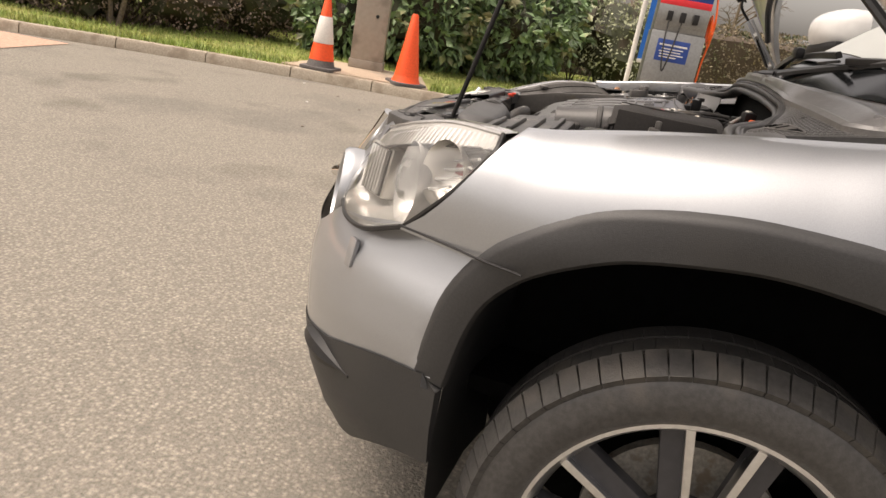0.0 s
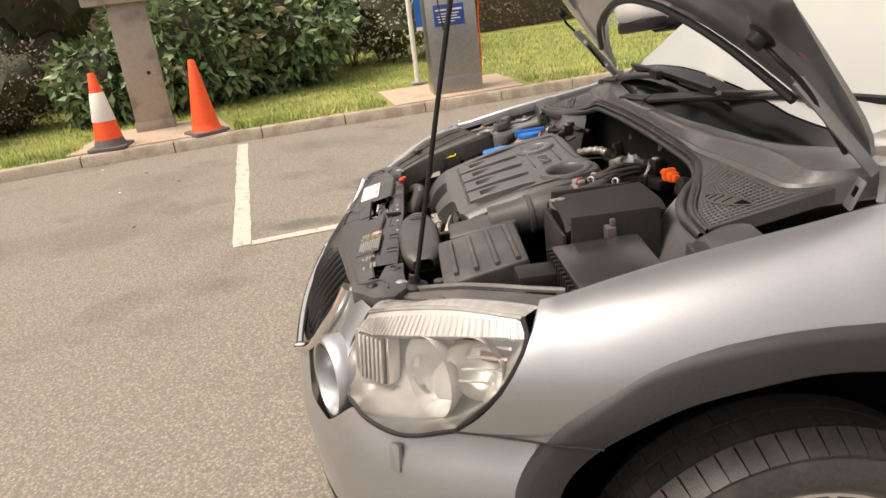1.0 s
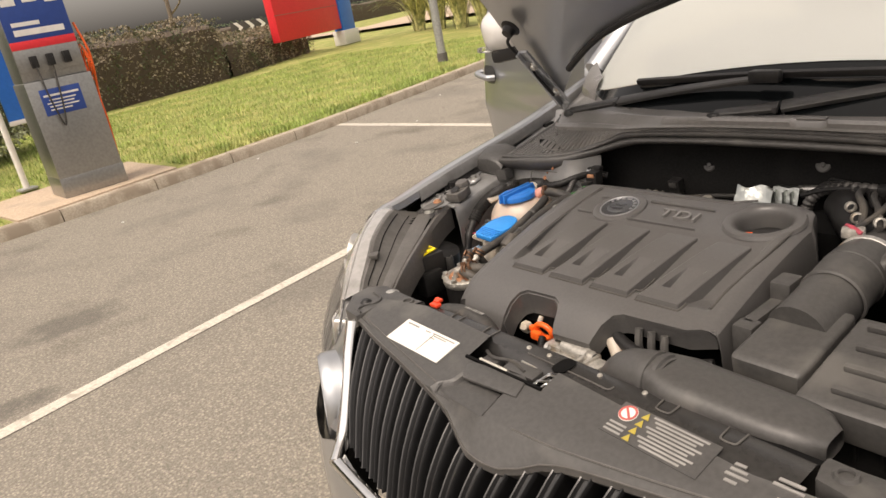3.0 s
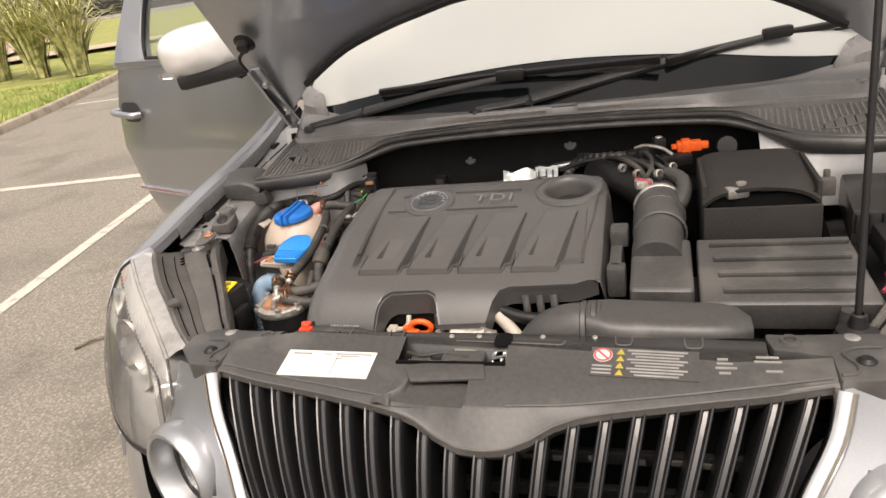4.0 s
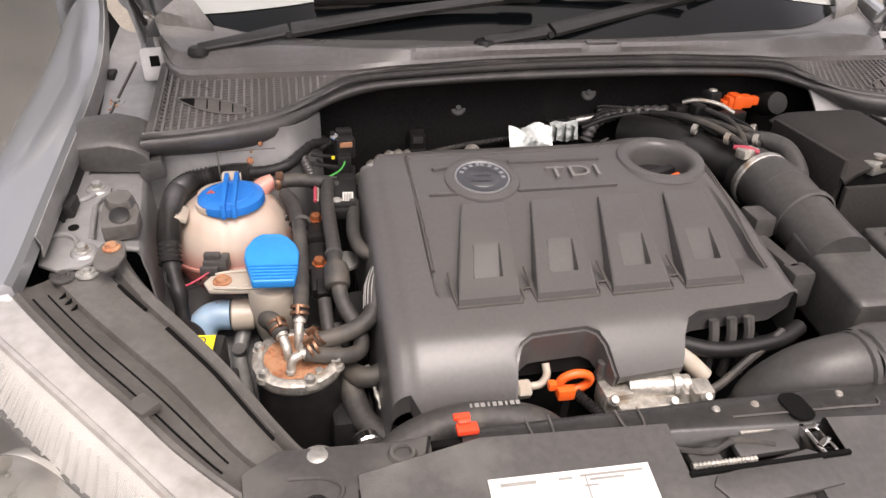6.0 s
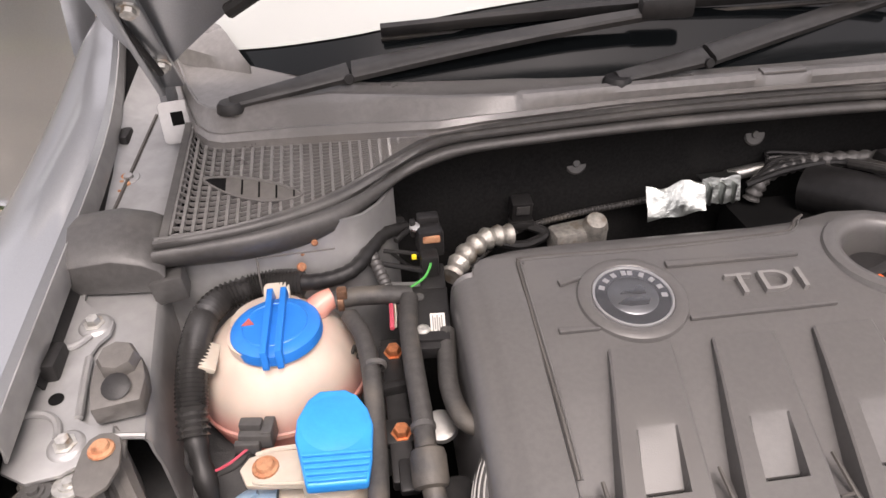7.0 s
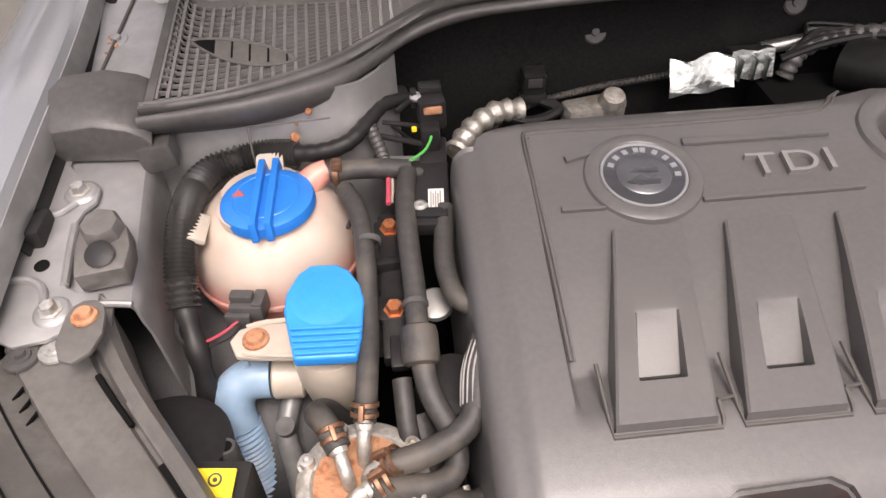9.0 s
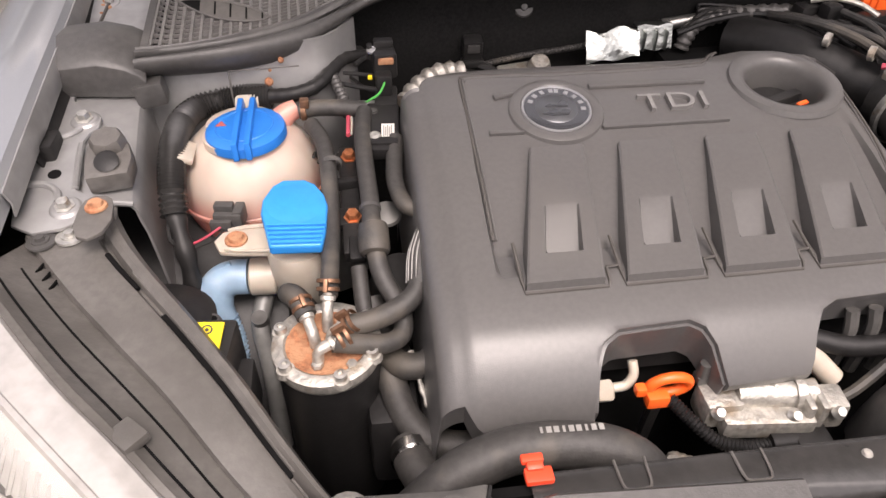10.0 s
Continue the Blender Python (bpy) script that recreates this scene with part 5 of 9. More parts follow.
OPENING = (-0.131, 0.019, -0.662)
SHELF = (-0.124, -0.024, -0.752, -0.690)
rows = []
for x in sorted(list(np.linspace(-0.405, 0.405, 55)) + [-0.131, 0.019, -0.124, -0.024]):
    a = abs(x)
    yf, zf = lerp(LIP_Y, a), lerp(LIP_Z, a)
    crease = lerp([(0, -0.733), (0.10, -0.727), (0.16, -0.718), (0.25, -0.703), (0.40, -0.674)], a)
    back = lerp([(-0.405, -0.622), (-0.30, -0.603), (-0.13, -0.612), (0.02, -0.626), (0.30, -0.650), (0.405, -0.640)], x)
    cz = slam_z(crease)
    row = [Vector((x, yf + 0.014, zf - 0.022)), Vector((x, yf - 0.002, zf - 0.005)), Vector((x, yf - 0.001, zf + 0.003)), Vector((x, yf + 0.004, zf + 0.006)), Vector((x, crease - 0.004, cz - 0.003)), Vector((x, crease + 0.002, cz))]
    for y in (-0.690, -0.662):
        y = max(y, crease + 0.006)
        row.append(Vector((x, y, slam_z(y))))
    row += [Vector((x, (back - 0.662) / 2, slam_z((back - 0.662) / 2))), Vector((x, back - 0.003, slam_z(back))), Vector((x, back, slam_z(back) - 0.003)), Vector((x, back, 0.79))]
    rows.append(row)
bm = sheet(rows)
gone = []
for face in bm.faces:
    c = face.calc_center_median()
    if OPENING[0] < c.x < OPENING[1] and c.y > OPENING[2] or SHELF[0] < c.x < SHELF[1] and SHELF[2] < c.y < SHELF[3] and c.z > 0.789:
        gone.append(face)
bmesh.ops.delete(bm, geom=gone, context="FACES")
slam = part("slam_panel_cover", bm, GREYP, car, "dark plastic slam panel cover with stickers")
# sunken shelf with its curved shoulder
rows = []
for k in np.linspace(0, 1, 9):
    y = -0.688 - 0.046 * k
    x0, x1 = lerp([(0, -0.104), (0.45, -0.108), (0.7, -0.124), (1, -0.127)], k), lerp([(0, -0.028), (1, -0.023)], k)
    low = slam_z(y) - 0.009 + 0.004 * k
    rows.append([Vector((x0 - 0.022, y, slam_z(y) + 0.0005)), Vector((x0 - 0.008, y, slam_z(y) + 0.0005)), Vector((x0 - 0.003, y, slam_z(y) - 0.002)), Vector((x0, y, low)), Vector(((x0 + x1) / 2, y, low)), Vector((x1, y, low)), Vector((x1 + 0.002, y, slam_z(y) + 0.0005))])
part("shelf", sheet(rows), GREYP, slam, angle=25)
part("shelf_wall", prism([(-0.106, -0.690), (-0.026, -0.686), (-0.026, -0.684), (-0.106, -0.688)], 0.785, 0.803), DARK, slam)
part("shelf_tab", prism([(-0.116, -0.676), (-0.110, -0.668), (-0.018, -0.656), (-0.010, -0.660), (-0.002, -0.690), (-0.102, -0.698)], 0.0, 0.004, Matrix(((1, 0, 0, 0), (0, 1, 0, 0), (0, 0.23, 1, slam_z(0.0) - 0.0018), (0, 0, 0, 1))), 0.0015), GREYP, slam, "pale raised tab above the shelf")
# latch in its opening
part("latch_well", merged(box((0.152, 0.060, 0.006), Matrix.Translation((-0.056, -0.640, 0.776))), box((0.152, 0.004, 0.04), Matrix.Translation((-0.056, -0.664, 0.792)))), DARK, car)
part("latch_plate", box((0.060, 0.022, 0.008), Matrix.Translation((-0.044, -0.636, 0.801)) @ Matrix.Rotation(radians(8), 4, "X"), 0.003), GREYP, car)
part("latch_plate", box((0.030, 0.020, 0.012), Matrix.Translation((-0.104, -0.640, 0.797)), 0.004), GREYP, car)
part("latch_spring", tube([(-0.120, -0.648, 0.800), (-0.060, -0.650, 0.801)], 0.0035, 8, 6, 0.0010, 1), CAST, car)
part("latch_cable", tube([(-0.128, -0.628, 0.802), (-0.100, -0.640, 0.806), (-0.070, -0.632, 0.806), (-0.036, -0.640, 0.804)], 0.0028, 7, 6), RUBBER, car)
part("latch_bar", box((0.060, 0.005, 0.004), Matrix.Translation((-0.030, -0.622, 0.804)), 0.001), CAST, car)
part("latch_hook", merged(box((0.005, 0.040, 0.010), Matrix.Translation((0.000, -0.640, 0.803)), 0.0015), box((0.004, 0.036, 0.010), Matrix.Translation((0.013, -0.640, 0.803)), 0.0015), box((0.018, 0.006, 0.008), Matrix.Translation((0.007, -0.648, 0.806)) @ Matrix.Rotation(0.5, 4, "Z"), 0.0015), box((0.016, 0.005, 0.006), Matrix.Translation((0.007, -0.630, 0.807)), 0.0015)), CHROME, car, "bright bonnet latch hook")
part("latch_mouth", prism(rounded(0.024, 0.036, 0.010), 0.0, 0.0012, Matrix.Translation((0.007, -0.606, 0.8112))), DARK, car)
# support beam behind the cover
rows = []
for x in np.linspace(-0.312, 0.338, 14):
    f, b = lerp([(-0.312, -0.602), (-0.13, -0.610), (0.02, -0.624), (0.338, -0.652)], x), lerp([(-0.312, -0.580), (0, -0.582), (0.338, -0.598)], x)
    rows.append([Vector((x, f - 0.02, 0.775)), Vector((x, f - 0.004, 0.807)), Vector((x, f, 0.809)), Vector((x, b - 0.006, 0.811)), Vector((x, b, 0.808)), Vector((x, b + 0.002, 0.74))])
part("radiator_support", sheet(rows), STRIPP, car, "black radiator support beam")
for x, y in ((-0.240, -0.590), (-0.155, -0.594), (0.168, -0.603), (0.254, -0.609)):
    part("tab_edge", tube([(x - 0.011, y + 0.011, 0.812), (x - 0.010, y - 0.008, 0.8115), (x - 0.006, y - 0.012, 0.811), (x + 0.006, y - 0.012, 0.811), (x + 0.010, y - 0.008, 0.8115), (x + 0.011, y + 0.011, 0.812)], 0.0011, 5, 3), RAILP, car)
part("beam_edge", tube([(-0.060, -0.608, 0.8108), (0.06, -0.614, 0.8108), (0.088, -0.616, 0.8108), (0.092, -0.607, 0.8112)], 0.0010, 5, 2), RAILP, car)
for x in (-0.07, -0.03, 0.06, 0.13):
    part("beam_screw", lathe([(0.0, 0.002), (0.003, 0.002), (0.004, 0.0)], Matrix.Translation((x, -0.596, 0.8105)), 10), CAST, car)
part("support_face", box((0.84, 0.008, 0.12), Matrix.Translation((0, -0.590, 0.745))), DARK, car)
for sgn in (-1, 1):
    ear = prism([(sgn * x, y) for x, y in ((0.4055, -0.688), (0.452, -0.683), (0.495, -0.640), (0.500, -0.602), (0.470, -0.580), (0.367, -0.586), (0.340, -0.584), (0.340, -0.600), (0.345, -0.622), (0.4055, -0.634))], 0.782, 0.8115, None, 0.004)
    end = part("slam_panel_end", ear, GREYP, car)
    part("push_rivet", lathe([(0.0, 0.005), (0.006, 0.005), (0.008, 0.003), (0.011, 0.001), (0.011, 0.0)], Matrix.Translation((sgn * 0.440, -0.645, 0.8115)), 18), BLACK, end)
    part("ring_boss", lathe([(0.007, 0.001), (0.008, 0.004), (0.011, 0.004), (0.013, 0.0)], Matrix.Translation((sgn * 0.366, -0.603, 0.8115)), 20), GREYP, end)
    part("end_ridge", tube([(sgn * x, y, 0.8125) for x, y in ((0.408, -0.676), (0.424, -0.672), (0.428, -0.655), (0.418, -0.632), (0.432, -0.618), (0.462, -0.614))], 0.0022, 6, 5), GREYP, end)
part("end_notch", tube([(-0.340, -0.588, 0.8125), (-0.352, -0.628, 0.8125)], 0.0016, 5, 1), BLACK, car)
for x0, x1 in ((-0.40, -0.135), (0.03, 0.40)):
    pts = [(x, lerp([(0, -0.733), (0.10, -0.727), (0.16, -0.718), (0.25, -0.703), (0.40, -0.674)], abs(x))) for x in np.linspace(x0, x1, 12)]
    part("panel_edge", tube([Vector((x, y, slam_z(y) + 0.0002)) for x, y in pts], 0.0012, 5, 2), RAILP, slam)
part("panel_edge", tube([Vector((x, lerp(LIP_Y, abs(x)) - 0.001, lerp(LIP_Z, abs(x)) + 0.004)) for x in np.linspace(-0.40, 0.40, 60)], 0.0011, 5, 1), RAILP, slam)

# stickers
sm = Matrix.Translation((-0.234, -0.6705, slam_z(-0.6705) + 0.0013)) @ Matrix.Rotation(radians(13), 4, "X") @ Matrix.Rotation(radians(-1.5), 4, "Z")
lab = part("sticker", box((0.138, 0.049, 0.0016), sm), WHITE, car, "white service sticker with ruled boxes")
for x, y, w, h in ((-0.045, 0.018, 0.03, 0.003), (-0.005, 0.018, 0.012, 0.002), (0.035, 0.019, 0.055, 0.002), (0.03, 0.015, 0.03, 0.002), (0.015, 0.01, 0.012, 0.0015), (0.012, -0.002, 0.0012, 0.04)):
    part("print_bar", box((w, h, 0.0006), sm @ Matrix.Translation((x, y, 0.0012))), GREYINK, lab)
wm = Matrix.Translation((0.193, -0.658, slam_z(-0.658) + 0.0005)) @ Matrix.Rotation(radians(13), 4, "X") @ Matrix.Rotation(radians(-3), 4, "Z")
warn = part("sticker", box((0.13, 0.050, 0.0012), wm), GREYP, car, "printed warning sticker with yellow triangles")
part("round_mark", lathe([(0.0, 0.001), (0.012, 0.001), (0.012, 0.0)], wm @ Matrix.Translation((-0.05, 0.011, 0.0004)), 22), WHITE, warn)
part("red_ring", lathe([(0.0085, 0.0012), (0.0115, 0.0014), (0.0115, 0.0)], wm @ Matrix.Translation((-0.05, 0.011, 0.0006)), 22), REDINK, warn)
part("red_bar", box((0.018, 0.003, 0.0006), wm @ Matrix.Translation((-0.05, 0.011, 0.0018)) @ Matrix.Rotation(-0.8, 4, "Z")), REDINK, warn)
for k in range(4):
    part("triangle_mark", prism([(-0.005, -0.005), (0.005, -0.005), (0, 0.005)], 0, 0.0008, wm @ Matrix.Translation((-0.028, 0.018 - 0.012 * k, 0.0008))), DULLYEL, warn)
for k in range(9):
    part("print_bar", box((0.072 - 0.01 * (k % 3), 0.0028, 0.0006), wm @ Matrix.Translation((0.016, 0.021 - 0.0052 * k, 0.0009))), GREYINK, warn)
for k in range(3):
    part("print_bar", box((0.024, 0.003, 0.0006), wm @ Matrix.Translation((-0.05, -0.008 - 0.006 * k, 0.0009))), GREYINK, warn)
for x, y, w in ((0.285, -0.662, 0.012), (0.287, -0.669, 0.018), (0.288, -0.676, 0.024), (0.286, -0.684, 0.013), (0.335, -0.665, 0.03), (0.335, -0.658, 0.025), (0.34, -0.68, 0.018)):
    part("print_bar", box((w, 0.004, 0.0016), Matrix.Translation((x, y + 0.014, slam_z(y + 0.014)))), GREYINK, slam)

# ---- bonnet, propped open ----
HM = Matrix.Translation((0, 0.165, 0.995)) @ Matrix.Rotation(radians(-50), 4, "X")
rows_out, rows_in = [], []
SPREAD = [(p.x, p.y) for p in cr([(0, 0.656, 0), (0.04, 0.678, 0), (0.1, 0.693, 0), (0.27, 0.704, 0), (0.42, 0.710, 0), (0.6, 0.710, 0), (0.8, 0.695, 0), (1, 0.655, 0)], 6)]
REAR = [(0, -0.288), (0.25, -0.272), (0.5, -0.232), (0.67, -0.19), (0.84, -0.12), (0.94, -0.06), (1, -0.018)]
LIFT = [(0, -0.012), (0.13, 0.0), (0.26, 0.008), (0.45, 0.016), (0.7, 0.010), (1, -0.05)]
for u in np.linspace(-1, 1, 41):
    rear = lerp(REAR, abs(u))
    front = -1.0 + 0.13 * abs(u) ** 3
    ro, ri = [], []
    for s in np.linspace(0, 1, 22):
        y = rear + (front - rear) * s
        crown = 0.055 * (1 - u * u) + lerp(LIFT, s)
        xx = u * lerp(SPREAD, s)
        ro.append(HM @ Vector((xx, y, crown + 0.012)))
        depth = 0.022 * math.sin(math.pi * min(1, (s + 0.02) / 1.04)) ** 0.35 * (1 - abs(u) ** 8)
        beam = 0.012 * (math.exp(-((s - 0.45) / 0.16) ** 2) * (1 - 0.6 * math.exp(-((abs(u) - 0.45) / 0.2) ** 2)))
        ri.append(HM @ Vector((xx, y, crown + 0.004 - depth + beam)))
    rows_out.append(ro)
    rows_in.append(ri)
bonnet = part("bonnet", sheet(rows_out), PAINT, car, "open metallic grey bonnet")
part("inner_panel", sheet(rows_in), PAINT, bonnet, "grey pressed inner bonnet panel")
rim = [r[0] for r in rows_in] + rows_in[-1][1:] + [r[-1] for r in rows_in[-2::-1]] + rows_in[0][-2:0:-1]
rimo = [r[0] for r in rows_out] + rows_out[-1][1:] + [r[-1] for r in rows_out[-2::-1]] + rows_out[0][-2:0:-1]
part("hem", sheet([[a, b] for a, b in zip(rim + rim[:1], rimo + rimo[:1])]), PAINT, bonnet)
part("rear_edge_seal", tube([r[0] + HM.to_3x3() @ Vector((0, -0.012, -0.012)) for r in rows_in[3:-3:2]], 0.008, 8, 2), BLACK, bonnet)
for sgn in (-1, 1):
    part("hinge_arm", merged(box((0.028, 0.20, 0.008), HM @ Matrix.Translation((sgn * 0.652, -0.10, -0.014)), 0.003), box((0.008, 0.20, 0.018), HM @ Matrix.Translation((sgn * 0.664, -0.10, -0.020)), 0.002)), PAINT, bonnet)
    for yy in (-0.05, -0.15):
        part("hinge_bolt", lathe([(0.0, 0.008), (0.008, 0.008), (0.009, 0.003), (0.012, 0.003), (0.012, 0.0)], HM @ Matrix.Translation((sgn * 0.650, yy, -0.018)) @ Matrix.Rotation(math.pi, 4, "X"), 8), BOLT, bonnet)
    part("hinge_leg", tube([(sgn * 0.666, 0.165, 0.995), (sgn * 0.664, 0.168, 0.965), (sgn * 0.668, 0.165, 0.935)], 0.011, 6, 3), PAINT, car)
    part("bonnet_buffer", lathe([(0.0, 0.022), (0.013, 0.02), (0.016, 0.006), (0.024, 0.002), (0.024, 0.0)], HM @ Matrix.Translation((sgn * 0.635, -0.275, -0.008)) @ Matrix.Rotation(math.pi, 4, "X"), 18), BLACK, bonnet)
    part("washer_pipe", tube([HM @ Vector((sgn * 0.63, -0.265, -0.014)), HM @ Vector((sgn * 0.665, -0.24, -0.022)), HM @ Vector((sgn * 0.668, -0.18, -0.02)), HM @ Vector((sgn * 0.65, -0.05, -0.03))], 0.004, 7, 5), BLACK, bonnet)
part("prop_rod", tube([(0.449, -0.563, 0.812), (0.470, -0.445, 1.30), (0.484, -0.355, 1.655)], 0.0045, 10, 3), BLACK, car, "black bonnet prop rod")
part("rod_socket", lathe([(0.026, 0.0), (0.024, 0.008), (0.012, 0.014), (0.009, 0.03), (0.006, 0.032)], Matrix.Translation((0.449, -0.565, 0.798)), 20), BLACK, car)

# ---- cabin shell ----
SCR_LOW = [(-0.70, 0.340, 1.004), (-0.62, 0.235, 1.000), (-0.53, 0.154, 0.996), (-0.44, 0.103, 0.994), (-0.37, 0.086, 0.994), (-0.25, 0.065, 0.994), (-0.16, 0.053, 0.994), (0, 0.048, 0.994), (0.16, 0.053, 0.994), (0.25, 0.065, 0.994), (0.37, 0.086, 0.994), (0.44, 0.103, 0.994), (0.53, 0.154, 0.996), (0.62, 0.235, 1.000), (0.70, 0.340, 1.004)]
SCR_TOP = [(-0.56, 1.02, 1.55), (-0.52, 0.99, 1.556), (-0.44, 0.96, 1.563), (-0.36, 0.94, 1.570), (-0.28, 0.93, 1.574), (-0.19, 0.92, 1.577), (-0.10, 0.916, 1.579), (0, 0.915, 1.58), (0.10, 0.916, 1.579), (0.19, 0.92, 1.577), (0.28, 0.93, 1.574), (0.36, 0.94, 1.570), (0.44, 0.96, 1.563), (0.52, 0.99, 1.556), (0.56, 1.02, 1.55)]
a, b = cr(SCR_LOW, 4), cr(SCR_TOP, 4)
edge_s = [0.115 * max(0.0, 1 - (p.x / 0.62) ** 2) for p in a]


def on_screen(k, s):
    return a[k].lerp(b[k], s) + Vector((0, -0.02 * math.sin(math.pi * s), 0.02 * math.sin(math.pi * s)))


glass_rows = [[on_screen(k, edge_s[k] + (1 - edge_s[k]) * s) for k in range(len(a))] for s in np.linspace(0, 1, 22)]
screen = part("windscreen", sheet(glass_rows), SCREEN, car, "misted pale windscreen, sky reflection put into its colour")
# Near-black band over the glass's foot, tallest at the middle.
foot_rows = [[on_screen(k, edge_s[k] * s - 0.004) + Vector((0, -0.001, 0.001)) for k in range(len(a))] for s in np.linspace(0, 1, 5)]
part("dark_glass_band", sheet(foot_rows), DARKGLASS, screen, "dark glass band along the windscreen's foot")
part("dashboard", box((1.35, 0.5, 0.25), Matrix.Translation((0, 0.75, 0.93)), 0.05), BLACK, car)
for sgn in (-1, 1):
    part("pillar", tube([(sgn * 0.740, 0.38, 1.02), (sgn * 0.66, 0.74, 1.31), (sgn * 0.585, 1.04, 1.56), (sgn * 0.56, 1.6, 1.62)], 0.036, 10, 4), PAINT, car)
roof = [[Vector((x, y, 1.60 + 0.055 * (1 - (x / 0.6) ** 2) + 0.02 * math.sin((y - 0.9) / 2.2 * math.pi))) for x in np.linspace(-0.6, 0.6, 13)] for y in np.linspace(0.98, 3.1, 10)]
part("roof", sheet(roof, 0.02), PAINT, car)
part("tail", sheet([[Vector((x, 3.2 + 0.1 * (1 - abs(x) / 0.85) - max(0, z - 0.9) * 0.25, z)) for x in np.linspace(-0.85, 0.85, 9)] for z in (0.3, 0.6, 0.9, 1.3, 1.6)], 0.02), PAINT, car)
part("floor_pan", box((1.5, 3.4, 0.06), Matrix.Translation((0, 1.6, 0.25))), DARK, car)
rows = [[Vector((0.882 - 0.004 * abs(z - 0.75) * 10 * 0.1 - max(0, z - 0.9) * 0.25, y, z)) for z in np.linspace(0.28, 1.03, 10)] for y in np.linspace(0.506, 3.2, 14)]
part("side_panel", sheet(rows, 0.01), PAINT, car)
part("side_panel", mirrored(sheet([r for r in rows if r[0].y > 1.6], 0.01)), PAINT, car)
rows = [[Vector((0.84 - max(0, z - 1.03) * 0.42, y, z)) for z in np.linspace(1.03, 1.6, 6)] for y in np.linspace(0.62, 3.1, 12)]
part("side_glass", sheet(rows), WINDOW, car)
part("side_glass", mirrored(sheet([r for r in rows if r[0].y > 1.6])), WINDOW, car)
part("sill", box((0.08, 1.2, 0.12), Matrix.Translation((-0.82, 1.05, 0.33)), 0.02), CLAD, car)
part("seat", merged(box((0.5, 0.5, 0.2), Matrix.Translation((-0.37, 1.35, 0.62)), 0.06), box((0.48, 0.18, 0.65), Matrix.Translation((-0.37, 1.62, 1.0)) @ Matrix.Rotation(-0.25, 4, "X"), 0.07)), BLACK, car)

# driver's door, standing open
DM = Matrix.Translation((-0.872, 0.505, 0)) @ Matrix.Rotation(radians(68), 4, "Z")
DOOR_EDGE = [(0.36, 0.80), (0.48, 0.885), (0.64, 0.962), (0.83, 1.003), (0.966, 0.981), (1.116, 0.92), (1.236, 0.87), (1.348, 0.815), (1.55, 0.70)]


def door_out(z):
    return -0.030 * math.sin(math.pi * min(1, max(0, (z - 0.36) / 0.80))) + 0.06 * max(0, 0.50 - z) - 0.006 * math.exp(-((z - 0.80) / 0.02) ** 2)


rows = []
for k in np.linspace(0, 1, 18):
    rows.append([DM @ Vector((door_out(z) + 0.014 * max(0, (k - 0.93) / 0.07), k * lerp(DOOR_EDGE, z), z)) for z in np.linspace(0.475, 1.11, 22)])
door = part("front_door", sheet(rows), PAINT, car, "open grey driver's door")
inner = [[p + DM.to_3x3() @ Vector((0.055, -0.012, 0)) for p in r] for r in rows]
part("door_card", sheet(inner), BLACK, door)
ring = lambda g: [r[0] for r in g] + g[-1][1:] + [r[-1] for r in g[-2::-1]] + g[0][-2:0:-1]
part("door_hem", sheet([[p, q] for p, q in zip(ring(rows) + rows[0][:1], ring(inner) + inner[0][:1])]), PAINT, door)
part("door_trim_strip", tube([DM @ Vector((door_out(0.635) - 0.006, y, 0.632 + 0.012 * y)) for y in (0.02, 0.4, 0.7, 0.945)], 0.010, 8, 2), CHROME, door, "bright door strip")
part("handle_cup", prism(rounded(0.13, 0.075, 0.034), -0.001, 0.0012, DM @ Matrix.Translation((door_out(0.945) - 0.0015, 0.868, 0.945)) @ Matrix(((0, 0, -1, 0), (1, 0, 0, 0), (0, 1, 0, 0), (0, 0, 0, 1)))), CLAD, door)
part("door_handle", tube([DM @ Vector(p) for p in ((-0.030, 0.795, 0.938), (-0.058, 0.810, 0.940), (-0.062, 0.87, 0.945), (-0.058, 0.935, 0.950), (-0.030, 0.950, 0.952))], 0.0125, 10, 5), PAINT, door, "grey pull handle")
# broad painted frame round the glass
outer = [(0.02, 1.11), (0.20, 1.28), (0.42, 1.47), (0.58, 1.56), (0.70, 1.55), (0.815, 1.348), (0.87, 1.236), (0.92, 1.11)]
inner = [(0.10, 1.135), (0.23, 1.255), (0.44, 1.43), (0.55, 1.49), (0.62, 1.47), (0.690, 1.33), (0.712, 1.20), (0.700, 1.135)]
oc, ic = cr([Vector((0, y, z)) for y, z in outer], 4), cr([Vector((0, y, z)) for y, z in inner], 4)
tilt = lambda p, d: DM @ Vector((d + 0.30 * max(0.0, p.z - 1.11), p.y, p.z))
part("window_frame", sheet([[tilt(p, 0.02), tilt(p, -0.014), tilt(p.lerp(q, 0.92), -0.014), tilt(q, -0.004), tilt(q, 0.02)] for p, q in zip(oc, ic)]), PAINT, door)
part("waist_rail", sheet([[DM @ Vector((x, y, z)) for x, z in ((-0.004, 1.10), (-0.012, 1.11), (-0.012, 1.128), (0.01, 1.137), (0.03, 1.12))] for y in np.linspace(0.02, 0.90, 6)]), PAINT, door)
low_edge = [Vector((0, 0.10 + 0.60 * k / (len(ic) - 1), 1.135)) for k in range(len(ic))]
part("door_glass", sheet([[tilt(p.lerp(q, s), 0.004) for s in (0, 0.35, 0.7, 1)] for p, q in zip(low_edge, ic)]), WINDOW, door)
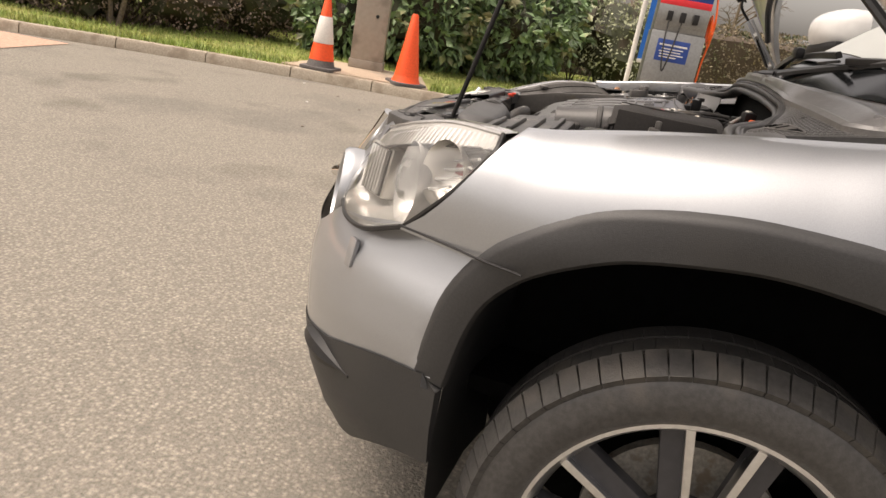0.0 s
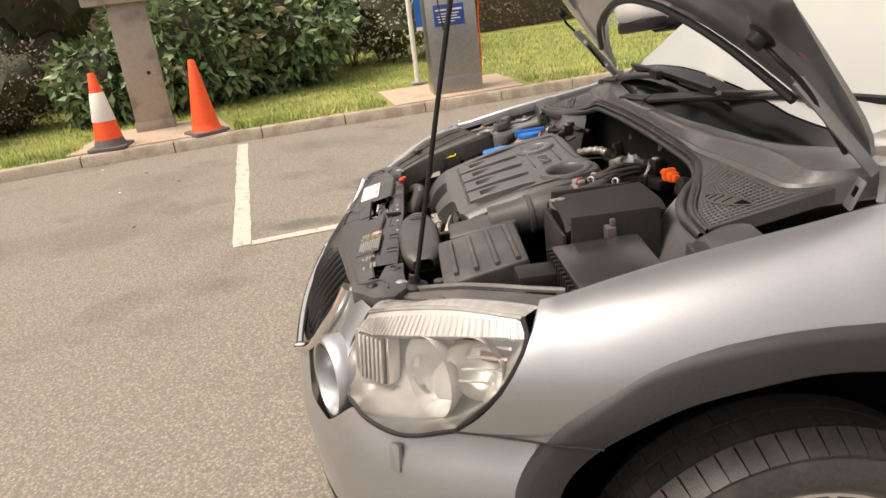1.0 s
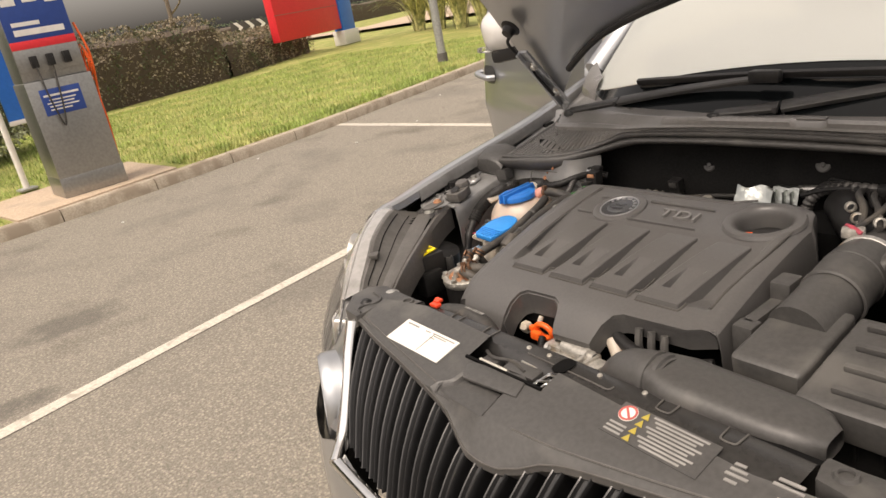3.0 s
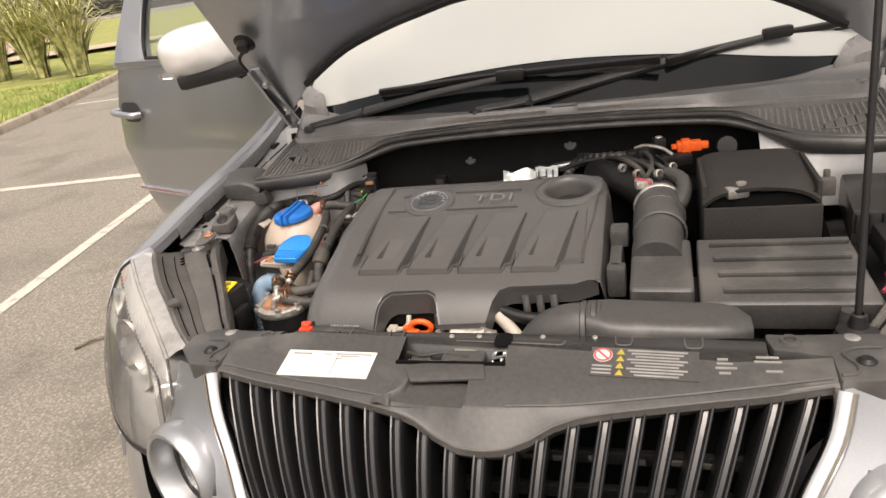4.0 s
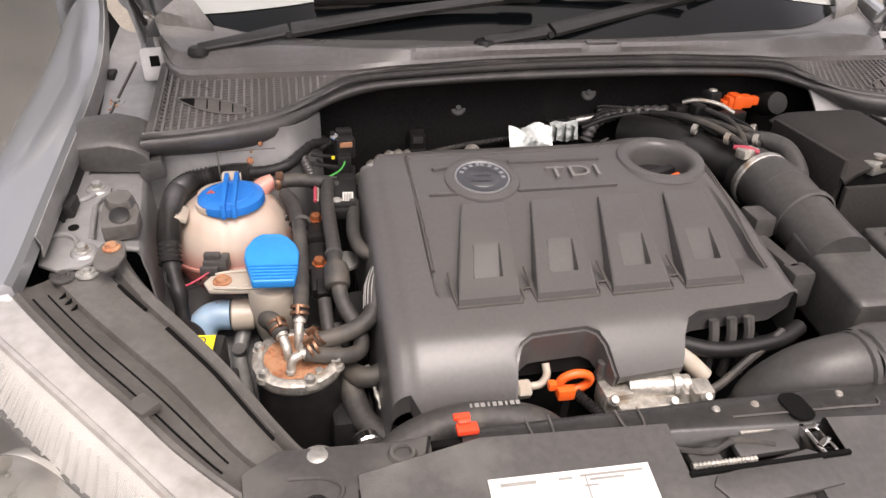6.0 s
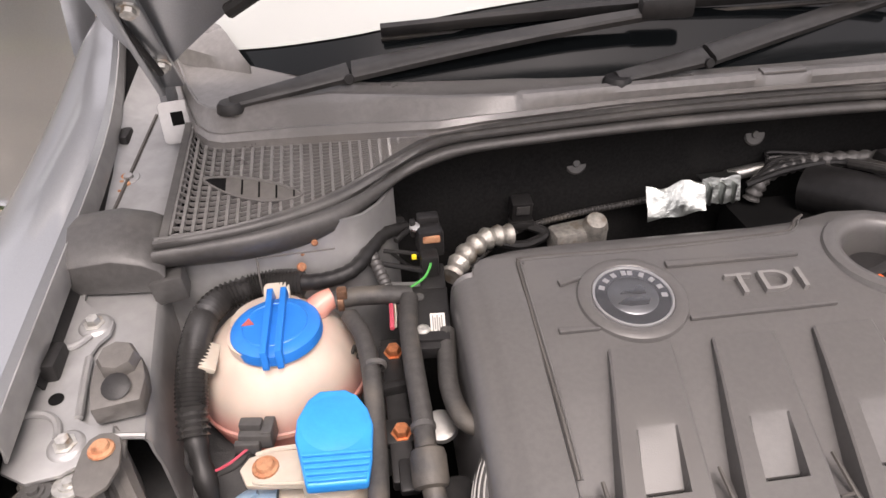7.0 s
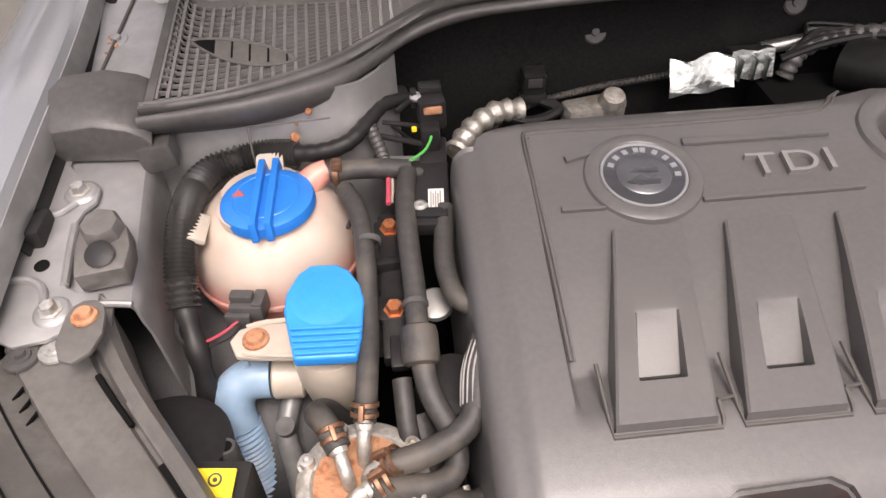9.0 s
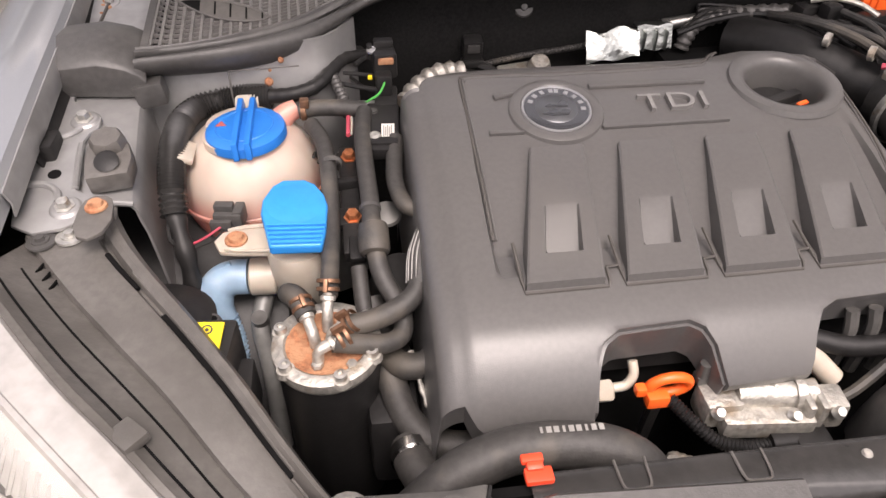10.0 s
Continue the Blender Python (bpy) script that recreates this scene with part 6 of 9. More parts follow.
part("window_rubber", tube([tilt(p, -0.006) for p in ic] + [DM @ Vector((-0.008, 0.40, 1.135)), tilt(ic[0], -0.006)], 0.007, 6, 1), BLACK, door)
MM = Matrix.Translation((-1.000, 0.335, 1.165)) @ Matrix.Rotation(radians(13), 4, "Z")
rows = []
for s in np.linspace(0.02, 1, 12):
    k = math.sqrt(1 - (1 - s) ** 2.2)
    row = []
    for a in np.linspace(0, math.tau, 33)[:-1]:
        c, d = math.copysign(abs(math.cos(a)) ** 0.65, math.cos(a)), math.copysign(abs(math.sin(a)) ** 0.7, math.sin(a))
        row.append(MM @ Vector((0.124 * c * k - 0.010 * d, -0.075 + 0.125 * s, 0.076 * d * k + 0.010 * c)))
    rows.append(row)
bm = sheet(rows, 0, True)
bmesh.ops.holes_fill(bm, edges=[e for e in bm.edges if e.is_boundary], sides=0)
mirror = part("door_mirror", bm, MIRWHITE, door, "white capped door mirror")
part("mirror_face", prism(rounded(0.22, 0.13, 0.04), -0.002, 0.002, MM @ Matrix.Translation((0, 0.054, 0)) @ Matrix.Rotation(radians(90), 4, "X")), DARK, mirror)
part("mirror_underside", box((0.20, 0.095, 0.044), MM @ Matrix.Translation((0.035, -0.004, -0.062)) @ Matrix.Rotation(radians(-6), 4, "Y"), 0.016), BLACK, mirror)
part("side_indicator", box((0.085, 0.030, 0.016), MM @ Matrix.Translation((-0.070, -0.036, -0.050)) @ Matrix.Rotation(radians(4), 4, "Y"), 0.006), LENS, mirror)
part("mirror_arm", tube([MM @ Vector((0.10, 0.01, -0.06)), DM @ Vector((-0.02, 0.10, 1.10))], 0.028, 8, 1), BLACK, mirror)
# ---- engine bay ----
T = Matrix.Translation
R = Matrix.Rotation
# Near-black slab: the bay's deep shade is put into its colour.
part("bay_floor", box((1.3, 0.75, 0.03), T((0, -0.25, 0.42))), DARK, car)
part("bulkhead", sheet([[Vector((x, 0.045 + 0.01 * math.cos(x * 3), z)) for z in np.linspace(0.45, 0.93, 5)] for x in np.linspace(-0.52, 0.5, 9)], 0.01), FELT, car, "black insulated bulkhead")
for x, z in ((-0.182, 0.888), (0.04, 0.905)):
    part("bulkhead_stud", lathe([(0.0, 0.004), (0.004, 0.004), (0.005, 0.002), (0.012, 0.002), (0.014, 0.0)], turned((x, 0.046, z), (0, -1, 0.35)), 18), GREYP, car)

# engine cover
CX0, CX1 = -0.342, 0.127


def cover_z(y):
    return lerp([(-0.535, 0.690), (-0.522, 0.725), (-0.512, 0.752), (-0.503, 0.772), (-0.492, 0.788), (-0.478, 0.802), (-0.46, 0.815), (-0.44, 0.8225), (-0.42, 0.829), (-0.36, 0.846), (-0.30, 0.8625), (-0.26, 0.871), (-0.20, 0.882), (-0.14, 0.889), (-0.118, 0.887)], y)


def back_y(x):
    return lerp([(-0.342, -0.152), (-0.338, -0.142), (-0.330, -0.133), (-0.318, -0.127), (-0.295, -0.122), (-0.25, -0.119), (-0.05, -0.124), (-0.007, -0.121), (0.043, -0.108), (0.083, -0.112), (0.113, -0.132), (0.122, -0.15), (0.127, -0.17)], x)


def front_y(x):
    return lerp([(-0.342, -0.496), (-0.335, -0.506), (-0.322, -0.512), (-0.236, -0.515), (-0.233, -0.500), (-0.230, -0.483), (-0.222, -0.468), (-0.208, -0.461), (-0.146, -0.459), (-0.133, -0.465), (-0.126, -0.478), (-0.123, -0.492), (-0.119, -0.501), (-0.046, -0.499), (-0.042, -0.492), (-0.037, -0.477), (-0.027, -0.461), (-0.012, -0.454), (0.09, -0.450), (0.127, -0.435)], x)


NX = sorted(set([round(v, 4) for v in np.linspace(CX0, CX1, 52)] + [-0.338, -0.330, -0.3015, -0.297, 0.0965, 0.101, -0.236, -0.233, -0.230, -0.222, -0.208, -0.146, -0.133, -0.126, -0.123, -0.119, -0.046, -0.042, -0.037, -0.027, -0.012]))
STATIONS = sorted([-0.135 - 0.0075 * k for k in range(49)] + [-0.3725, -0.3765, -0.4065, -0.505, -0.510, -0.514], reverse=True)


def floor_drop(x, y):
    """Depth of the sunken field round the four plates."""
    if not -0.299 < x < 0.099 or y > -0.155 or y < -0.408:
        return 0.0
    deep = 0.0012 + 0.0125 * min(1.0, max(0.0, (-0.25 - y) / 0.125)) ** 0.9
    return deep if y > -0.3745 else deep * max(0.0, (y + 0.408) / 0.0335) ** 0.8


rows = []
HOLE = Vector((0.059, -0.188))
for x in NX:
    yb, yf = back_y(x), front_y(x)
    row = [Vector((x, yb + 0.004, cover_z(yb) - 0.07)), Vector((x, yb + 0.003, cover_z(yb) - 0.016)), Vector((x, yb + 0.001, cover_z(yb) - 0.007)), Vector((x, yb - 0.004, cover_z(yb) - 0.0015))]
    for y in STATIONS:
        y = max(yf, min(yb - 0.007, y))
        z = cover_z(y) - floor_drop(x, y)
        edge = max(0, (CX0 + 0.016 - x) / 0.016) ** 2 * 0.004 + max(0, (x - CX1 + 0.02) / 0.02) ** 2 * 0.012
        d = (Vector((x, y)) - HOLE).length
        if d < 0.052:
            z -= 0.05 * min(1, (0.052 - d) / 0.006) ** 0.7
        row.append(Vector((x, y, z - edge)))
    row.append(Vector((x, yf + 0.001, cover_z(yf) - 0.006)))
    row.append(Vector((x, yf + 0.004, cover_z(yf) - (0.03 if x < -0.234 else 0.012))))
    rows.append(row)
SIDE = 0.020
left = [[p + Vector((-SIDE - dx, 0, -SIDE - 0.004 - dz)) for p in rows[0]] for dx, dz in ((0.010, 0.13), (0.006, 0.06), (0.002, 0.02))]
left += [[p + Vector((-SIDE * math.sin(a), 0, -SIDE * (1 - math.cos(a)))) for p in rows[0]] for a in (1.5, 1.25, 1.0, 0.75, 0.5, 0.25)]
right = [p + Vector((0.005, 0, -0.025)) for p in rows[-1]]
right2 = [Vector((p.x + 0.003, p.y, p.z - 0.05)) for p in right]
cover = part("engine_cover", sheet(left + rows + [right, right2]), COVER, car, "grey plastic engine cover with four raised plates", angle=32)


def on_cover(x, y, lift=0.0, spin=0.0):
    s = (cover_z(y + 0.01) - cover_z(y - 0.01)) / 0.02
    return T((x, y, cover_z(y) + lift)) @ R(math.atan(s), 4, "X") @ R(radians(spin), 4, "Z")


# skirts of the front openings
pts = [(x, front_y(x)) for x in np.linspace(-0.234, -0.120, 33)]
part("skirt", sheet([[Vector((x, y + 0.001, cover_z(y) - 0.005)), Vector((x, y + 0.006, cover_z(y) - 0.03)), Vector((x, y + 0.008, cover_z(y) - 0.045))] for x, y in pts], 0.003), COVER, cover)
pts = [(x, front_y(x)) for x in np.linspace(-0.046, 0.124, 33)]
part("skirt", sheet([[Vector((x, y + 0.001, cover_z(y) - 0.005)), Vector((x, y + 0.006, cover_z(y) - 0.02)), Vector((x, y + 0.008, cover_z(y) - 0.035))] for x, y in pts], 0.003), COVER, cover)
part("opening_back", box((0.120, 0.006, 0.06), T((-0.176, -0.445, 0.775))), BLACK, cover)
GROOVES = (((-0.2985, -0.370), (-0.2985, -0.30), (-0.2975, -0.165), (-0.2945, -0.150), (-0.284, -0.1445), (-0.17, -0.148), (-0.04, -0.146), (-0.016, -0.140), (-0.004, -0.126), (0.010, -0.116)), ((0.110, -0.155), (0.115, -0.20), (0.111, -0.28), (0.101, -0.36), (0.100, -0.405)))
for line in GROOVES:
    part("inset_groove", tube([Vector((x, y, cover_z(y) + 0.0004)) for x, y in line], 0.0016, 6, 5), INK, cover)
    part("groove_lip", tube([Vector((x + 0.0028 * (1 if x < 0 else -1), y - 0.0022 * (y > -0.16), cover_z(y) + 0.0002)) for x, y in line], 0.0010, 6, 5), COVER, cover)
for k in range(4):
    xt, xb = -0.2170 + 0.0905 * k, -0.2440 + 0.0888 * k
    w0, w1, y0, y1 = 0.0550, 0.0690, -0.2660, -0.4195
    stops = [0, 0.1, 0.2, 0.3, 0.4, 0.47, 0.49, 0.55, 0.62, 0.69, 0.755, 0.757, 0.80, 0.82, 0.86, 0.9, 0.95, 1.0]
    prof = []
    for s in stops:
        y = y0 + (y1 - y0) * s
        lift = 0.002 + 0.0045 * min(1, s * 1.4) ** 0.8
        w, x, z = w0 + (w1 - w0) * s, xt + (xb - xt) * s, cover_z(y)
        dip = 0.0125 * (s - 0.47) / 0.285 if 0.47 <= s <= 0.756 else (0.016 if s < 0.81 and s > 0.756 else 0.0)
        hw = 0.0135 + 0.002 * s
        prof.append([Vector((x + dx, y, z + dz)) for dx, dz in ((-w / 2 - 0.004 * min(1, s * 2), -0.021), (-w / 2, lift - 0.0012), (-w / 2 + 0.002, lift), (-hw - 0.0018, lift), (-hw, lift - dip), (hw, lift - dip), (hw + 0.0018, lift), (w / 2 - 0.002, lift), (w / 2, lift - 0.0012), (w / 2 + 0.004 * min(1, s * 2), -0.021))])
    last = prof[-1]
    prof.append([Vector((p.x, p.y - 0.0025, cover_z(p.y - 0.0025) - 0.004)) for p in last])
    part("plate", sheet(prof), COVER, cover, "raised plate with a sloping recess", angle=22)
    # Dark strip painted on the recess floor as its shadow gap.
    s = 0.785
    part("scoop_shade", box((0.0290, 0.0082, 0.0020), on_cover(xt + (xb - xt) * s, y0 + (y1 - y0) * s, -0.0085)), DARK, cover)
    gy = y1 - 0.0045
    part("plate_groove", tube([Vector((xb - 0.0372, gy + 0.052, cover_z(gy + 0.052) - 0.002)), Vector((xb - 0.0372, gy + 0.012, cover_z(gy + 0.012) + 0.0004)), Vector((xb - 0.0362, gy, cover_z(gy) + 0.0004)), Vector((xb + 0.0372, gy + 0.0005, cover_z(gy) + 0.0004)), Vector((xb + 0.0395, gy + 0.006, cover_z(gy + 0.006) + 0.0004)), Vector((xb + 0.0395, gy + 0.018, cover_z(gy + 0.018) + 0.0004))], 0.0017, 6, 0), INK, cover)
    if k < 3:
        part("tab_groove", tube([Vector((xb + 0.0395, gy + 0.019, cover_z(gy + 0.019) + 0.0003)), Vector((xb + 0.0505, gy + 0.020, cover_z(gy + 0.020) + 0.0003))], 0.0014, 6, 0), INK, cover)
for x0, y0, x1, y1, h in ((-0.160, -0.1745, -0.030, -0.1790, 0.0085), (-0.266, -0.1850, -0.243, -0.1810, 0.0075), (-0.163, -0.2420, -0.028, -0.2440, 0.0050), (-0.280, -0.2405, -0.244, -0.2430, 0.0055)):
    m = on_cover((x0 + x1) / 2, (y0 + y1) / 2, 0.0, math.degrees(math.atan2(y1 - y0, x1 - x0)))
    part("crest", prism([(-(x1 - x0) / 2, -h / 2), ((x1 - x0) / 2, -h * 0.2), ((x1 - x0) / 2, h * 0.2), (-(x1 - x0) / 2, h / 2)], -0.002, 0.0026, m, 0.0016), COVER, cover)
lm = on_cover(-0.2045, -0.2115, 0.0)
part("badge_bezel", lathe([(0.0510, -0.003), (0.0490, 0.0015), (0.0440, 0.0036), (0.0390, 0.0036), (0.0372, 0.0026), (0.0365, 0.0010)], lm, 56), COVER, cover)
part("badge", lathe([(0.0, 0.0026), (0.0255, 0.0026), (0.0335, 0.0024), (0.0350, 0.0022), (0.0366, 0.0014)], lm, 56), BADGED, cover, "round metal badge under clear resin")
part("badge_ring", lathe([(0.0338, 0.0022), (0.0346, 0.0036), (0.0362, 0.0034), (0.0368, 0.0016)], lm, 56), STRAPC, cover)
part("badge_disc", lathe([(0.0, 0.0036), (0.0215, 0.0034), (0.0228, 0.0026)], lm, 48), BADGE, cover)
part("badge_mark", merged(prism([(-0.017, -0.009), (-0.006, -0.013), (0.010, -0.013), (0.014, -0.006), (0.008, -0.004), (0.002, -0.006), (-0.004, -0.002), (-0.009, -0.004)], 0.0036, 0.0046, lm, 0.0004), prism([(-0.012, 0.002), (-0.006, 0.006), (0.002, 0.005), (0.008, 0.011), (0.013, 0.006), (0.012, 0.000), (0.004, 0.000), (-0.004, 0.001)], 0.0036, 0.0046, lm, 0.0004)), BADGED, cover)
for k in range(9):
    part("badge_tick", box((0.0048, 0.0055, 0.001), lm @ R(radians(78 - 21 * k) - math.pi / 2 + (math.pi if k > 4 else 0), 4, "Z") @ T((0, 0.0282, 0.0028)), 0.0004), STRAPC, cover)
for ch, x in (("T", -0.1025), ("D", -0.0700), ("I", -0.0450)):
    part("letter", letters(ch, 0.0345, on_cover(x, -0.2130, 0.0012, -1.5) @ Matrix.Diagonal((1.28, 1, 1, 1)), 0.0032), LETTER, cover, "raised letter")
part("filler_bowl", lathe([(0.063, -0.004), (0.060, 0.0016), (0.054, 0.0030), (0.049, 0.0026), (0.0445, 0.0002), (0.042, -0.004), (0.040, -0.010), (0.038, -0.035), (0.034, -0.036)], on_cover(HOLE.x, HOLE.y, 0.0005), 48), COVER, cover)
part("oil_cap", merged(lathe([(0.0, -0.028), (0.032, -0.028), (0.034, -0.032), (0.034, -0.05), (0.0, -0.05)], on_cover(HOLE.x, HOLE.y), 30), box((0.06, 0.012, 0.014), on_cover(HOLE.x, HOLE.y, -0.024, 20), 0.003)), BLACK, car, "black oil filler cap with orange marks")
for sx2 in (-0.019, 0.019):
    part("oil_cap_mark", box((0.014, 0.005, 0.002), on_cover(HOLE.x + sx2, HOLE.y - 0.016, -0.0165, 20)), ORANGE, car)

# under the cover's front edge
# Near-black filler block: the shade below the cover, given as colour.
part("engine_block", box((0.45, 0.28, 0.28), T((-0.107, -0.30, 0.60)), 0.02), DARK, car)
dip = part("dipstick", tube([(-0.170, -0.486, 0.752), (-0.168, -0.478, 0.70), (-0.160, -0.46, 0.60)], 0.006, 8), BLACK, car, "dipstick with an orange ring pull")
part("ring_pull", merged(tube([Vector((-0.160 + 0.0175 * math.cos(a), -0.481 - 0.002 * math.sin(a), 0.758 + 0.0125 * math.sin(a))) for a in np.linspace(0, 6.28, 19)], 0.0050, 10, 2), box((0.020, 0.012, 0.014), T((-0.172, -0.488, 0.750)), 0.003), box((0.010, 0.010, 0.010), T((-0.186, -0.482, 0.757)), 0.003)), ORANGE, dip, "orange ring pull")
valve = part("valve_body", merged(lathe([(0.0, 0), (0.0135, 0.001), (0.0135, 0.050), (0.016, 0.050), (0.016, 0.058), (0.012, 0.060), (0.012, 0.070)], turned((-0.105, -0.492, 0.752), (1, -0.12, 0.0)), 24), box((0.034, 0.030, 0.030), T((-0.118, -0.494, 0.742)), 0.005), box((0.080, 0.026, 0.022), T((-0.082, -0.512, 0.738)) @ R(-0.10, 4, "Z"), 0.005)), CAST, car, "cast aluminium valve assembly")
part("valve_flange", merged(box((0.007, 0.036, 0.040), T((-0.048, -0.506, 0.742)) @ R(-0.10, 4, "Z"), 0.003), box((0.007, 0.034, 0.038), T((-0.036, -0.507, 0.742)) @ R(-0.10, 4, "Z"), 0.003), box((0.024, 0.026, 0.030), T((-0.024, -0.508, 0.742)) @ R(-0.10, 4, "Z"), 0.004)), CAST, valve)
for x, y, z in ((-0.126, -0.510, 0.752), (-0.062, -0.520, 0.750), (-0.024, -0.522, 0.752), (-0.048, -0.522, 0.728)):
    part("valve_screw", lathe([(0.0, 0.005), (0.004, 0.005), (0.005, 0.002), (0.007, 0.0)], turned((x, y, z), (0, -0.6, 0.8)), 10), BOLT, valve)
part("valve_motor", merged(lathe([(0.0, 0.04), (0.011, 0.039), (0.012, 0.0), (0.0, 0.0)], turned((-0.082, -0.528, 0.724), (1, 0, 0)), 16), box((0.032, 0.022, 0.022), T((-0.046, -0.528, 0.724)), 0.004)), BLACK, car)
part("valve_stud", merged(lathe([(0.0, 0.016), (0.005, 0.015), (0.006, 0.0)], T((-0.130, -0.478, 0.764)), 12), box((0.012, 0.012, 0.010), T((-0.130, -0.478, 0.760)), 0.003)), GREYP, car)
part("valve_cable", tube([(-0.160, -0.488, 0.748), (-0.146, -0.506, 0.740), (-0.128, -0.522, 0.730), (-0.105, -0.529, 0.726), (-0.078, -0.528, 0.724)], 0.0066, 10, 7, 0.0014, 1), BLACK, car)
part("fuel_pipe", tube([(-0.225, -0.470, 0.746), (-0.205, -0.470, 0.748), (-0.194, -0.470, 0.750), (-0.187, -0.466, 0.758), (-0.187, -0.458, 0.768)], 0.0044, 10), NECK, car, "white plastic fuel pipe")
part("pipe_nut", lathe([(0.008, 0), (0.0105, 0.002), (0.0105, 0.014), (0.008, 0.016)], turned((-0.222, -0.471, 0.746), (1, 0, 0)), 6), NECK, car)
part("hose_clamp", merged(tube([(-0.158, -0.520, 0.706), (-0.140, -0.527, 0.704), (-0.118, -0.528, 0.704)], 0.0062, 10, 6, 0.0010, 1), lathe([(0.0, 0.006), (0.007, 0.005), (0.008, 0.0)], turned((-0.160, -0.523, 0.708), (-0.5, -0.7, 0.5)), 12)), CAST, car)
part("side_pipe", tube([(-0.03, -0.455, 0.775), (0.02, -0.468, 0.768), (0.09, -0.465, 0.770), (0.13, -0.45, 0.775)], 0.010, 10), BLACK, car)
part("pale_pipe", tube([(-0.034, -0.460, 0.770), (-0.018, -0.470, 0.757), (-0.002, -0.480, 0.742)], 0.0105, 16), NECK, car, "pale pipe stub under the cover")
part("thin_pipe", tube([(-0.035, -0.500, 0.735), (0.0, -0.500, 0.742), (0.05, -0.480, 0.760), (0.10, -0.46, 0.780)], 0.005, 8), RUBBER, car)
for x in (0.012, 0.034, 0.056):
    part("riser", tube([(x, -0.452, 0.80), (x + 0.002, -0.458, 0.775), (x + 0.004, -0.455, 0.72)], 0.006, 8), GREYP, car)
part("coolant_hose", tube([(-0.400, -0.560, 0.725), (-0.376, -0.556, 0.752), (-0.346, -0.545, 0.768), (-0.302, -0.537, 0.774), (-0.250, -0.541, 0.773), (-0.217, -0.551, 0.764), (-0.195, -0.565, 0.740)], 0.0185, 18), RUBBER, car, "thick rubber coolant hose")
hp = T((-0.268, -0.5365, 0.7928)) @ R(radians(-3), 4, "Z")
for k in range(9):
    part("hose_print", box((0.004 if k % 3 else 0.002, 0.0055, 0.0005), hp @ T((-0.022 + 0.0058 * k, 0, 0))), GREYINK, car)
part("hose_stub", tube([(-0.386, -0.470, 0.695), (-0.384, -0.492, 0.698), (-0.372, -0.512, 0.698), (-0.345, -0.522, 0.694)], 0.0180, 14), RUBBER, car)
part("hose_clamp", lathe([(0.0185, 0), (0.0205, 0.002), (0.0205, 0.012), (0.0185, 0.014)], turned((-0.386, -0.474, 0.696), (0.1, -0.9, 0.1)), 22), CHROME, car)
part("red_clip", merged(box((0.020, 0.012, 0.006), T((-0.306, -0.586, 0.8145)), 0.002), box((0.012, 0.006, 0.012), T((-0.308, -0.580, 0.8150)) @ R(0.2, 4, "X"), 0.002), box((0.016, 0.007, 0.005), T((-0.309, -0.575, 0.8190)), 0.002)), REDCLIP, car, "small red-orange clip")

# coolant tank
TC = Vector((-0.533, -0.152, 0.781))
tm2 = T(TC) @ R(radians(-4), 4, "X") @ R(radians(-3), 4, "Y")
prof = [(0.0, -0.074)] + [(0.0795 * max(0.0, math.cos(a)) ** 0.8, 0.074 * math.sin(a)) for a in np.linspace(-1.45, 1.02, 22)] + [(0.037, 0.068), (0.036, 0.074), (0.0, 0.075)]


def lobed(bm, m, lobes, depth):
    """Shallow flutes down a turned body."""
    inv = m.inverted()
    for v in bm.verts:
        p = inv @ v.co
        r = math.hypot(p.x, p.y)
        if r > 0.02:
            k = 1 + depth * (abs(math.cos(lobes / 2 * math.atan2(p.y, p.x))) ** 0.6 - 0.6) * min(1, (r - 0.02) / 0.03)
            v.co = m @ Vector((p.x * k, p.y * k, p.z))
    return bm


tank = part("coolant_tank", lobed(lathe(prof, tm2, 96), tm2, 10, 0.022), COOLANT, car, "cloudy white coolant tank, pink with coolant below")
part("tank_seam", lathe([(0.0800, -0.003), (0.0822, -0.002), (0.0822, 0.002), (0.0800, 0.003)], tm2 @ T((0, 0, -0.006)), 64), COOLANT, tank)
part("tank_nub", tube([tm2 @ Vector((0.034, 0.006, 0.058)), tm2 @ Vector((0.048, 0.012, 0.069)), tm2 @ Vector((0.062, 0.016, 0.074))], lambda s: 0.015 - 0.005 * s, 14), PINK, tank)
part("tank_collar", lathe([(0.038, 0.060), (0.042, 0.062), (0.042, 0.070), (0.038, 0.072)], tm2 @ T((0.004, -0.018, 0)), 36), TANK, tank)
part("tank_tab", prism(rounded(0.026, 0.030, 0.005), 0, 0.005, T((-0.531, -0.117, 0.852)) @ R(radians(35), 4, "X"), 0.0015), NECK, tank, "cream moulded tab")
part("tank_tab", box((0.016, 0.036, 0.006), T((-0.590, -0.184, 0.842)) @ R(radians(28), 4, "Y"), 0.002), NECK, tank, "cream moulded tab")
CM = T((-0.5285, -0.168, 0.850)) @ R(radians(2), 4, "X") @ R(radians(-2), 4, "Y")
part("tank_cap", lathe([(0.0, 0.0105), (0.030, 0.0105), (0.037, 0.0095), (0.0415, 0.007), (0.0425, 0.003), (0.0425, -0.003), (0.040, -0.004)], CM, 56), BLUE, tank, "blue screw cap with a twin grip bar")
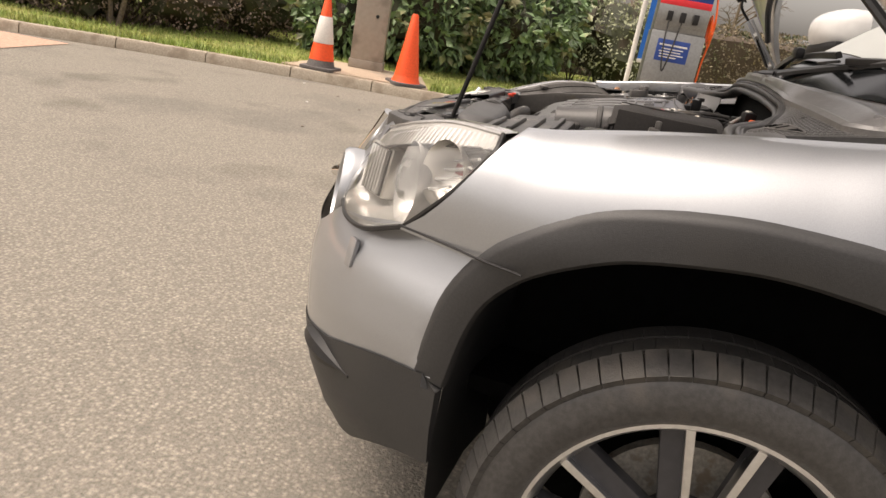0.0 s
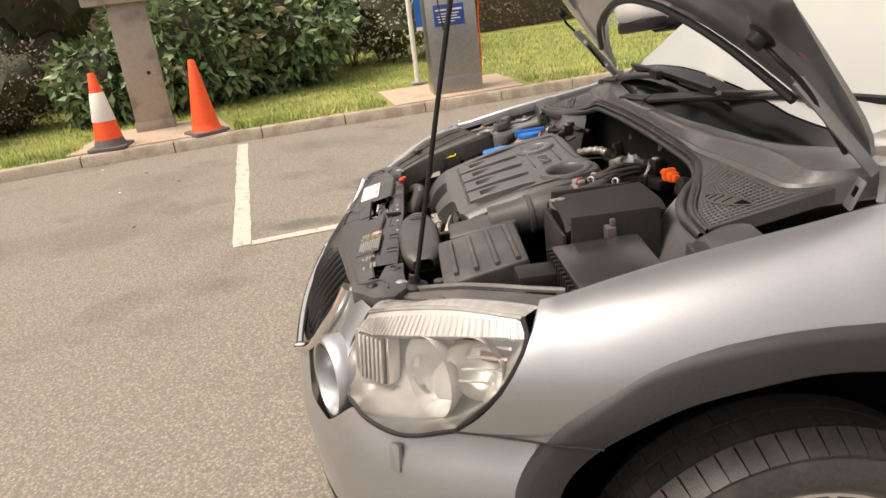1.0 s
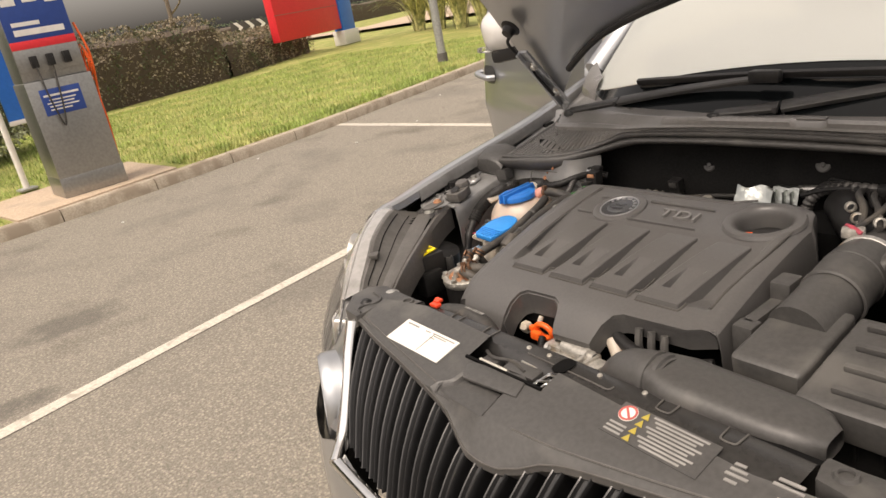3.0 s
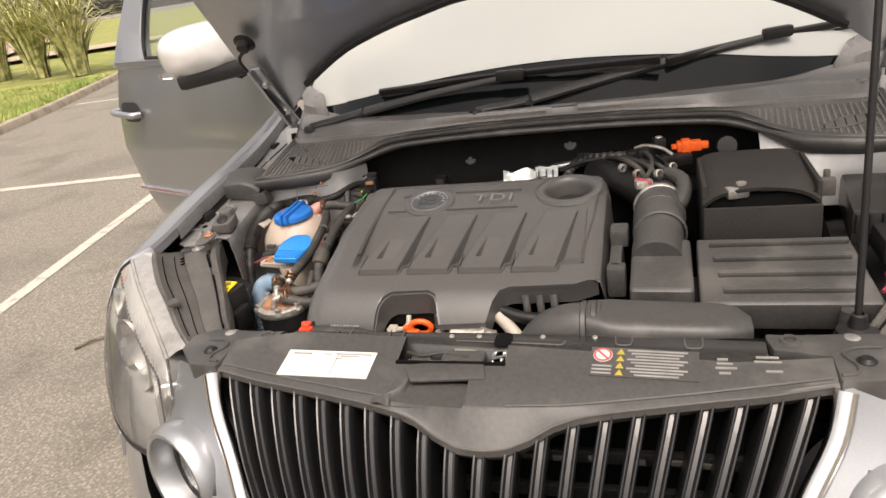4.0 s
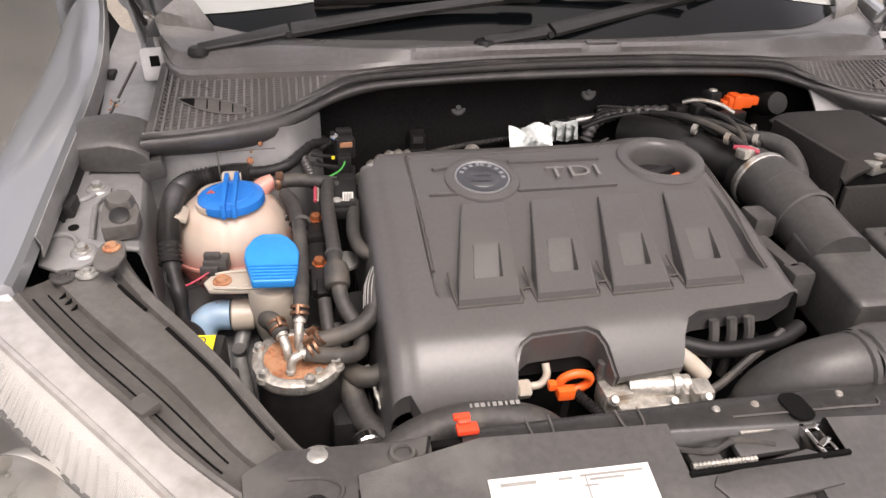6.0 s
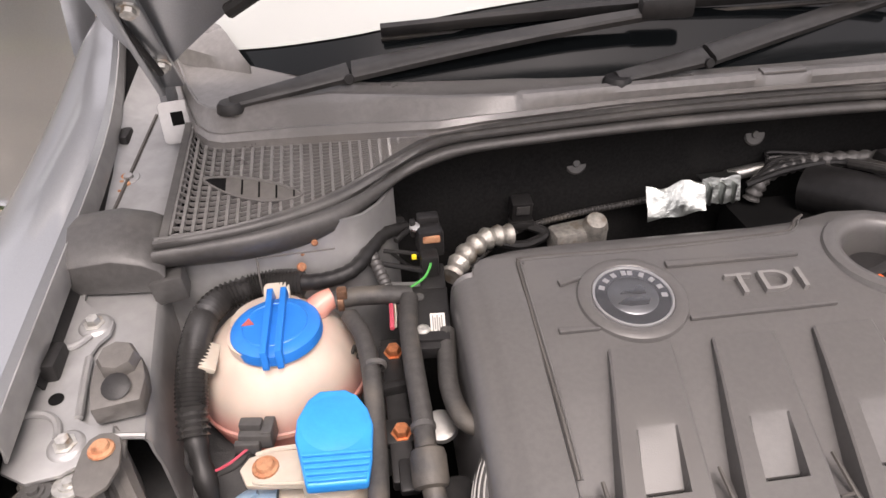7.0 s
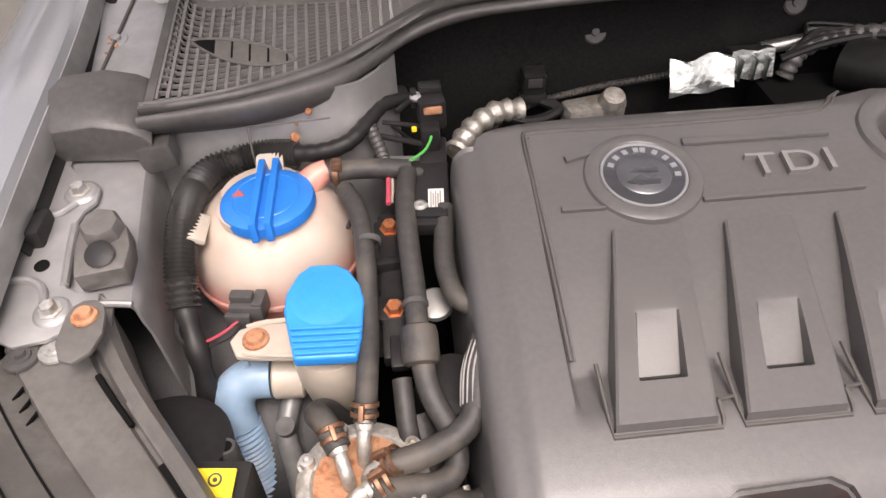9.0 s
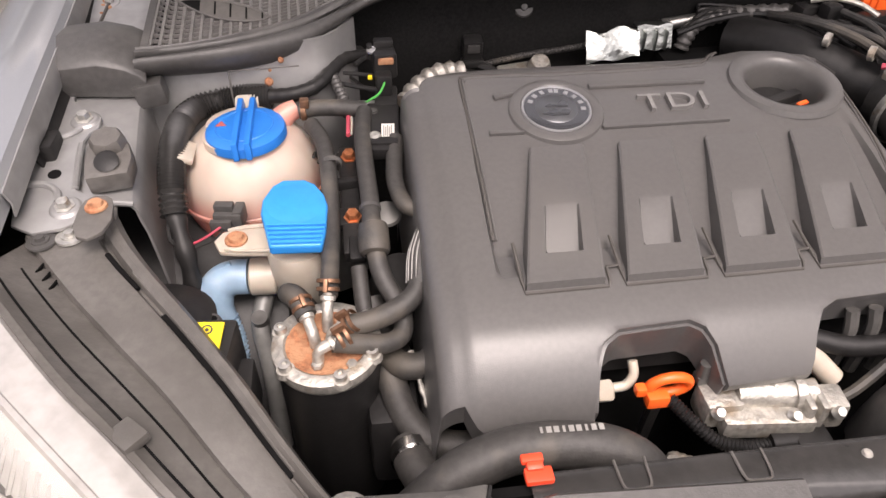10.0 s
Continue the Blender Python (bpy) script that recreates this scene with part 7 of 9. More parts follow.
for dx in (-0.0065, 0.0065):
    part("grip_bar", prism([(-0.0485, -0.002), (-0.046, 0.0145), (0.046, 0.0145), (0.0485, 0.006), (0.0485, -0.005), (-0.0485, -0.005)], -0.0031, 0.0031, CM @ Matrix(((0, 0, 1, dx), (1, 0, 0, 0), (0, 1, 0, 0.003), (0, 0, 0, 1))), 0.0015), BLUE, tank)
part("cap_mark", prism([(-0.006, -0.004), (0.006, -0.004), (0, 0.006)], 0.0104, 0.0112, CM @ T((-0.025, 0.006, 0))), REDINK, tank)
part("cap_ring", lathe([(0.029, 0.0104), (0.030, 0.0112), (0.031, 0.0104)], CM, 48), BLUE, tank)
for k, (az, zz, w) in enumerate(((-12, 0.030, 0.010), (-10, 0.020, 0.006), (-9, 0.008, 0.010), (-12, -0.002, 0.005))):
    mm = tm2 @ R(radians(az), 4, "Z")
    part("level_mark", box((0.003, w, 0.0035), mm @ T((0.0795 * (1 - (zz / 0.078) ** 2) ** 0.4 + 0.0008, 0.0, zz)), 0.0008), INK, tank)
    part("level_mark", box((0.003, 0.003, 0.009), mm @ T((0.0795 * (1 - (zz / 0.078) ** 2) ** 0.4 + 0.0008, w / 2, zz - 0.003)), 0.0008), INK, tank)
part("sensor_plug", merged(box((0.030, 0.018, 0.016), T((-0.548, -0.246, 0.800)) @ R(-0.15, 4, "Z"), 0.003), box((0.020, 0.010, 0.008), T((-0.552, -0.243, 0.811)) @ R(-0.15, 4, "Z"), 0.002), box((0.010, 0.020, 0.020), T((-0.538, -0.244, 0.800)) @ R(-0.15, 4, "Z"), 0.002), box((0.022, 0.006, 0.012), T((-0.556, -0.256, 0.797)) @ R(-0.15, 4, "Z"), 0.0015)), GREYP, car, "grey sensor plug")
part("sensor_wire", tube([(-0.556, -0.258, 0.797), (-0.570, -0.266, 0.792), (-0.585, -0.268, 0.786), (-0.595, -0.262, 0.784)], 0.0013, 6), WIRER, car)
part("sensor_wire", tube([(-0.560, -0.257, 0.795), (-0.566, -0.254, 0.790), (-0.570, -0.250, 0.780)], 0.0016, 6), BLACK, car)
part("sensor_wire", tube([(-0.552, -0.257, 0.795), (-0.564, -0.268, 0.788), (-0.585, -0.272, 0.782)], 0.0011, 6), BLACK, car)

# washer filler
wm3 = T((-0.479, -0.290, 0.797)) @ R(radians(8), 4, "X")
wash = part("washer_neck", lathe([(0.0, -0.105), (0.020, -0.100), (0.027, -0.075), (0.031, -0.045), (0.0315, -0.006), (0.029, 0.0), (0.0, 0.002)], wm3, 32), NECK, car, "yellowed washer filler neck with a blue flap")
part("bracket_arm", prism([(-0.016, -0.016), (0.0, -0.019), (0.055, -0.025), (0.055, 0.014), (0.0, 0.016), (-0.016, 0.012), (-0.023, 0.0)], 0, 0.006, T((-0.538, -0.279, 0.790)) @ R(radians(4), 4, "X"), 0.002), NECK, wash, "cream plastic bracket arm")
part("arm_rib", tube([(-0.548, -0.266, 0.797), (-0.530, -0.263, 0.798), (-0.490, -0.264, 0.799)], 0.0022, 6, 3), NECK, wash)
part("arm_rib", tube([(-0.548, -0.294, 0.797), (-0.530, -0.298, 0.797), (-0.490, -0.303, 0.797)], 0.0022, 6, 3), NECK, wash)
part("bracket_bolt", lathe([(0.0, 0.006), (0.007, 0.006), (0.0085, 0.003), (0.011, 0.002), (0.0115, 0.0)], T((-0.539, -0.280, 0.796)) @ R(radians(4), 4, "X"), 16), RUST, wash)
fl = T((-0.478, -0.277, 0.826)) @ R(radians(7), 4, "X") @ R(radians(4), 4, "Y")
outline = [(-0.022, -0.050), (0.026, -0.050), (0.030, -0.030), (0.0315, -0.008), (0.0325, 0.004), (0.029, 0.020), (0.020, 0.036), (0.010, 0.043), (-0.012, 0.043), (-0.022, 0.034), (-0.031, 0.014), (-0.032, -0.004), (-0.028, -0.022)]
part("washer_flap_cap", prism(outline, -0.011, 0.001, fl, 0.003, 3), CYAN, wash, "light blue flap cap")
part("flap_dome", lathe([(0.0, 0.0035), (0.020, 0.003), (0.028, 0.001), (0.030, -0.002)], fl @ T((0, 0.008, 0)), 36), CYAN, wash)
for k in range(5):
    part("flap_step", box((0.046 + 0.0025 * k, 0.0032, 0.004), fl @ T((0.002, -0.046 + 0.0058 * k, 0.0018)), 0.0012), CYAN, wash)
elbow = part("elbow", tube([(-0.535, -0.281, 0.747), (-0.553, -0.281, 0.747), (-0.567, -0.286, 0.740), (-0.572, -0.294, 0.724), (-0.570, -0.302, 0.708)], 0.0185, 18), PALEBLUE, car, "pale blue washer pipe elbow")
part("elbow_cuff", lathe([(0.017, 0), (0.0195, 0.002), (0.0195, 0.026), (0.017, 0.028)], turned((-0.506, -0.281, 0.745), (-1, 0, 0.05)), 28), NECK, elbow, "cream pipe cuff")
part("elbow_ridge", tube([(-0.550, -0.281, 0.7665), (-0.568, -0.284, 0.7575)], 0.003, 6, 2), PALEBLUE, elbow)
part("bellows", tube([(-0.570, -0.302, 0.708), (-0.566, -0.310, 0.690), (-0.560, -0.322, 0.655), (-0.556, -0.330, 0.620)], 0.020, 18, 4, 0.0022, 1), PALEBLUE, car)

# fuel filter
FC = Vector((-0.4535, -0.4015, 0.764))
fm2 = T(FC) @ R(radians(2), 4, "X")
filt = part("fuel_filter", lathe([(0.0, -0.22), (0.044, -0.22), (0.047, -0.21), (0.0475, -0.010), (0.0, -0.006)], fm2, 44), BLACK, car, "fuel filter with a corroded metal top")
part("filter_lid", lathe([(0.036, 0.002), (0.039, 0.005), (0.046, 0.005), (0.0495, 0.003), (0.050, -0.005), (0.0485, -0.010), (0.046, -0.012)], fm2, 48), CAST, filt, "pitted aluminium rim")
part("filter_top", lathe([(0.0, 0.003), (0.030, 0.002), (0.037, 0.0035)], fm2, 40), RUST, filt, "rusty filter top")
for a in (2.75, 1.95, 0.55, -0.45, -1.3, -2.5):
    c = fm2 @ T((0.0445 * math.cos(a), 0.0445 * math.sin(a), 0.003))
    part("lid_boss", lathe([(0.0, 0.0015), (0.008, 0.0015), (0.0095, -0.004)], c, 18), CAST, filt)
    part("lid_screw", lathe([(0.0, 0.006), (0.0025, 0.006), (0.0028, 0.0085), (0.0055, 0.008), (0.006, 0.002)], c, 14), BOLT, filt)
part("filter_screw", lathe([(0.0, 0.005), (0.005, 0.005), (0.006, 0.002)], fm2 @ T((-0.008, -0.026, 0.002)), 6), BOLT, filt)
part("filter_screw", lathe([(0.0, 0.004), (0.0045, 0.004), (0.0055, 0.002)], fm2 @ T((0.022, -0.028, 0.002)), 6), BOLT, filt)
SPIG = [((-0.463, -0.405, 0.767), (-0.465, -0.399, 0.780), (-0.471, -0.382, 0.789)),
        ((-0.452, -0.387, 0.767), (-0.451, -0.381, 0.784), (-0.449, -0.368, 0.797)),
        ((-0.450, -0.401, 0.767), (-0.446, -0.402, 0.780), (-0.434, -0.402, 0.788)),
        ((-0.461, -0.424, 0.767), (-0.458, -0.422, 0.780), (-0.443, -0.416, 0.784))]
for k, (p, q, e) in enumerate(SPIG):
    way = Vector(e) - Vector(q)
    part("spigot", tube([p, q, e], 0.0052, 12, 6), CAST, filt, "corroded alloy spigot")
    part("spigot_collar", lathe([(0.0050, 0), (0.0072, 0.001), (0.0072, 0.005), (0.0052, 0.006)], turned(Vector(q).lerp(Vector(e), 0.55), way), 14), CAST, filt)
    part("spigot_clip", merged(lathe([(0.0095, 0), (0.0108, 0.0005), (0.0108, 0.0035), (0.0095, 0.004)], turned(Vector(e) + way * 0.05, way), 20), lathe([(0.0095, 0), (0.0108, 0.0005), (0.0108, 0.0035), (0.0095, 0.004)], turned(Vector(e) + way * 0.45, way), 20), box((0.004, 0.008, 0.012), turned(Vector(e) + way * 0.3, way) @ T((0, 0.012, 0)), 0.001)), COPPER, filt, "rust-brown hose clip")
HOSES = [
    ([(-0.469, -0.386, 0.787), (-0.478, -0.368, 0.793), (-0.487, -0.352, 0.785), (-0.482, -0.336, 0.765), (-0.472, -0.328, 0.735)], 0.0098),
    ([(-0.449, -0.370, 0.795), (-0.447, -0.350, 0.801), (-0.445, -0.318, 0.806), (-0.444, -0.278, 0.813), (-0.444, -0.224, 0.830), (-0.449, -0.181, 0.841), (-0.461, -0.150, 0.846)], 0.0088),
    ([(-0.437, -0.402, 0.786), (-0.416, -0.399, 0.786), (-0.392, -0.391, 0.788), (-0.374, -0.381, 0.793), (-0.365, -0.367, 0.800), (-0.364, -0.352, 0.808)], 0.0100),
    ([(-0.446, -0.417, 0.783), (-0.420, -0.414, 0.774), (-0.398, -0.410, 0.768), (-0.384, -0.398, 0.768), (-0.385, -0.376, 0.778), (-0.399, -0.348, 0.796), (-0.404, -0.312, 0.816), (-0.404, -0.272, 0.827), (-0.406, -0.223, 0.840), (-0.406, -0.177, 0.848), (-0.402, -0.140, 0.852)], 0.0092),
    ([(-0.371, -0.185, 0.842), (-0.375, -0.215, 0.836), (-0.377, -0.247, 0.830), (-0.371, -0.277, 0.825), (-0.356, -0.289, 0.822), (-0.338, -0.291, 0.820)], 0.0088),
    ([(-0.400, -0.396, 0.735), (-0.385, -0.413, 0.738), (-0.368, -0.416, 0.741), (-0.352, -0.409, 0.748), (-0.338, -0.398, 0.756)], 0.0125),
    ([(-0.412, -0.345, 0.760), (-0.403, -0.380, 0.738), (-0.397, -0.415, 0.718), (-0.386, -0.450, 0.706), (-0.362, -0.475, 0.702), (-0.335, -0.484, 0.704), (-0.318, -0.490, 0.710)], 0.0140),
    ([(-0.420, -0.330, 0.790), (-0.418, -0.365, 0.770), (-0.412, -0.385, 0.745)], 0.0080),
    ([(-0.352, -0.400, 0.700), (-0.362, -0.430, 0.690), (-0.372, -0.470, 0.680)], 0.0100),
]
for pts, r in HOSES:
    part("hose", tube(pts, r, 16, 8), RUBBER, car)
part("hose_sleeve", lathe([(0.0095, 0), (0.0140, 0.002), (0.0150, 0.006), (0.0150, 0.026), (0.0138, 0.031), (0.0098, 0.033)], turned((-0.4035, -0.332, 0.806), (0.0, 0.85, 0.45)), 22), RUBBER, car)
for p in ((-0.4405, -0.215, 0.8330), (-0.4045, -0.286, 0.8235)):
    part("hose_tie", lathe([(0.0092, 0), (0.0108, 0.001), (0.0108, 0.005), (0.0092, 0.006)], turned(p, (0, 0.95, 0.3)), 18), GREYP, car)
braid = part("braided_hose", tube([(-0.340, -0.315, 0.826), (-0.351, -0.327, 0.824), (-0.360, -0.345, 0.812), (-0.364, -0.368, 0.796)], 0.0135, 24, 8), RUBBER, car, "ribbed protective hose")
for k in range(9):
    a = radians(-80 + 20 * k)
    off = Vector((0.0136 * math.sin(a), -0.0136 * math.cos(a) * 0.35, 0.0136 * math.cos(a) * 0.9))
    part("hose_rib", tube([Vector(p) + off for p in ((-0.342, -0.317, 0.826), (-0.351, -0.327, 0.824), (-0.360, -0.345, 0.812), (-0.3635, -0.366, 0.797))], 0.0010, 5, 6), GREYINK, braid)
part("cuff", lathe([(0.0125, 0), (0.0165, 0.002), (0.0165, 0.022), (0.0125, 0.024)], turned((-0.352, -0.410, 0.748), (0.6, 0.4, 0.35)), 22), GREYP, car)
part("chain_link", tube([(-0.378, -0.400, 0.742), (-0.374, -0.420, 0.735), (-0.368, -0.445, 0.722), (-0.362, -0.462, 0.716)], 0.0032, 8, 8, 0.0012), CAST, car)
part("thin_cable", tube([(-0.352, -0.425, 0.735), (-0.345, -0.450, 0.725), (-0.330, -0.468, 0.722)], 0.0030, 8), BLACK, car)
part("cuff_clip", merged(lathe([(0.0085, 0), (0.0112, 0.001), (0.0112, 0.006), (0.0085, 0.007)], turned((-0.472, -0.138, 0.857), (1, 0.05, 0)), 18), box((0.010, 0.010, 0.010), T((-0.466, -0.142, 0.868)), 0.002)), COPPER, car, "rust-brown hose clip")
part("pipe_elbow", tube([(-0.474, -0.138, 0.857), (-0.455, -0.136, 0.858), (-0.43, -0.135, 0.856), (-0.400, -0.132, 0.850)], 0.0095, 14), RUBBER, car)

# corrugated loom and cables round the tank
part("corrugated_loom", tube([(-0.601, -0.246, 0.806), (-0.603, -0.222, 0.826), (-0.604, -0.184, 0.843), (-0.601, -0.140, 0.850), (-0.590, -0.114, 0.852), (-0.572, -0.101, 0.853), (-0.540, -0.095, 0.855), (-0.505, -0.103, 0.858)], 0.0146, 20, 10, 0.0030, 1), STRIPP, car, "corrugated black cable loom")
part("taped_loom", tube([(-0.508, -0.103, 0.858), (-0.480, -0.107, 0.861), (-0.455, -0.101, 0.866), (-0.436, -0.080, 0.873), (-0.420, -0.055, 0.876), (-0.395, -0.035, 0.870)], lambda s: 0.0088 - 0.002 * s + 0.0004 * math.sin(70 * s), 12, 8), BLACK, car)
part("taped_loom", tube([(-0.601, -0.244, 0.808), (-0.596, -0.262, 0.793), (-0.591, -0.279, 0.771), (-0.590, -0.292, 0.734), (-0.594, -0.302, 0.690), (-0.595, -0.31, 0.62)], lambda s: 0.0095 + 0.0012 * math.sin(s * 25), 12, 8), BLACK, car)
part("loom_strand", tube([(-0.606, -0.246, 0.808), (-0.606, -0.266, 0.797), (-0.600, -0.272, 0.789), (-0.590, -0.270, 0.788)], 0.0022, 7, 6), BLACK, car)
part("loom_branch", tube([(-0.443, -0.046, 0.874), (-0.437, -0.070, 0.872), (-0.431, -0.092, 0.864), (-0.424, -0.113, 0.854), (-0.420, -0.135, 0.847)], 0.0068, 12, 8, 0.0012, 1), GREYP, car, "thin corrugated cable sleeve")
part("loom_branch", tube([(-0.455, -0.030, 0.875), (-0.443, -0.044, 0.876), (-0.425, -0.030, 0.872), (-0.40, -0.01, 0.862)], 0.0085, 10, 6), BLACK, car)
for k, pts in enumerate((((-0.408, -0.064, 0.872), (-0.395, -0.050, 0.874), (-0.380, -0.040, 0.878)), ((-0.425, -0.090, 0.862), (-0.402, -0.098, 0.860), (-0.384, -0.110, 0.862)), ((-0.422, -0.075, 0.868), (-0.400, -0.082, 0.868), (-0.385, -0.092, 0.870)), ((-0.415, -0.050, 0.850), (-0.395, -0.075, 0.845), (-0.378, -0.085, 0.848)))):
    part("thin_cable", tube(pts, 0.0032 - 0.0004 * k, 8, 5), BLACK, car)
part("wire_green", tube([(-0.376, -0.110, 0.872), (-0.379, -0.117, 0.868), (-0.386, -0.125, 0.863), (-0.403, -0.132, 0.857)], 0.0014, 6), WIREG, car)
part("wire_red", tube([(-0.420, -0.135, 0.849), (-0.4205, -0.155, 0.846), (-0.4215, -0.172, 0.842)], 0.0024, 8), WIRER, car)
part("wire_pale", tube([(-0.417, -0.130, 0.849), (-0.4165, -0.150, 0.845), (-0.418, -0.168, 0.840)], 0.0013, 6), NECK, car)
part("earth_plate", prism([(-0.030, -0.012), (0.020, -0.016), (0.030, 0.004), (-0.022, 0.016)], 0, 0.002, T((-0.395, -0.118, 0.846)) @ R(0.1, 4, "Z"), 0.0006), PAINT_IN, car)

# relay block beside the cover
rb = T((-0.3835, -0.165, 0.8415)) @ R(radians(5), 4, "X") @ R(radians(-4), 4, "Z")
relay = part("relay_block", merged(box((0.036, 0.088, 0.014), rb, 0.003), box((0.026, 0.040, 0.012), rb @ T((0.004, 0.058, 0.002)), 0.003), box((0.030, 0.012, 0.018), rb @ T((0.002, -0.030, 0.001)), 0.002)), BLACK, car, "black control box with white label")
part("white_label", box((0.014, 0.030, 0.001), rb @ T((0.006, -0.014, 0.0076))), WHITE, relay)
for k in range(5):
    part("print_bar", box((0.0014, 0.022 - 0.006 * (k % 2), 0.0006), rb @ T((0.0015 + 0.0021 * k, -0.013, 0.0083))), GREYINK, relay)
part("fixing_screw", lathe([(0.0, 0.004), (0.003, 0.004), (0.0035, 0.005), (0.006, 0.004), (0.0075, 0.001), (0.0075, 0.0)], rb @ T((-0.008, -0.022, 0.007)), 16), BOLT, relay)
part("stud", lathe([(0.0, 0.002), (0.0045, 0.002), (0.005, 0.0)], rb @ T((-0.010, 0.026, 0.007)), 14), GREYP, relay)
part("connector", merged(box((0.026, 0.026, 0.030), T((-0.374, -0.082, 0.882)) @ R(0.08, 4, "Z"), 0.003), box((0.018, 0.020, 0.024), T((-0.377, -0.102, 0.866)), 0.003), box((0.022, 0.014, 0.010), T((-0.374, -0.070, 0.899)), 0.002), box((0.006, 0.010, 0.018), T((-0.390, -0.076, 0.893)), 0.002)), BLACK, car, "black multi-pin connector")
part("connector_seal", box((0.018, 0.006, 0.008), T((-0.373, -0.094, 0.889)), 0.002), RUST, car)
part("connector_pin", lathe([(0.0, 0.003), (0.005, 0.002), (0.006, 0.0)], turned((-0.388, -0.080, 0.896), (0, -0.5, 1)), 14), CHROME, car)
part("yellow_tip", box((0.005, 0.005, 0.004), T((-0.392, -0.098, 0.872)), 0.001), YELLOW, car)
bus = part("bus_rail", merged(box((0.020, 0.15, 0.016), T((-0.424, -0.235, 0.800)) @ R(radians(12), 4, "X"), 0.003), box((0.026, 0.020, 0.010), T((-0.424, -0.180, 0.815)) @ R(radians(12), 4, "X"), 0.002), box((0.026, 0.024, 0.010), T((-0.424, -0.262, 0.798)) @ R(radians(12), 4, "X"), 0.002)), BLACK, car, "black busbar with copper nuts")
for p in ((-0.4225, -0.181, 0.8215), (-0.4225, -0.266, 0.8035)):
    part("copper_nut", lathe([(0.0, 0.007), (0.0058, 0.007), (0.0072, 0.005), (0.0072, 0.0), (0.0095, 0.0), (0.0095, -0.001)], turned(p, (0, -0.2, 1)), 6), COPPERN, bus)
part("bus_clamp", box((0.030, 0.010, 0.012), T((-0.424, -0.222, 0.814)) @ R(0.1, 4, "Z"), 0.003), BLACK, bus)
part("bus_step", box((0.016, 0.030, 0.010), T((-0.420, -0.305, 0.792)) @ R(radians(12), 4, "X"), 0.003), BLACK, bus)
part("pump_body", lathe([(0.0, -0.12), (0.030, -0.12), (0.033, -0.02), (0.027, 0.0), (0.0, 0.004)], T((-0.380, -0.325, 0.772)) @ R(radians(12), 4, "X"), 28), BLACK, car)
part("pump_face", lathe([(0.0, 0.004), (0.014, 0.003), (0.016, 0.0)], T((-0.388, -0.262, 0.800)) @ R(radians(20), 4, "X"), 24), STEEL, car)
part("grey_tank", box((0.050, 0.10, 0.10), T((-0.398, -0.405, 0.66)), 0.012), BLACK, car)

# right inner wing: panels, bracket, rail, block and mesh
both("wing_gutter", sheet([[Vector((x, y, lerp(CREST, y) - 0.035 + dz)) for x, dz in ((lerp(INNER, y) - 0.012, 0.0), (lerp(INNER, y) - 0.022, -0.02), (lerp(INNER, y) - 0.030, -0.035))] for y in np.linspace(-0.225, 0.42, 12)], 0.002), BLACK)
for k, y in enumerate((-0.20, -0.02, 0.15)):
    both("gutter_clip", box((0.014, 0.034, 0.022), T((lerp(INNER, y) - 0.020, y, lerp(CREST, y) - 0.040)), 0.004), BLACK)


def over_arch(y):
    """Height of the inner wing wall's foot, over the wheel-arch liner."""
    return AXLE_Z + math.sqrt(0.455 ** 2 - (y - AXLE_Y) ** 2) + 0.008


def top_in(y):
    """Height of the inner wing's top panel."""
    return lerp([(-0.35, 0.842), (-0.27, 0.849), (-0.105, 0.873), (0.064, 0.908), (0.25, 0.940), (0.40, 0.965)], y)


rows = []
for y in np.linspace(-0.275, -0.085, 12):
    xi = 0.641 + (y + 0.105) * 0.104
    z = top_in(y) - 0.003
    row = [(0.722, z + 0.004), (0.690, z + 0.002), (xi + 0.010, z), (xi + 0.004, z - 0.002), (xi, z - 0.008), (xi - 0.001, z - 0.02), (xi - 0.004, 0.81), (xi - 0.006, max(0.775, over_arch(y))), (xi - 0.008, max(0.73, over_arch(y) - 0.001)), (xi - 0.010, over_arch(y) - 0.002)]
    rows.append([Vector((x, y, zz)) for x, zz in row])
both("apron", sheet(rows, 0.0025), PAINT_IN, None, "silver inner wing panel")
part("apron_lip", mirrored(tube([(0.625, -0.276, 0.8455), (0.640, -0.276, 0.8480), (0.655, -0.276, 0.8490)], 0.003, 8, 4)), PAINT_IN, car)
part("strut_tower", mirrored(sheet([[Vector((x, -0.078 + 0.085 * max(0, (0.455 - x) / 0.06) ** 2 - 0.030 * min(1, max(0, (0.90 - z) / 0.12)), z)) for z in (0.912, 0.90, 0.885, 0.87, 0.85, 0.80, 0.70, 0.55)] for x in np.linspace(0.648, 0.405, 16)], 0.004)), PAINT_IN, car, "silver strut tower panel")
part("tower_seam", tube([(-0.548, -0.090, 0.895), (-0.547, -0.102, 0.872), (-0.546, -0.108, 0.852)], 0.0011, 6, 3), RAILP, car)
part("tower_seam", tube([(-0.546, -0.096, 0.888), (-0.50, -0.096, 0.889), (-0.47, -0.094, 0.889)], 0.0009, 6, 3), RAILP, car)
both("rear_apron", sheet([[Vector((x, y, top_in(y) + dz)) for x, dz in ((0.735, 0.012), (0.722, 0.004), (0.700, 0.0), (0.665, -0.001), (0.640, -0.004), (0.630, -0.012))] for y in np.linspace(-0.09, 0.32, 10)], 0.003), PAINT_IN)
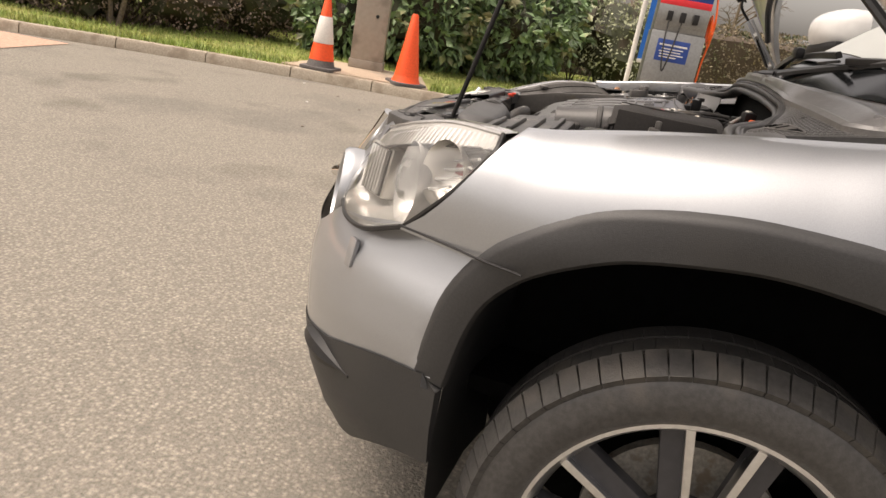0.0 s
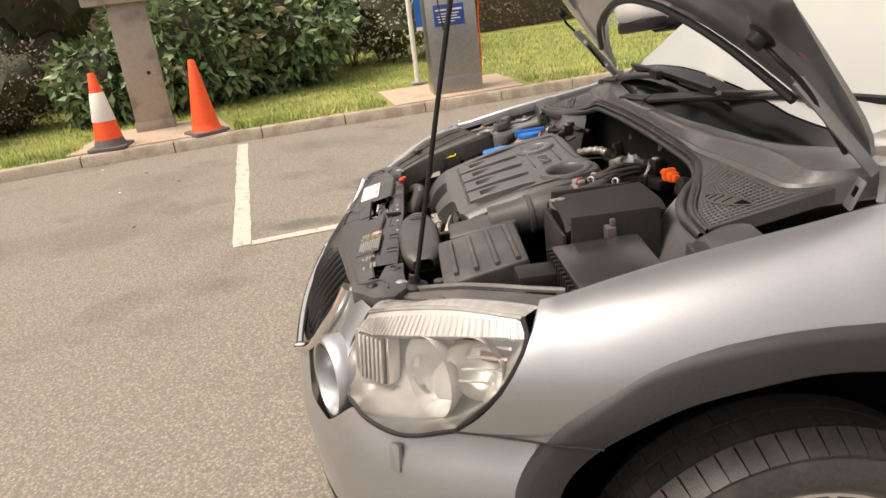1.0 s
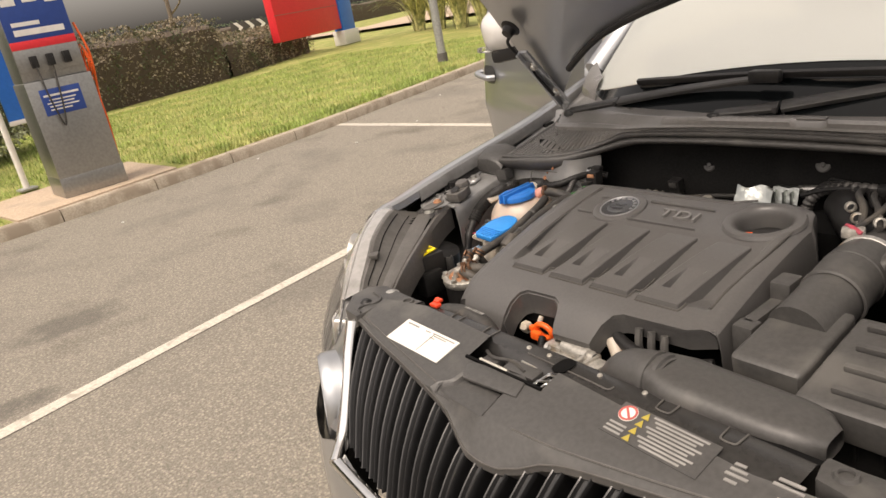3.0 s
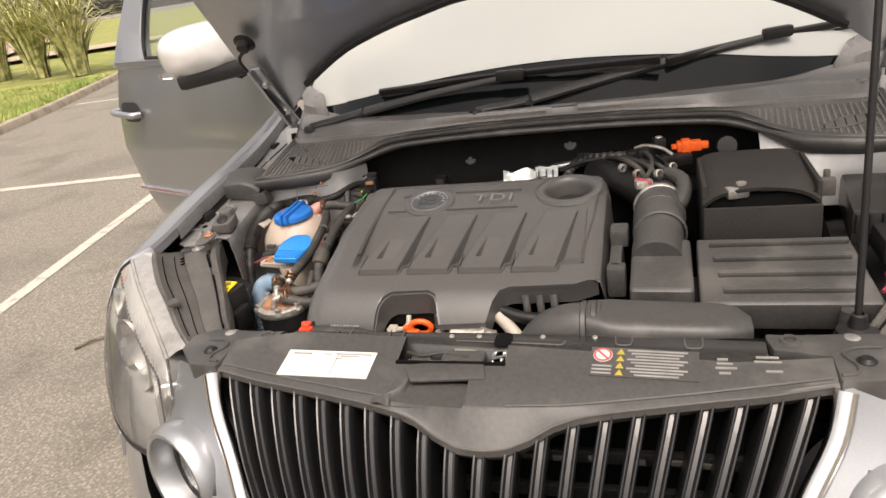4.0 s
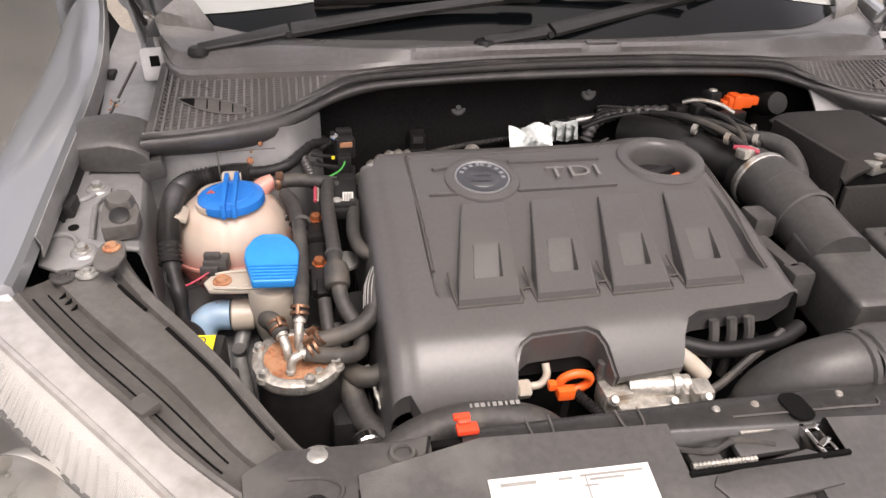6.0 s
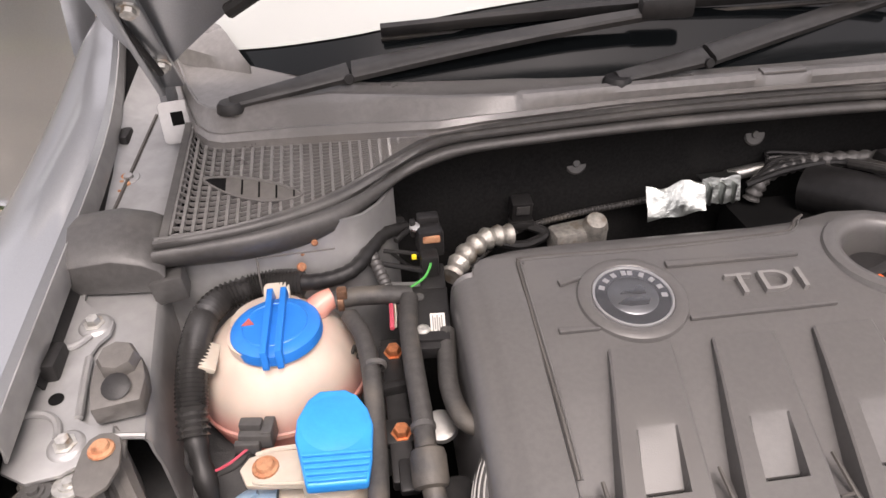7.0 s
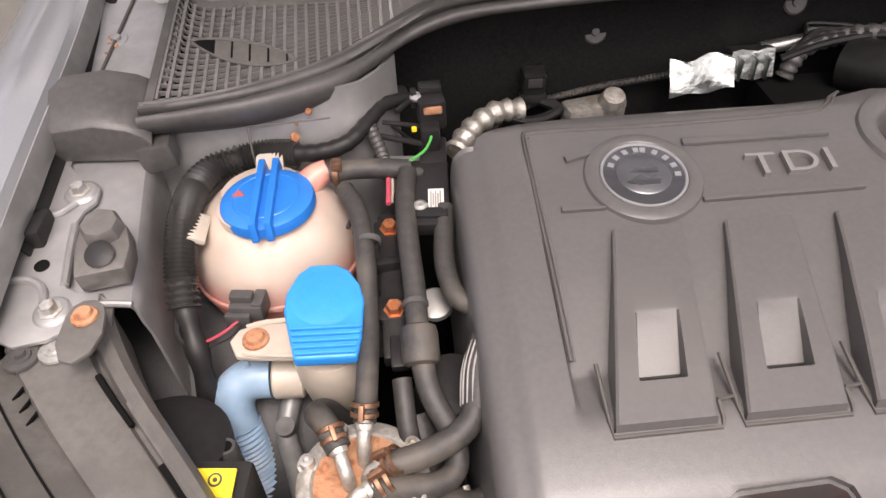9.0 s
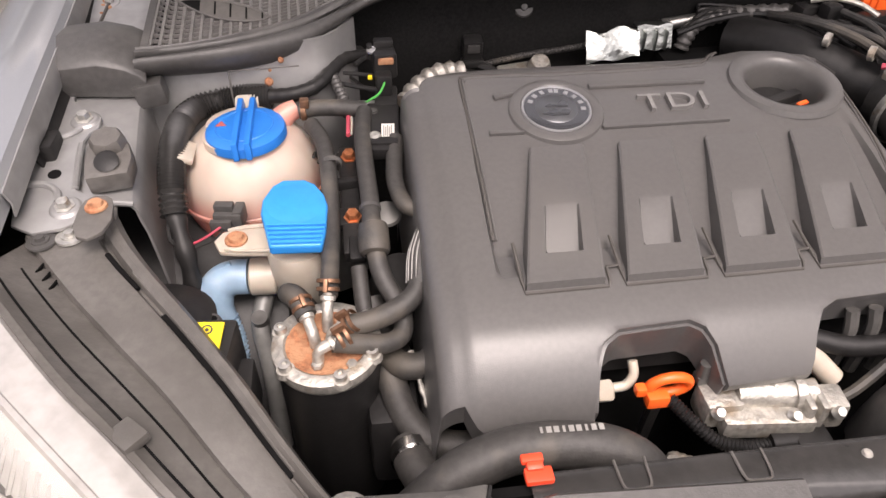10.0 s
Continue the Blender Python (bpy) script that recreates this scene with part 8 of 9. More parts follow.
part("apron_crease", tube([(-0.712, -0.02, top_in(-0.02) + 0.001), (-0.704, 0.06, top_in(0.06) + 0.001), (-0.699, 0.13, top_in(0.13) + 0.001), (-0.694, 0.20, top_in(0.20) + 0.001)], 0.0022, 6, 5), INK, car)
BR = Matrix(((1, 0, 0, 0), (0, 1, 0, 0), (0, 0.150, 1, 0.890), (0, 0, 0, 1)))
bp = part("wing_bracket", prism([(-0.709, -0.100), (-0.708, -0.120), (-0.700, -0.130), (-0.682, -0.142), (-0.674, -0.153), (-0.674, -0.168), (-0.682, -0.178), (-0.686, -0.192), (-0.684, -0.215), (-0.681, -0.240), (-0.679, -0.258), (-0.668, -0.266), (-0.650, -0.268), (-0.647, -0.284), (-0.660, -0.296), (-0.680, -0.308), (-0.705, -0.312), (-0.726, -0.300), (-0.733, -0.26), (-0.735, -0.15), (-0.733, -0.100)], 0, 0.004, BR, 0.0014), PAINT_IN, car, "silver pressed bracket with bolts")
for x, y in ((-0.690, -0.156), (-0.682, -0.283)):
    z = 0.8945 + 0.150 * y
    part("bolt_pad", lathe([(0.0, 0.002), (0.0115, 0.002), (0.0135, 0.001), (0.016, -0.002)], turned((x, y, z), (0, -0.15, 1)), 24), PAINT_IN, bp)
    part("bolt", lathe([(0.0, 0.0085), (0.0055, 0.0085), (0.0065, 0.006), (0.0065, 0.0025), (0.0095, 0.002), (0.0095, 0.0)], turned((x, y, z + 0.001), (0, -0.15, 1)), 6), BOLT, bp)
part("pressing", tube([(-0.731, -0.178, 0.8685), (-0.712, -0.182, 0.8685), (-0.700, -0.180, 0.8685), (-0.690, -0.170, 0.870)], 0.0030, 8, 5), PAINT_IN, bp)
part("pressing", tube([(-0.728, -0.250, 0.8585), (-0.706, -0.252, 0.8580), (-0.694, -0.262, 0.8565), (-0.690, -0.276, 0.8545)], 0.0034, 8, 5), PAINT_IN, bp)
part("flange", tube([(-0.6855, -0.195, 0.8655), (-0.6835, -0.218, 0.8620), (-0.6805, -0.242, 0.8585), (-0.6785, -0.258, 0.8560)], 0.0035, 8, 5), PAINT_IN, bp)
part("dark_hole", lathe([(0.0, 0.0006), (0.0062, 0.0006), (0.0062, 0.0)], turned((-0.702, -0.2365, 0.8590), (0, -0.15, 1)), 18), DARK, bp)
part("rail_ear", prism([(-0.672, -0.266), (-0.650, -0.262), (-0.640, -0.275), (-0.636, -0.300), (-0.660, -0.330), (-0.682, -0.312)], 0, 0.004, T((0, 0, 0.8885)) @ Matrix(((1, 0, 0, 0), (0, 1, 0, 0), (0, 0.170, 1, 0), (0, 0, 0, 1))), 0.0012), RAILP, bp)
part("rust_bolt", lathe([(0.0, 0.0045), (0.006, 0.005), (0.010, 0.004), (0.0125, 0.001), (0.0125, 0.0)], turned((-0.661, -0.279, 0.8450), (0, -0.2, 1)), 24), RUST, bp, "rusty round bolt head")
sm3 = turned((-0.647, -0.236, 0.856), (0.02, -0.20, 1), 4)
stop = part("bump_block", prism([(-0.0215, -0.026), (0.017, -0.026), (0.0215, -0.004), (0.0190, 0.018), (0.008, 0.028), (-0.010, 0.029), (-0.0195, 0.020), (-0.0220, 0.0)], 0, 0.022, sm3, 0.004), RAILP, car, "worn rubber bonnet stop")
part("stop_post", lathe([(0.0, 0.034), (0.014, 0.033), (0.0165, 0.029), (0.0170, 0.020)], sm3 @ T((0.001, 0.016, 0)), 8), RAILP, stop)
part("stop_hollow", lathe([(0.0, 0.001), (0.009, 0.001), (0.0115, 0.0)], turned((-0.645, -0.252, 0.8795), (0.02, -0.55, 1)), 16), BLACK, stop)
# long headlamp bracket rails
for sgn in (-1, 1):
    mir = Matrix.Diagonal((sgn, 1, 1, 1))
    RZ = [(-0.62, 0.797), (-0.572, 0.801), (-0.53, 0.812), (-0.48, 0.823), (-0.42, 0.830), (-0.36, 0.836), (-0.28, 0.843)]
    outer = cr([(0.716, -0.306, 0), (0.684, -0.350, 0), (0.653, -0.390, 0), (0.607, -0.444, 0), (0.563, -0.495, 0), (0.519, -0.551, 0), (0.482, -0.592, 0)], 4)
    inner = cr([(0.645, -0.272, 0), (0.622, -0.318, 0), (0.597, -0.358, 0), (0.553, -0.419, 0), (0.511, -0.480, 0), (0.472, -0.540, 0), (0.430, -0.598, 0)], 4)
    rows = []
    for p, q in zip(outer, inner):
        row = []
        for k, dz in ((-0.02, -0.05), (0.0, -0.004), (0.03, 0.0), (0.56, 0.001), (0.66, -0.001), (0.70, -0.006), (0.74, -0.006), (0.78, 0.003), (0.84, 0.006), (0.92, 0.005), (1.0, -0.004), (1.02, -0.05)):
            w = p.lerp(q, k)
            row.append(mir @ Vector((w.x, w.y, lerp(RZ, w.y) + dz)))
        rows.append(row)
    rail = part("lamp_rail", sheet(rows, 0.002), RAILP, car, "dusty grey bracket rail beside the headlamp", angle=28)
    part("rail_slot", tube([r[5].lerp(r[6], 0.5) + Vector((0, 0, 0.0005)) for r in rows[11:22]], 0.0036, 6, 1), DARK, rail)
    part("rail_slot", tube([r[4].lerp(r[6], 0.1 * k) + Vector((0, 0, 0.0012)) for k, r in enumerate(rows[5:10])], 0.0024, 6, 1), DARK, rail)
    part("rail_rib", tube([r[6].lerp(r[7], 0.8) + Vector((0, 0, 0.0006)) for r in rows[8:22]], 0.0013, 6, 1), RAILP, rail)
    part("rail_foot", lathe([(0.0, 0.006), (0.006, 0.006), (0.014, 0.002), (0.016, 0.0)], T((sgn * 0.437, -0.592, 0.807)), 16), BOLT, rail)
    for wx, wy in ((0.697, -0.318), (0.673, -0.314)):
        part("rail_washer", lathe([(0.0, 0.007), (0.004, 0.007), (0.0045, 0.004), (0.0075, 0.004), (0.008, 0.0025), (0.0125, 0.002), (0.013, 0.0)], T((sgn * wx, wy, lerp(RZ, wy) + 0.001)), 20), BOLT if wx < 0.68 else GREYP, rail)
    # housing back of the lamp and its ribbed duct
    line = cr(LENS_BACK, 4)
    rows = []
    for p, q in zip(line, outer):
        q = Vector((q.x, q.y, lerp(RZ, q.y) - 0.004))
        rows.append([mir @ w for w in (p + Vector((0.004, -0.003, -0.010)), p + Vector((0, 0, 0.0005)), p.lerp(q, 0.10) + Vector((0, 0, 0.0025)), p.lerp(q, 0.18), p.lerp(q, 0.5) - Vector((0, 0, 0.004)), p.lerp(q, 0.9) - Vector((0, 0, 0.004)), q - Vector((0, 0, 0.004)), q - Vector((0, 0, 0.06)))])
    house_back = part("lamp_housing", sheet(rows), RAILP, car, "dark lamp housing back with a clip", angle=25)
    for k in (3, 4, 5):
        q = rows[k][5]
        part("housing_nick", box((0.0016, 0.018, 0.003), T(q + Vector((0, 0, 0.001))) @ R(sgn * 0.3, 4, "Z")), DARK, house_back)
    part("housing_seam", tube([r[3].lerp(r[4], 0.3) + Vector((0, 0, 0.0005)) for r in rows[2:22]], 0.0012, 5, 1), DARK, house_back)
    part("housing_seam", tube([r[4].lerp(r[5], 0.4) + Vector((0, 0, 0.0005)) for r in rows[2:22]], 0.0010, 5, 1), DARK, house_back)
    part("housing_clip", box((0.024, 0.02, 0.010), T(rows[13][3] + Vector((0, 0, 0.002))) @ R(sgn * 0.75, 4, "Z"), 0.003), RAILP, house_back)
tagm = T((-0.553, -0.426, 0.8085)) @ R(radians(9), 4, "X") @ R(radians(-6), 4, "Z")
tag = part("yellow_tag", box((0.034, 0.038, 0.002), tagm), YELLOW, car, "yellow warning label")
part("tag_letter", letters("R", 0.012, tagm @ T((-0.009, 0.010, 0.0012)) @ R(radians(90), 4, "Z"), 0.0004), INK, tag)
part("tag_ring", lathe([(0.0034, 0.0008), (0.0048, 0.0008), (0.0048, 0.0)], tagm @ T((0.004, 0.011, 0.001)), 18), INK, tag)
part("tag_spot", lathe([(0.0, 0.0008), (0.0016, 0.0008), (0.0016, 0.0)], tagm @ T((0.004, 0.011, 0.001)), 10), INK, tag)
for k in range(6):
    part("print_bar", box((0.0012, 0.010, 0.0006), tagm @ T((-0.004 + 0.003 * k, -0.006, 0.0013))), INK, tag)
part("ballast_box", merged(box((0.044, 0.060, 0.06), T((-0.550, -0.426, 0.775)) @ R(radians(-6), 4, "Z"), 0.005), box((0.034, 0.050, 0.05), T((-0.532, -0.440, 0.748)), 0.005)), BLACK, car)
part("lamp_motor", lathe([(0.0, 0.010), (0.030, 0.009), (0.040, 0.004), (0.043, -0.010), (0.043, -0.05)], turned((-0.595, -0.355, 0.775), (0.25, 0.1, 1)), 28), BLACK, car, "round black lamp cap")
part("small_socket", lathe([(0.005, 0.004), (0.0075, 0.004), (0.009, 0.0), (0.009, -0.04)], T((-0.558, -0.364, 0.768)), 18), GREYP, car)
part("socket_eye", lathe([(0.0, 0.001), (0.005, 0.001), (0.005, 0.0)], T((-0.558, -0.364, 0.771)), 14), DARK, car)
part("grey_pipe", tube([(-0.520, -0.278, 0.724), (-0.524, -0.292, 0.718), (-0.528, -0.312, 0.704), (-0.524, -0.328, 0.678), (-0.520, -0.350, 0.640), (-0.518, -0.375, 0.580)], 0.0095, 14), STEELP, car, "grey pipe beside the filter")
part("pipe_stub", lathe([(0.0, 0.002), (0.004, 0.003), (0.0085, 0.003), (0.0085, -0.012)], turned((-0.527, -0.313, 0.716), (0, -0.3, 1)), 18), GREYP, car)

tongue = part("rail_tongue", prism([(-0.660, -0.304), (-0.657, -0.295), (-0.650, -0.290), (-0.641, -0.290), (-0.634, -0.295), (-0.631, -0.304), (-0.629, -0.322), (-0.634, -0.338), (-0.645, -0.346), (-0.655, -0.342), (-0.661, -0.328)], 0.0, 0.004, T((0, 0, 0.862)) @ Matrix(((1, 0, 0, 0), (0, 1, 0, 0), (0, 0.10, 1, 0.031), (0, 0, 0, 1))), 0.0015), RAILP, car, "dusty bracket tongue with a rusty bolt")
part("tongue_bolt", lathe([(0.0, 0.006), (0.006, 0.006), (0.007, 0.003), (0.0095, 0.002), (0.010, 0.0)], T((-0.645, -0.306, 0.8665)), 16), RUST, tongue)

# seal, end block, cowl and mesh
SEAL_B = [(-0.640, -0.107, 0.901), (-0.593, -0.106, 0.904), (-0.545, -0.103, 0.907), (-0.498, -0.089, 0.909), (-0.458, -0.071, 0.911), (-0.427, -0.045, 0.914), (-0.398, -0.016, 0.920), (-0.363, -0.004, 0.929), (-0.318, -0.001, 0.938), (-0.257, -0.002, 0.943), (-0.17, -0.002, 0.946), (-0.08, -0.001, 0.947)]
SEAL_T = [(-0.640, -0.088, 0.916), (-0.594, -0.084, 0.916), (-0.547, -0.075, 0.918), (-0.498, -0.054, 0.919), (-0.457, -0.032, 0.923), (-0.425, -0.018, 0.934), (-0.391, -0.004, 0.946), (-0.364, 0.0, 0.957), (-0.336, 0.0, 0.962), (-0.261, -0.004, 0.968), (-0.15, -0.003, 0.972), (-0.07, -0.002, 0.974)]


def whole(half):
    """The line on over the car's middle to its other side."""
    return cr([Vector(p) for p in half] + [Vector((-p[0], p[1], p[2])) for p in half[::-1]], 6)


sb, st = whole(SEAL_B), whole(SEAL_T)
rows = []
for i, (p, q) in enumerate(zip(sb, st)):
    d = (sb[min(i + 1, len(sb) - 1)] - sb[max(i - 1, 0)]).normalized()
    u = q - p
    n = d.cross(u).normalized()
    if n.y > 0 or (abs(n.y) < 0.2 and n.z < 0):
        n = -n
    rows.append([p + u * a + n * b for a, b in ((0.05, -0.022), (-0.10, -0.010), (-0.10, 0.001), (0.0, 0.0065), (0.14, 0.0095), (0.28, 0.0095), (0.40, 0.006), (0.455, -0.002), (0.52, -0.002), (0.56, 0.004), (0.68, 0.0065), (0.80, 0.006), (0.88, 0.002), (0.93, 0.002), (1.0, 0.003), (1.06, -0.002), (1.06, -0.012))])
part("bonnet_seal", sheet(rows, 0, False), GREYP, car, "dusty rubber bonnet seal with a folded lip", angle=50)
BLK = [(-0.742, 0.884, -0.014), (-0.735, 0.880, -0.004), (-0.715, 0.877, 0.0), (-0.677, 0.874, 0.003), (-0.650, 0.872, -0.004), (-0.636, 0.872, -0.012), (-0.631, 0.873, -0.020)]
rows = [[Vector((-x, y, max(z0, z + dz) if z > 0.88 else z0)) for y, z in ((-0.114, 0.87), (-0.117, 0.888), (-0.115, 0.908), (-0.109, 0.914), (-0.090, 0.922), (-0.070, 0.928), (-0.045, 0.928), (-0.036, 0.918), (-0.034, 0.87))] for x, z0, dz in BLK]
bm = sheet(rows)
bmesh.ops.holes_fill(bm, edges=[e for e in bm.edges if e.is_boundary], sides=0)
soften(bm, 0.003, 2, 35)
both("seal_block", bm, GREYP, None, "dark foam end block")
both("seal_wedge", prism([(-0.016, -0.014), (0.016, -0.016), (0.018, 0.012), (-0.012, 0.016)], 0, 0.026, T((0.628, -0.106, 0.862)) @ R(radians(8), 4, "Y"), 0.003), GREYP)
COWL_K = [(-0.668, 0.235, 0.990), (-0.650, 0.180, 0.972), (-0.630, 0.105, 0.955), (-0.612, 0.060, 0.950), (-0.590, 0.044, 0.949), (-0.468, 0.022, 0.956), (-0.353, 0.000, 0.963), (-0.30, 0.001, 0.968), (-0.15, 0.002, 0.975), (0.0, 0.003, 0.976)]
COWL_L = [(-0.668, 0.250, 1.002), (-0.650, 0.200, 0.990), (-0.630, 0.135, 0.979), (-0.612, 0.095, 0.976), (-0.590, 0.082, 0.975), (-0.530, 0.082, 0.981), (-0.465, 0.075, 0.985), (-0.40, 0.052, 0.987), (-0.347, 0.033, 0.988), (-0.264, 0.016, 0.990), (-0.178, 0.012, 0.992), (0.0, 0.012, 0.993)]


def at_x(table, x):
    """The place on a cowl line at x."""
    a = -abs(x)
    return Vector((x, lerp([(p[0], p[1]) for p in table], a), lerp([(p[0], p[2]) for p in table], a)))


def glass_foot(x):
    return Vector((x, lerp([(p[0], p[1]) for p in SCR_LOW], x), lerp([(p[0], p[2]) for p in SCR_LOW], x)))


rows = []
for x in sorted(set([round(v, 4) for v in np.linspace(-0.668, 0.668, 81)] + [-0.346, -0.340, -0.264, -0.258, 0.002, 0.012, 0.060, 0.068])):
    k, t2, g = at_x(COWL_K, x), at_x(COWL_L, x), glass_foot(x)
    bump = 0.0035 if (-0.264 < x < 0.008 or 0.064 < x) and abs(x) < 0.34 else 0.0
    row = [k + Vector((0, 0.012, -0.03)), k + Vector((0, -0.001, -0.006)), k, k.lerp(t2, 0.10) + Vector((0, -0.005, 0.002)), k.lerp(t2, 0.30) + Vector((0, -0.006, 0.003)), k.lerp(t2, 0.36) + Vector((0, -0.001, 0.000)), k.lerp(t2, 0.85) + Vector((0, -0.003 - bump, 0.0))]
    row += [t2 + Vector((0, -0.002 - bump, 0.0015 + bump * 0.6)), t2 + Vector((0, 0.003, 0.0025 + bump * 0.6)), t2 + Vector((0, 0.007, 0.0005))]
    e = g + Vector((0, 0.010, 0.004))
    a0 = t2 + Vector((0, 0.009, 0.0))
    row += [a0.lerp(e, s) + Vector((0, 0, -0.004 * math.sin(math.pi * s))) for s in (0.1, 0.35, 0.7, 1.0)]
    row.append(e + Vector((0, 0.02, -0.03)))
    rows.append(row)
cowl = part("cowl_panel", sheet(rows), COWLP, car, "dusty plastic scuttle panel below the windscreen", angle=25)
for sgn in (-1, 1):
    rows2 = []
    for s in np.linspace(0, 1, 6):
        a = Vector((0.560, 0.16, 1.000)).lerp(Vector((0.655, 0.225, 1.012)), s)
        b = Vector((0.600, 0.24, 1.030)).lerp(Vector((0.715, 0.36, 1.052)), s)
        rows2.append([Vector((sgn * q.x, q.y, q.z)) for q in (a - Vector((0, 0.004, 0.02)), a, a.lerp(b, 0.33) + Vector((0, -0.006, 0.004)), a.lerp(b, 0.7) + Vector((0, -0.004, 0.005)), b)])
    part("cowl_corner", sheet(rows2, 0.002), COWLP, cowl)
part("cowl_step", box((0.050, 0.014, 0.0035), T((0.036, 0.014, 0.9965)) @ R(radians(6), 4, "X"), 0.0014), COWLP, cowl)


def mesh_vent(sgn):
    """Slotted air mesh: broad bars one way, fine ones the other, over a dark tray."""
    lo = sorted([(abs(p.x), p.y, p.z) for p in st if p.x < 0])

    def place(x, s, lift=0.0):
        xx = max(0.358, min(0.628, x))
        py, pz = float(np.interp(xx, [q[0] for q in lo], [q[1] for q in lo])), float(np.interp(xx, [q[0] for q in lo], [q[2] for q in lo]))
        k = at_x(COWL_K, xx)
        y = py + 0.004 + (k.y - 0.001 - py - 0.004) * s
        z = pz + 0.0005 + (k.z - 0.003 - pz) * s
        return Vector((sgn * xx, y, z + lift))
    tray = part("air_mesh", sheet([[place(x, s, -0.016) for s in (-0.04, 0.5, 1.04)] for x in np.linspace(0.34, 0.64, 14)]), DARK, car, "slotted plastic air mesh")
    bars = bmesh.new()
    for x in np.linspace(0.362, 0.627, 26):
        a = [place(x, s) for s in (0.0, 0.5, 1.0)]
        rows3 = [[p + Vector((dx, 0, dz)) for dx, dz in ((-0.0018, -0.005), (-0.0016, 0.0), (0.0016, 0.0), (0.0018, -0.005))] for p in a]
        vs = [[bars.verts.new(p) for p in r] for r in rows3]
        for r0, r1 in zip(vs, vs[1:]):
            for j in range(3):
                bars.faces.new((r0[j], r0[j + 1], r1[j + 1], r1[j]))
    for k in range(17):
        s = k / 16
        pts = [place(x, s, -0.0006) for x in np.linspace(0.362, 0.627, 18)]
        vs = [[bars.verts.new(p + Vector((0, dy, dz))) for dy, dz in ((-0.0009, -0.004), (-0.0008, 0), (0.0008, 0), (0.0009, -0.004))] for p in pts]
        for r0, r1 in zip(vs, vs[1:]):
            for j in range(3):
                bars.faces.new((r0[j], r0[j + 1], r1[j + 1], r1[j]))
    bmesh.ops.recalc_face_normals(bars, faces=bars.faces)
    part("mesh_grid", bars, COWLP, tray)
    for x0, x1 in ((0.628, 0.634),):
        part("mesh_frame", sheet([[place(x0, s, 0.001), place(x0, s, 0.0015) + Vector((sgn * 0.008, 0, 0.0)), place(x0, s, -0.02) + Vector((sgn * 0.009, 0, 0))] for s in np.linspace(-0.05, 1.05, 6)], 0.001), GREYP, tray)
    # a raised eye-shaped scoop in the mesh
    eye = []
    for u in np.linspace(0, 1, 13):
        wid = 0.013 * math.sin(math.pi * u) ** 0.7
        c = Vector((sgn * (0.604 - 0.105 * u), -0.004 - 0.036 * u + 0.010 * math.sin(math.pi * u) * -1, 0))
        s0 = place(abs(c.x), 0.5)
        sl = (place(abs(c.x), 1.0).z - place(abs(c.x), 0.0).z) / max(0.02, place(abs(c.x), 1.0).y - place(abs(c.x), 0.0).y)
        zc = s0.z + (c.y - s0.y) * sl
        eye.append([Vector((c.x, c.y - wid, zc - wid * sl + 0.0006)), Vector((c.x, c.y, zc + 0.003 * math.sin(math.pi * u))), Vector((c.x, c.y + wid, zc + wid * sl + 0.004 * math.sin(math.pi * u)))])
    part("mesh_scoop", sheet(eye[:4]), DARK, tray)
    part("mesh_hump", sheet(eye[3:]), RAILP, tray)
    part("scoop_rim", tube([r[2] for r in eye], 0.0016, 6, 1), RAILP, tray)
    part("scoop_rim", tube([r[0] for r in eye], 0.0012, 6, 1), RAILP, tray)
    for k in (5, 7, 9, 11):
        part("hump_slot", tube([eye[k][0].lerp(eye[k][2], 0.15) + Vector((0, 0, 0.001)), eye[k][0].lerp(eye[k][2], 0.85) + Vector((0, 0, 0.001))], 0.0010, 5, 1), DARK, tray)


mesh_vent(-1)
mesh_vent(1)
for sgn in (-1, 1):
    hm = T((sgn * 0.652, 0.130, 0.948)) @ R(radians(-sgn * 14), 4, "Z") @ R(radians(68), 4, "X")
    hb = part("hinge_plate", prism(rounded(0.036, 0.050, 0.006), 0, 0.003, hm, 0.001), PAINT_IN, car, "silver hinge plate with a square hole")
    part("square_hole", box((0.014, 0.016, 0.001), hm @ T((0.002, 0.004, 0.0032))), DARK, hb)
both("wing_flange", sheet([[Vector((x, y, lerp(CREST, y) + dz)) for x, dz in ((lerp(INNER, y) - 0.012, -0.004), (lerp(INNER, y) - 0.016, -0.016), (lerp(INNER, y) - 0.014, -0.030))] for y in np.linspace(-0.30, 0.40, 14)], 0.002), PAINT_IN)
for x, y, r in ((-0.707, 0.072, 0.0075), (-0.703, 0.058, 0.004), (-0.710, 0.062, 0.003), (-0.709, 0.045, 0.003)):
    part("rust_spot", lathe([(0.0, 0.0016), (r * 0.7, 0.0014), (r, 0.0)], turned((x, y, top_in(y) + 0.0005), (0.05, -0.18, 1)), 12), RUST, car)
part("apron_bolt", lathe([(0.0, 0.004), (0.005, 0.004), (0.006, 0.001), (0.012, 0.001), (0.013, 0.0)], turned((-0.704, 0.070, top_in(0.07)), (0.05, -0.18, 1)), 14), PAINT_IN, car)
for x, y, z, r in ((-0.505, -0.098, 0.874, 0.005), (-0.490, -0.085, 0.893, 0.0035), (-0.503, -0.090, 0.884, 0.002)):
    part("rust_spot", lathe([(0.0, 0.0025), (r * 0.7, 0.002), (r, 0.0)], turned((x, y - 0.001, z), (0, -0.95, 0.3)), 12), RUST, car)


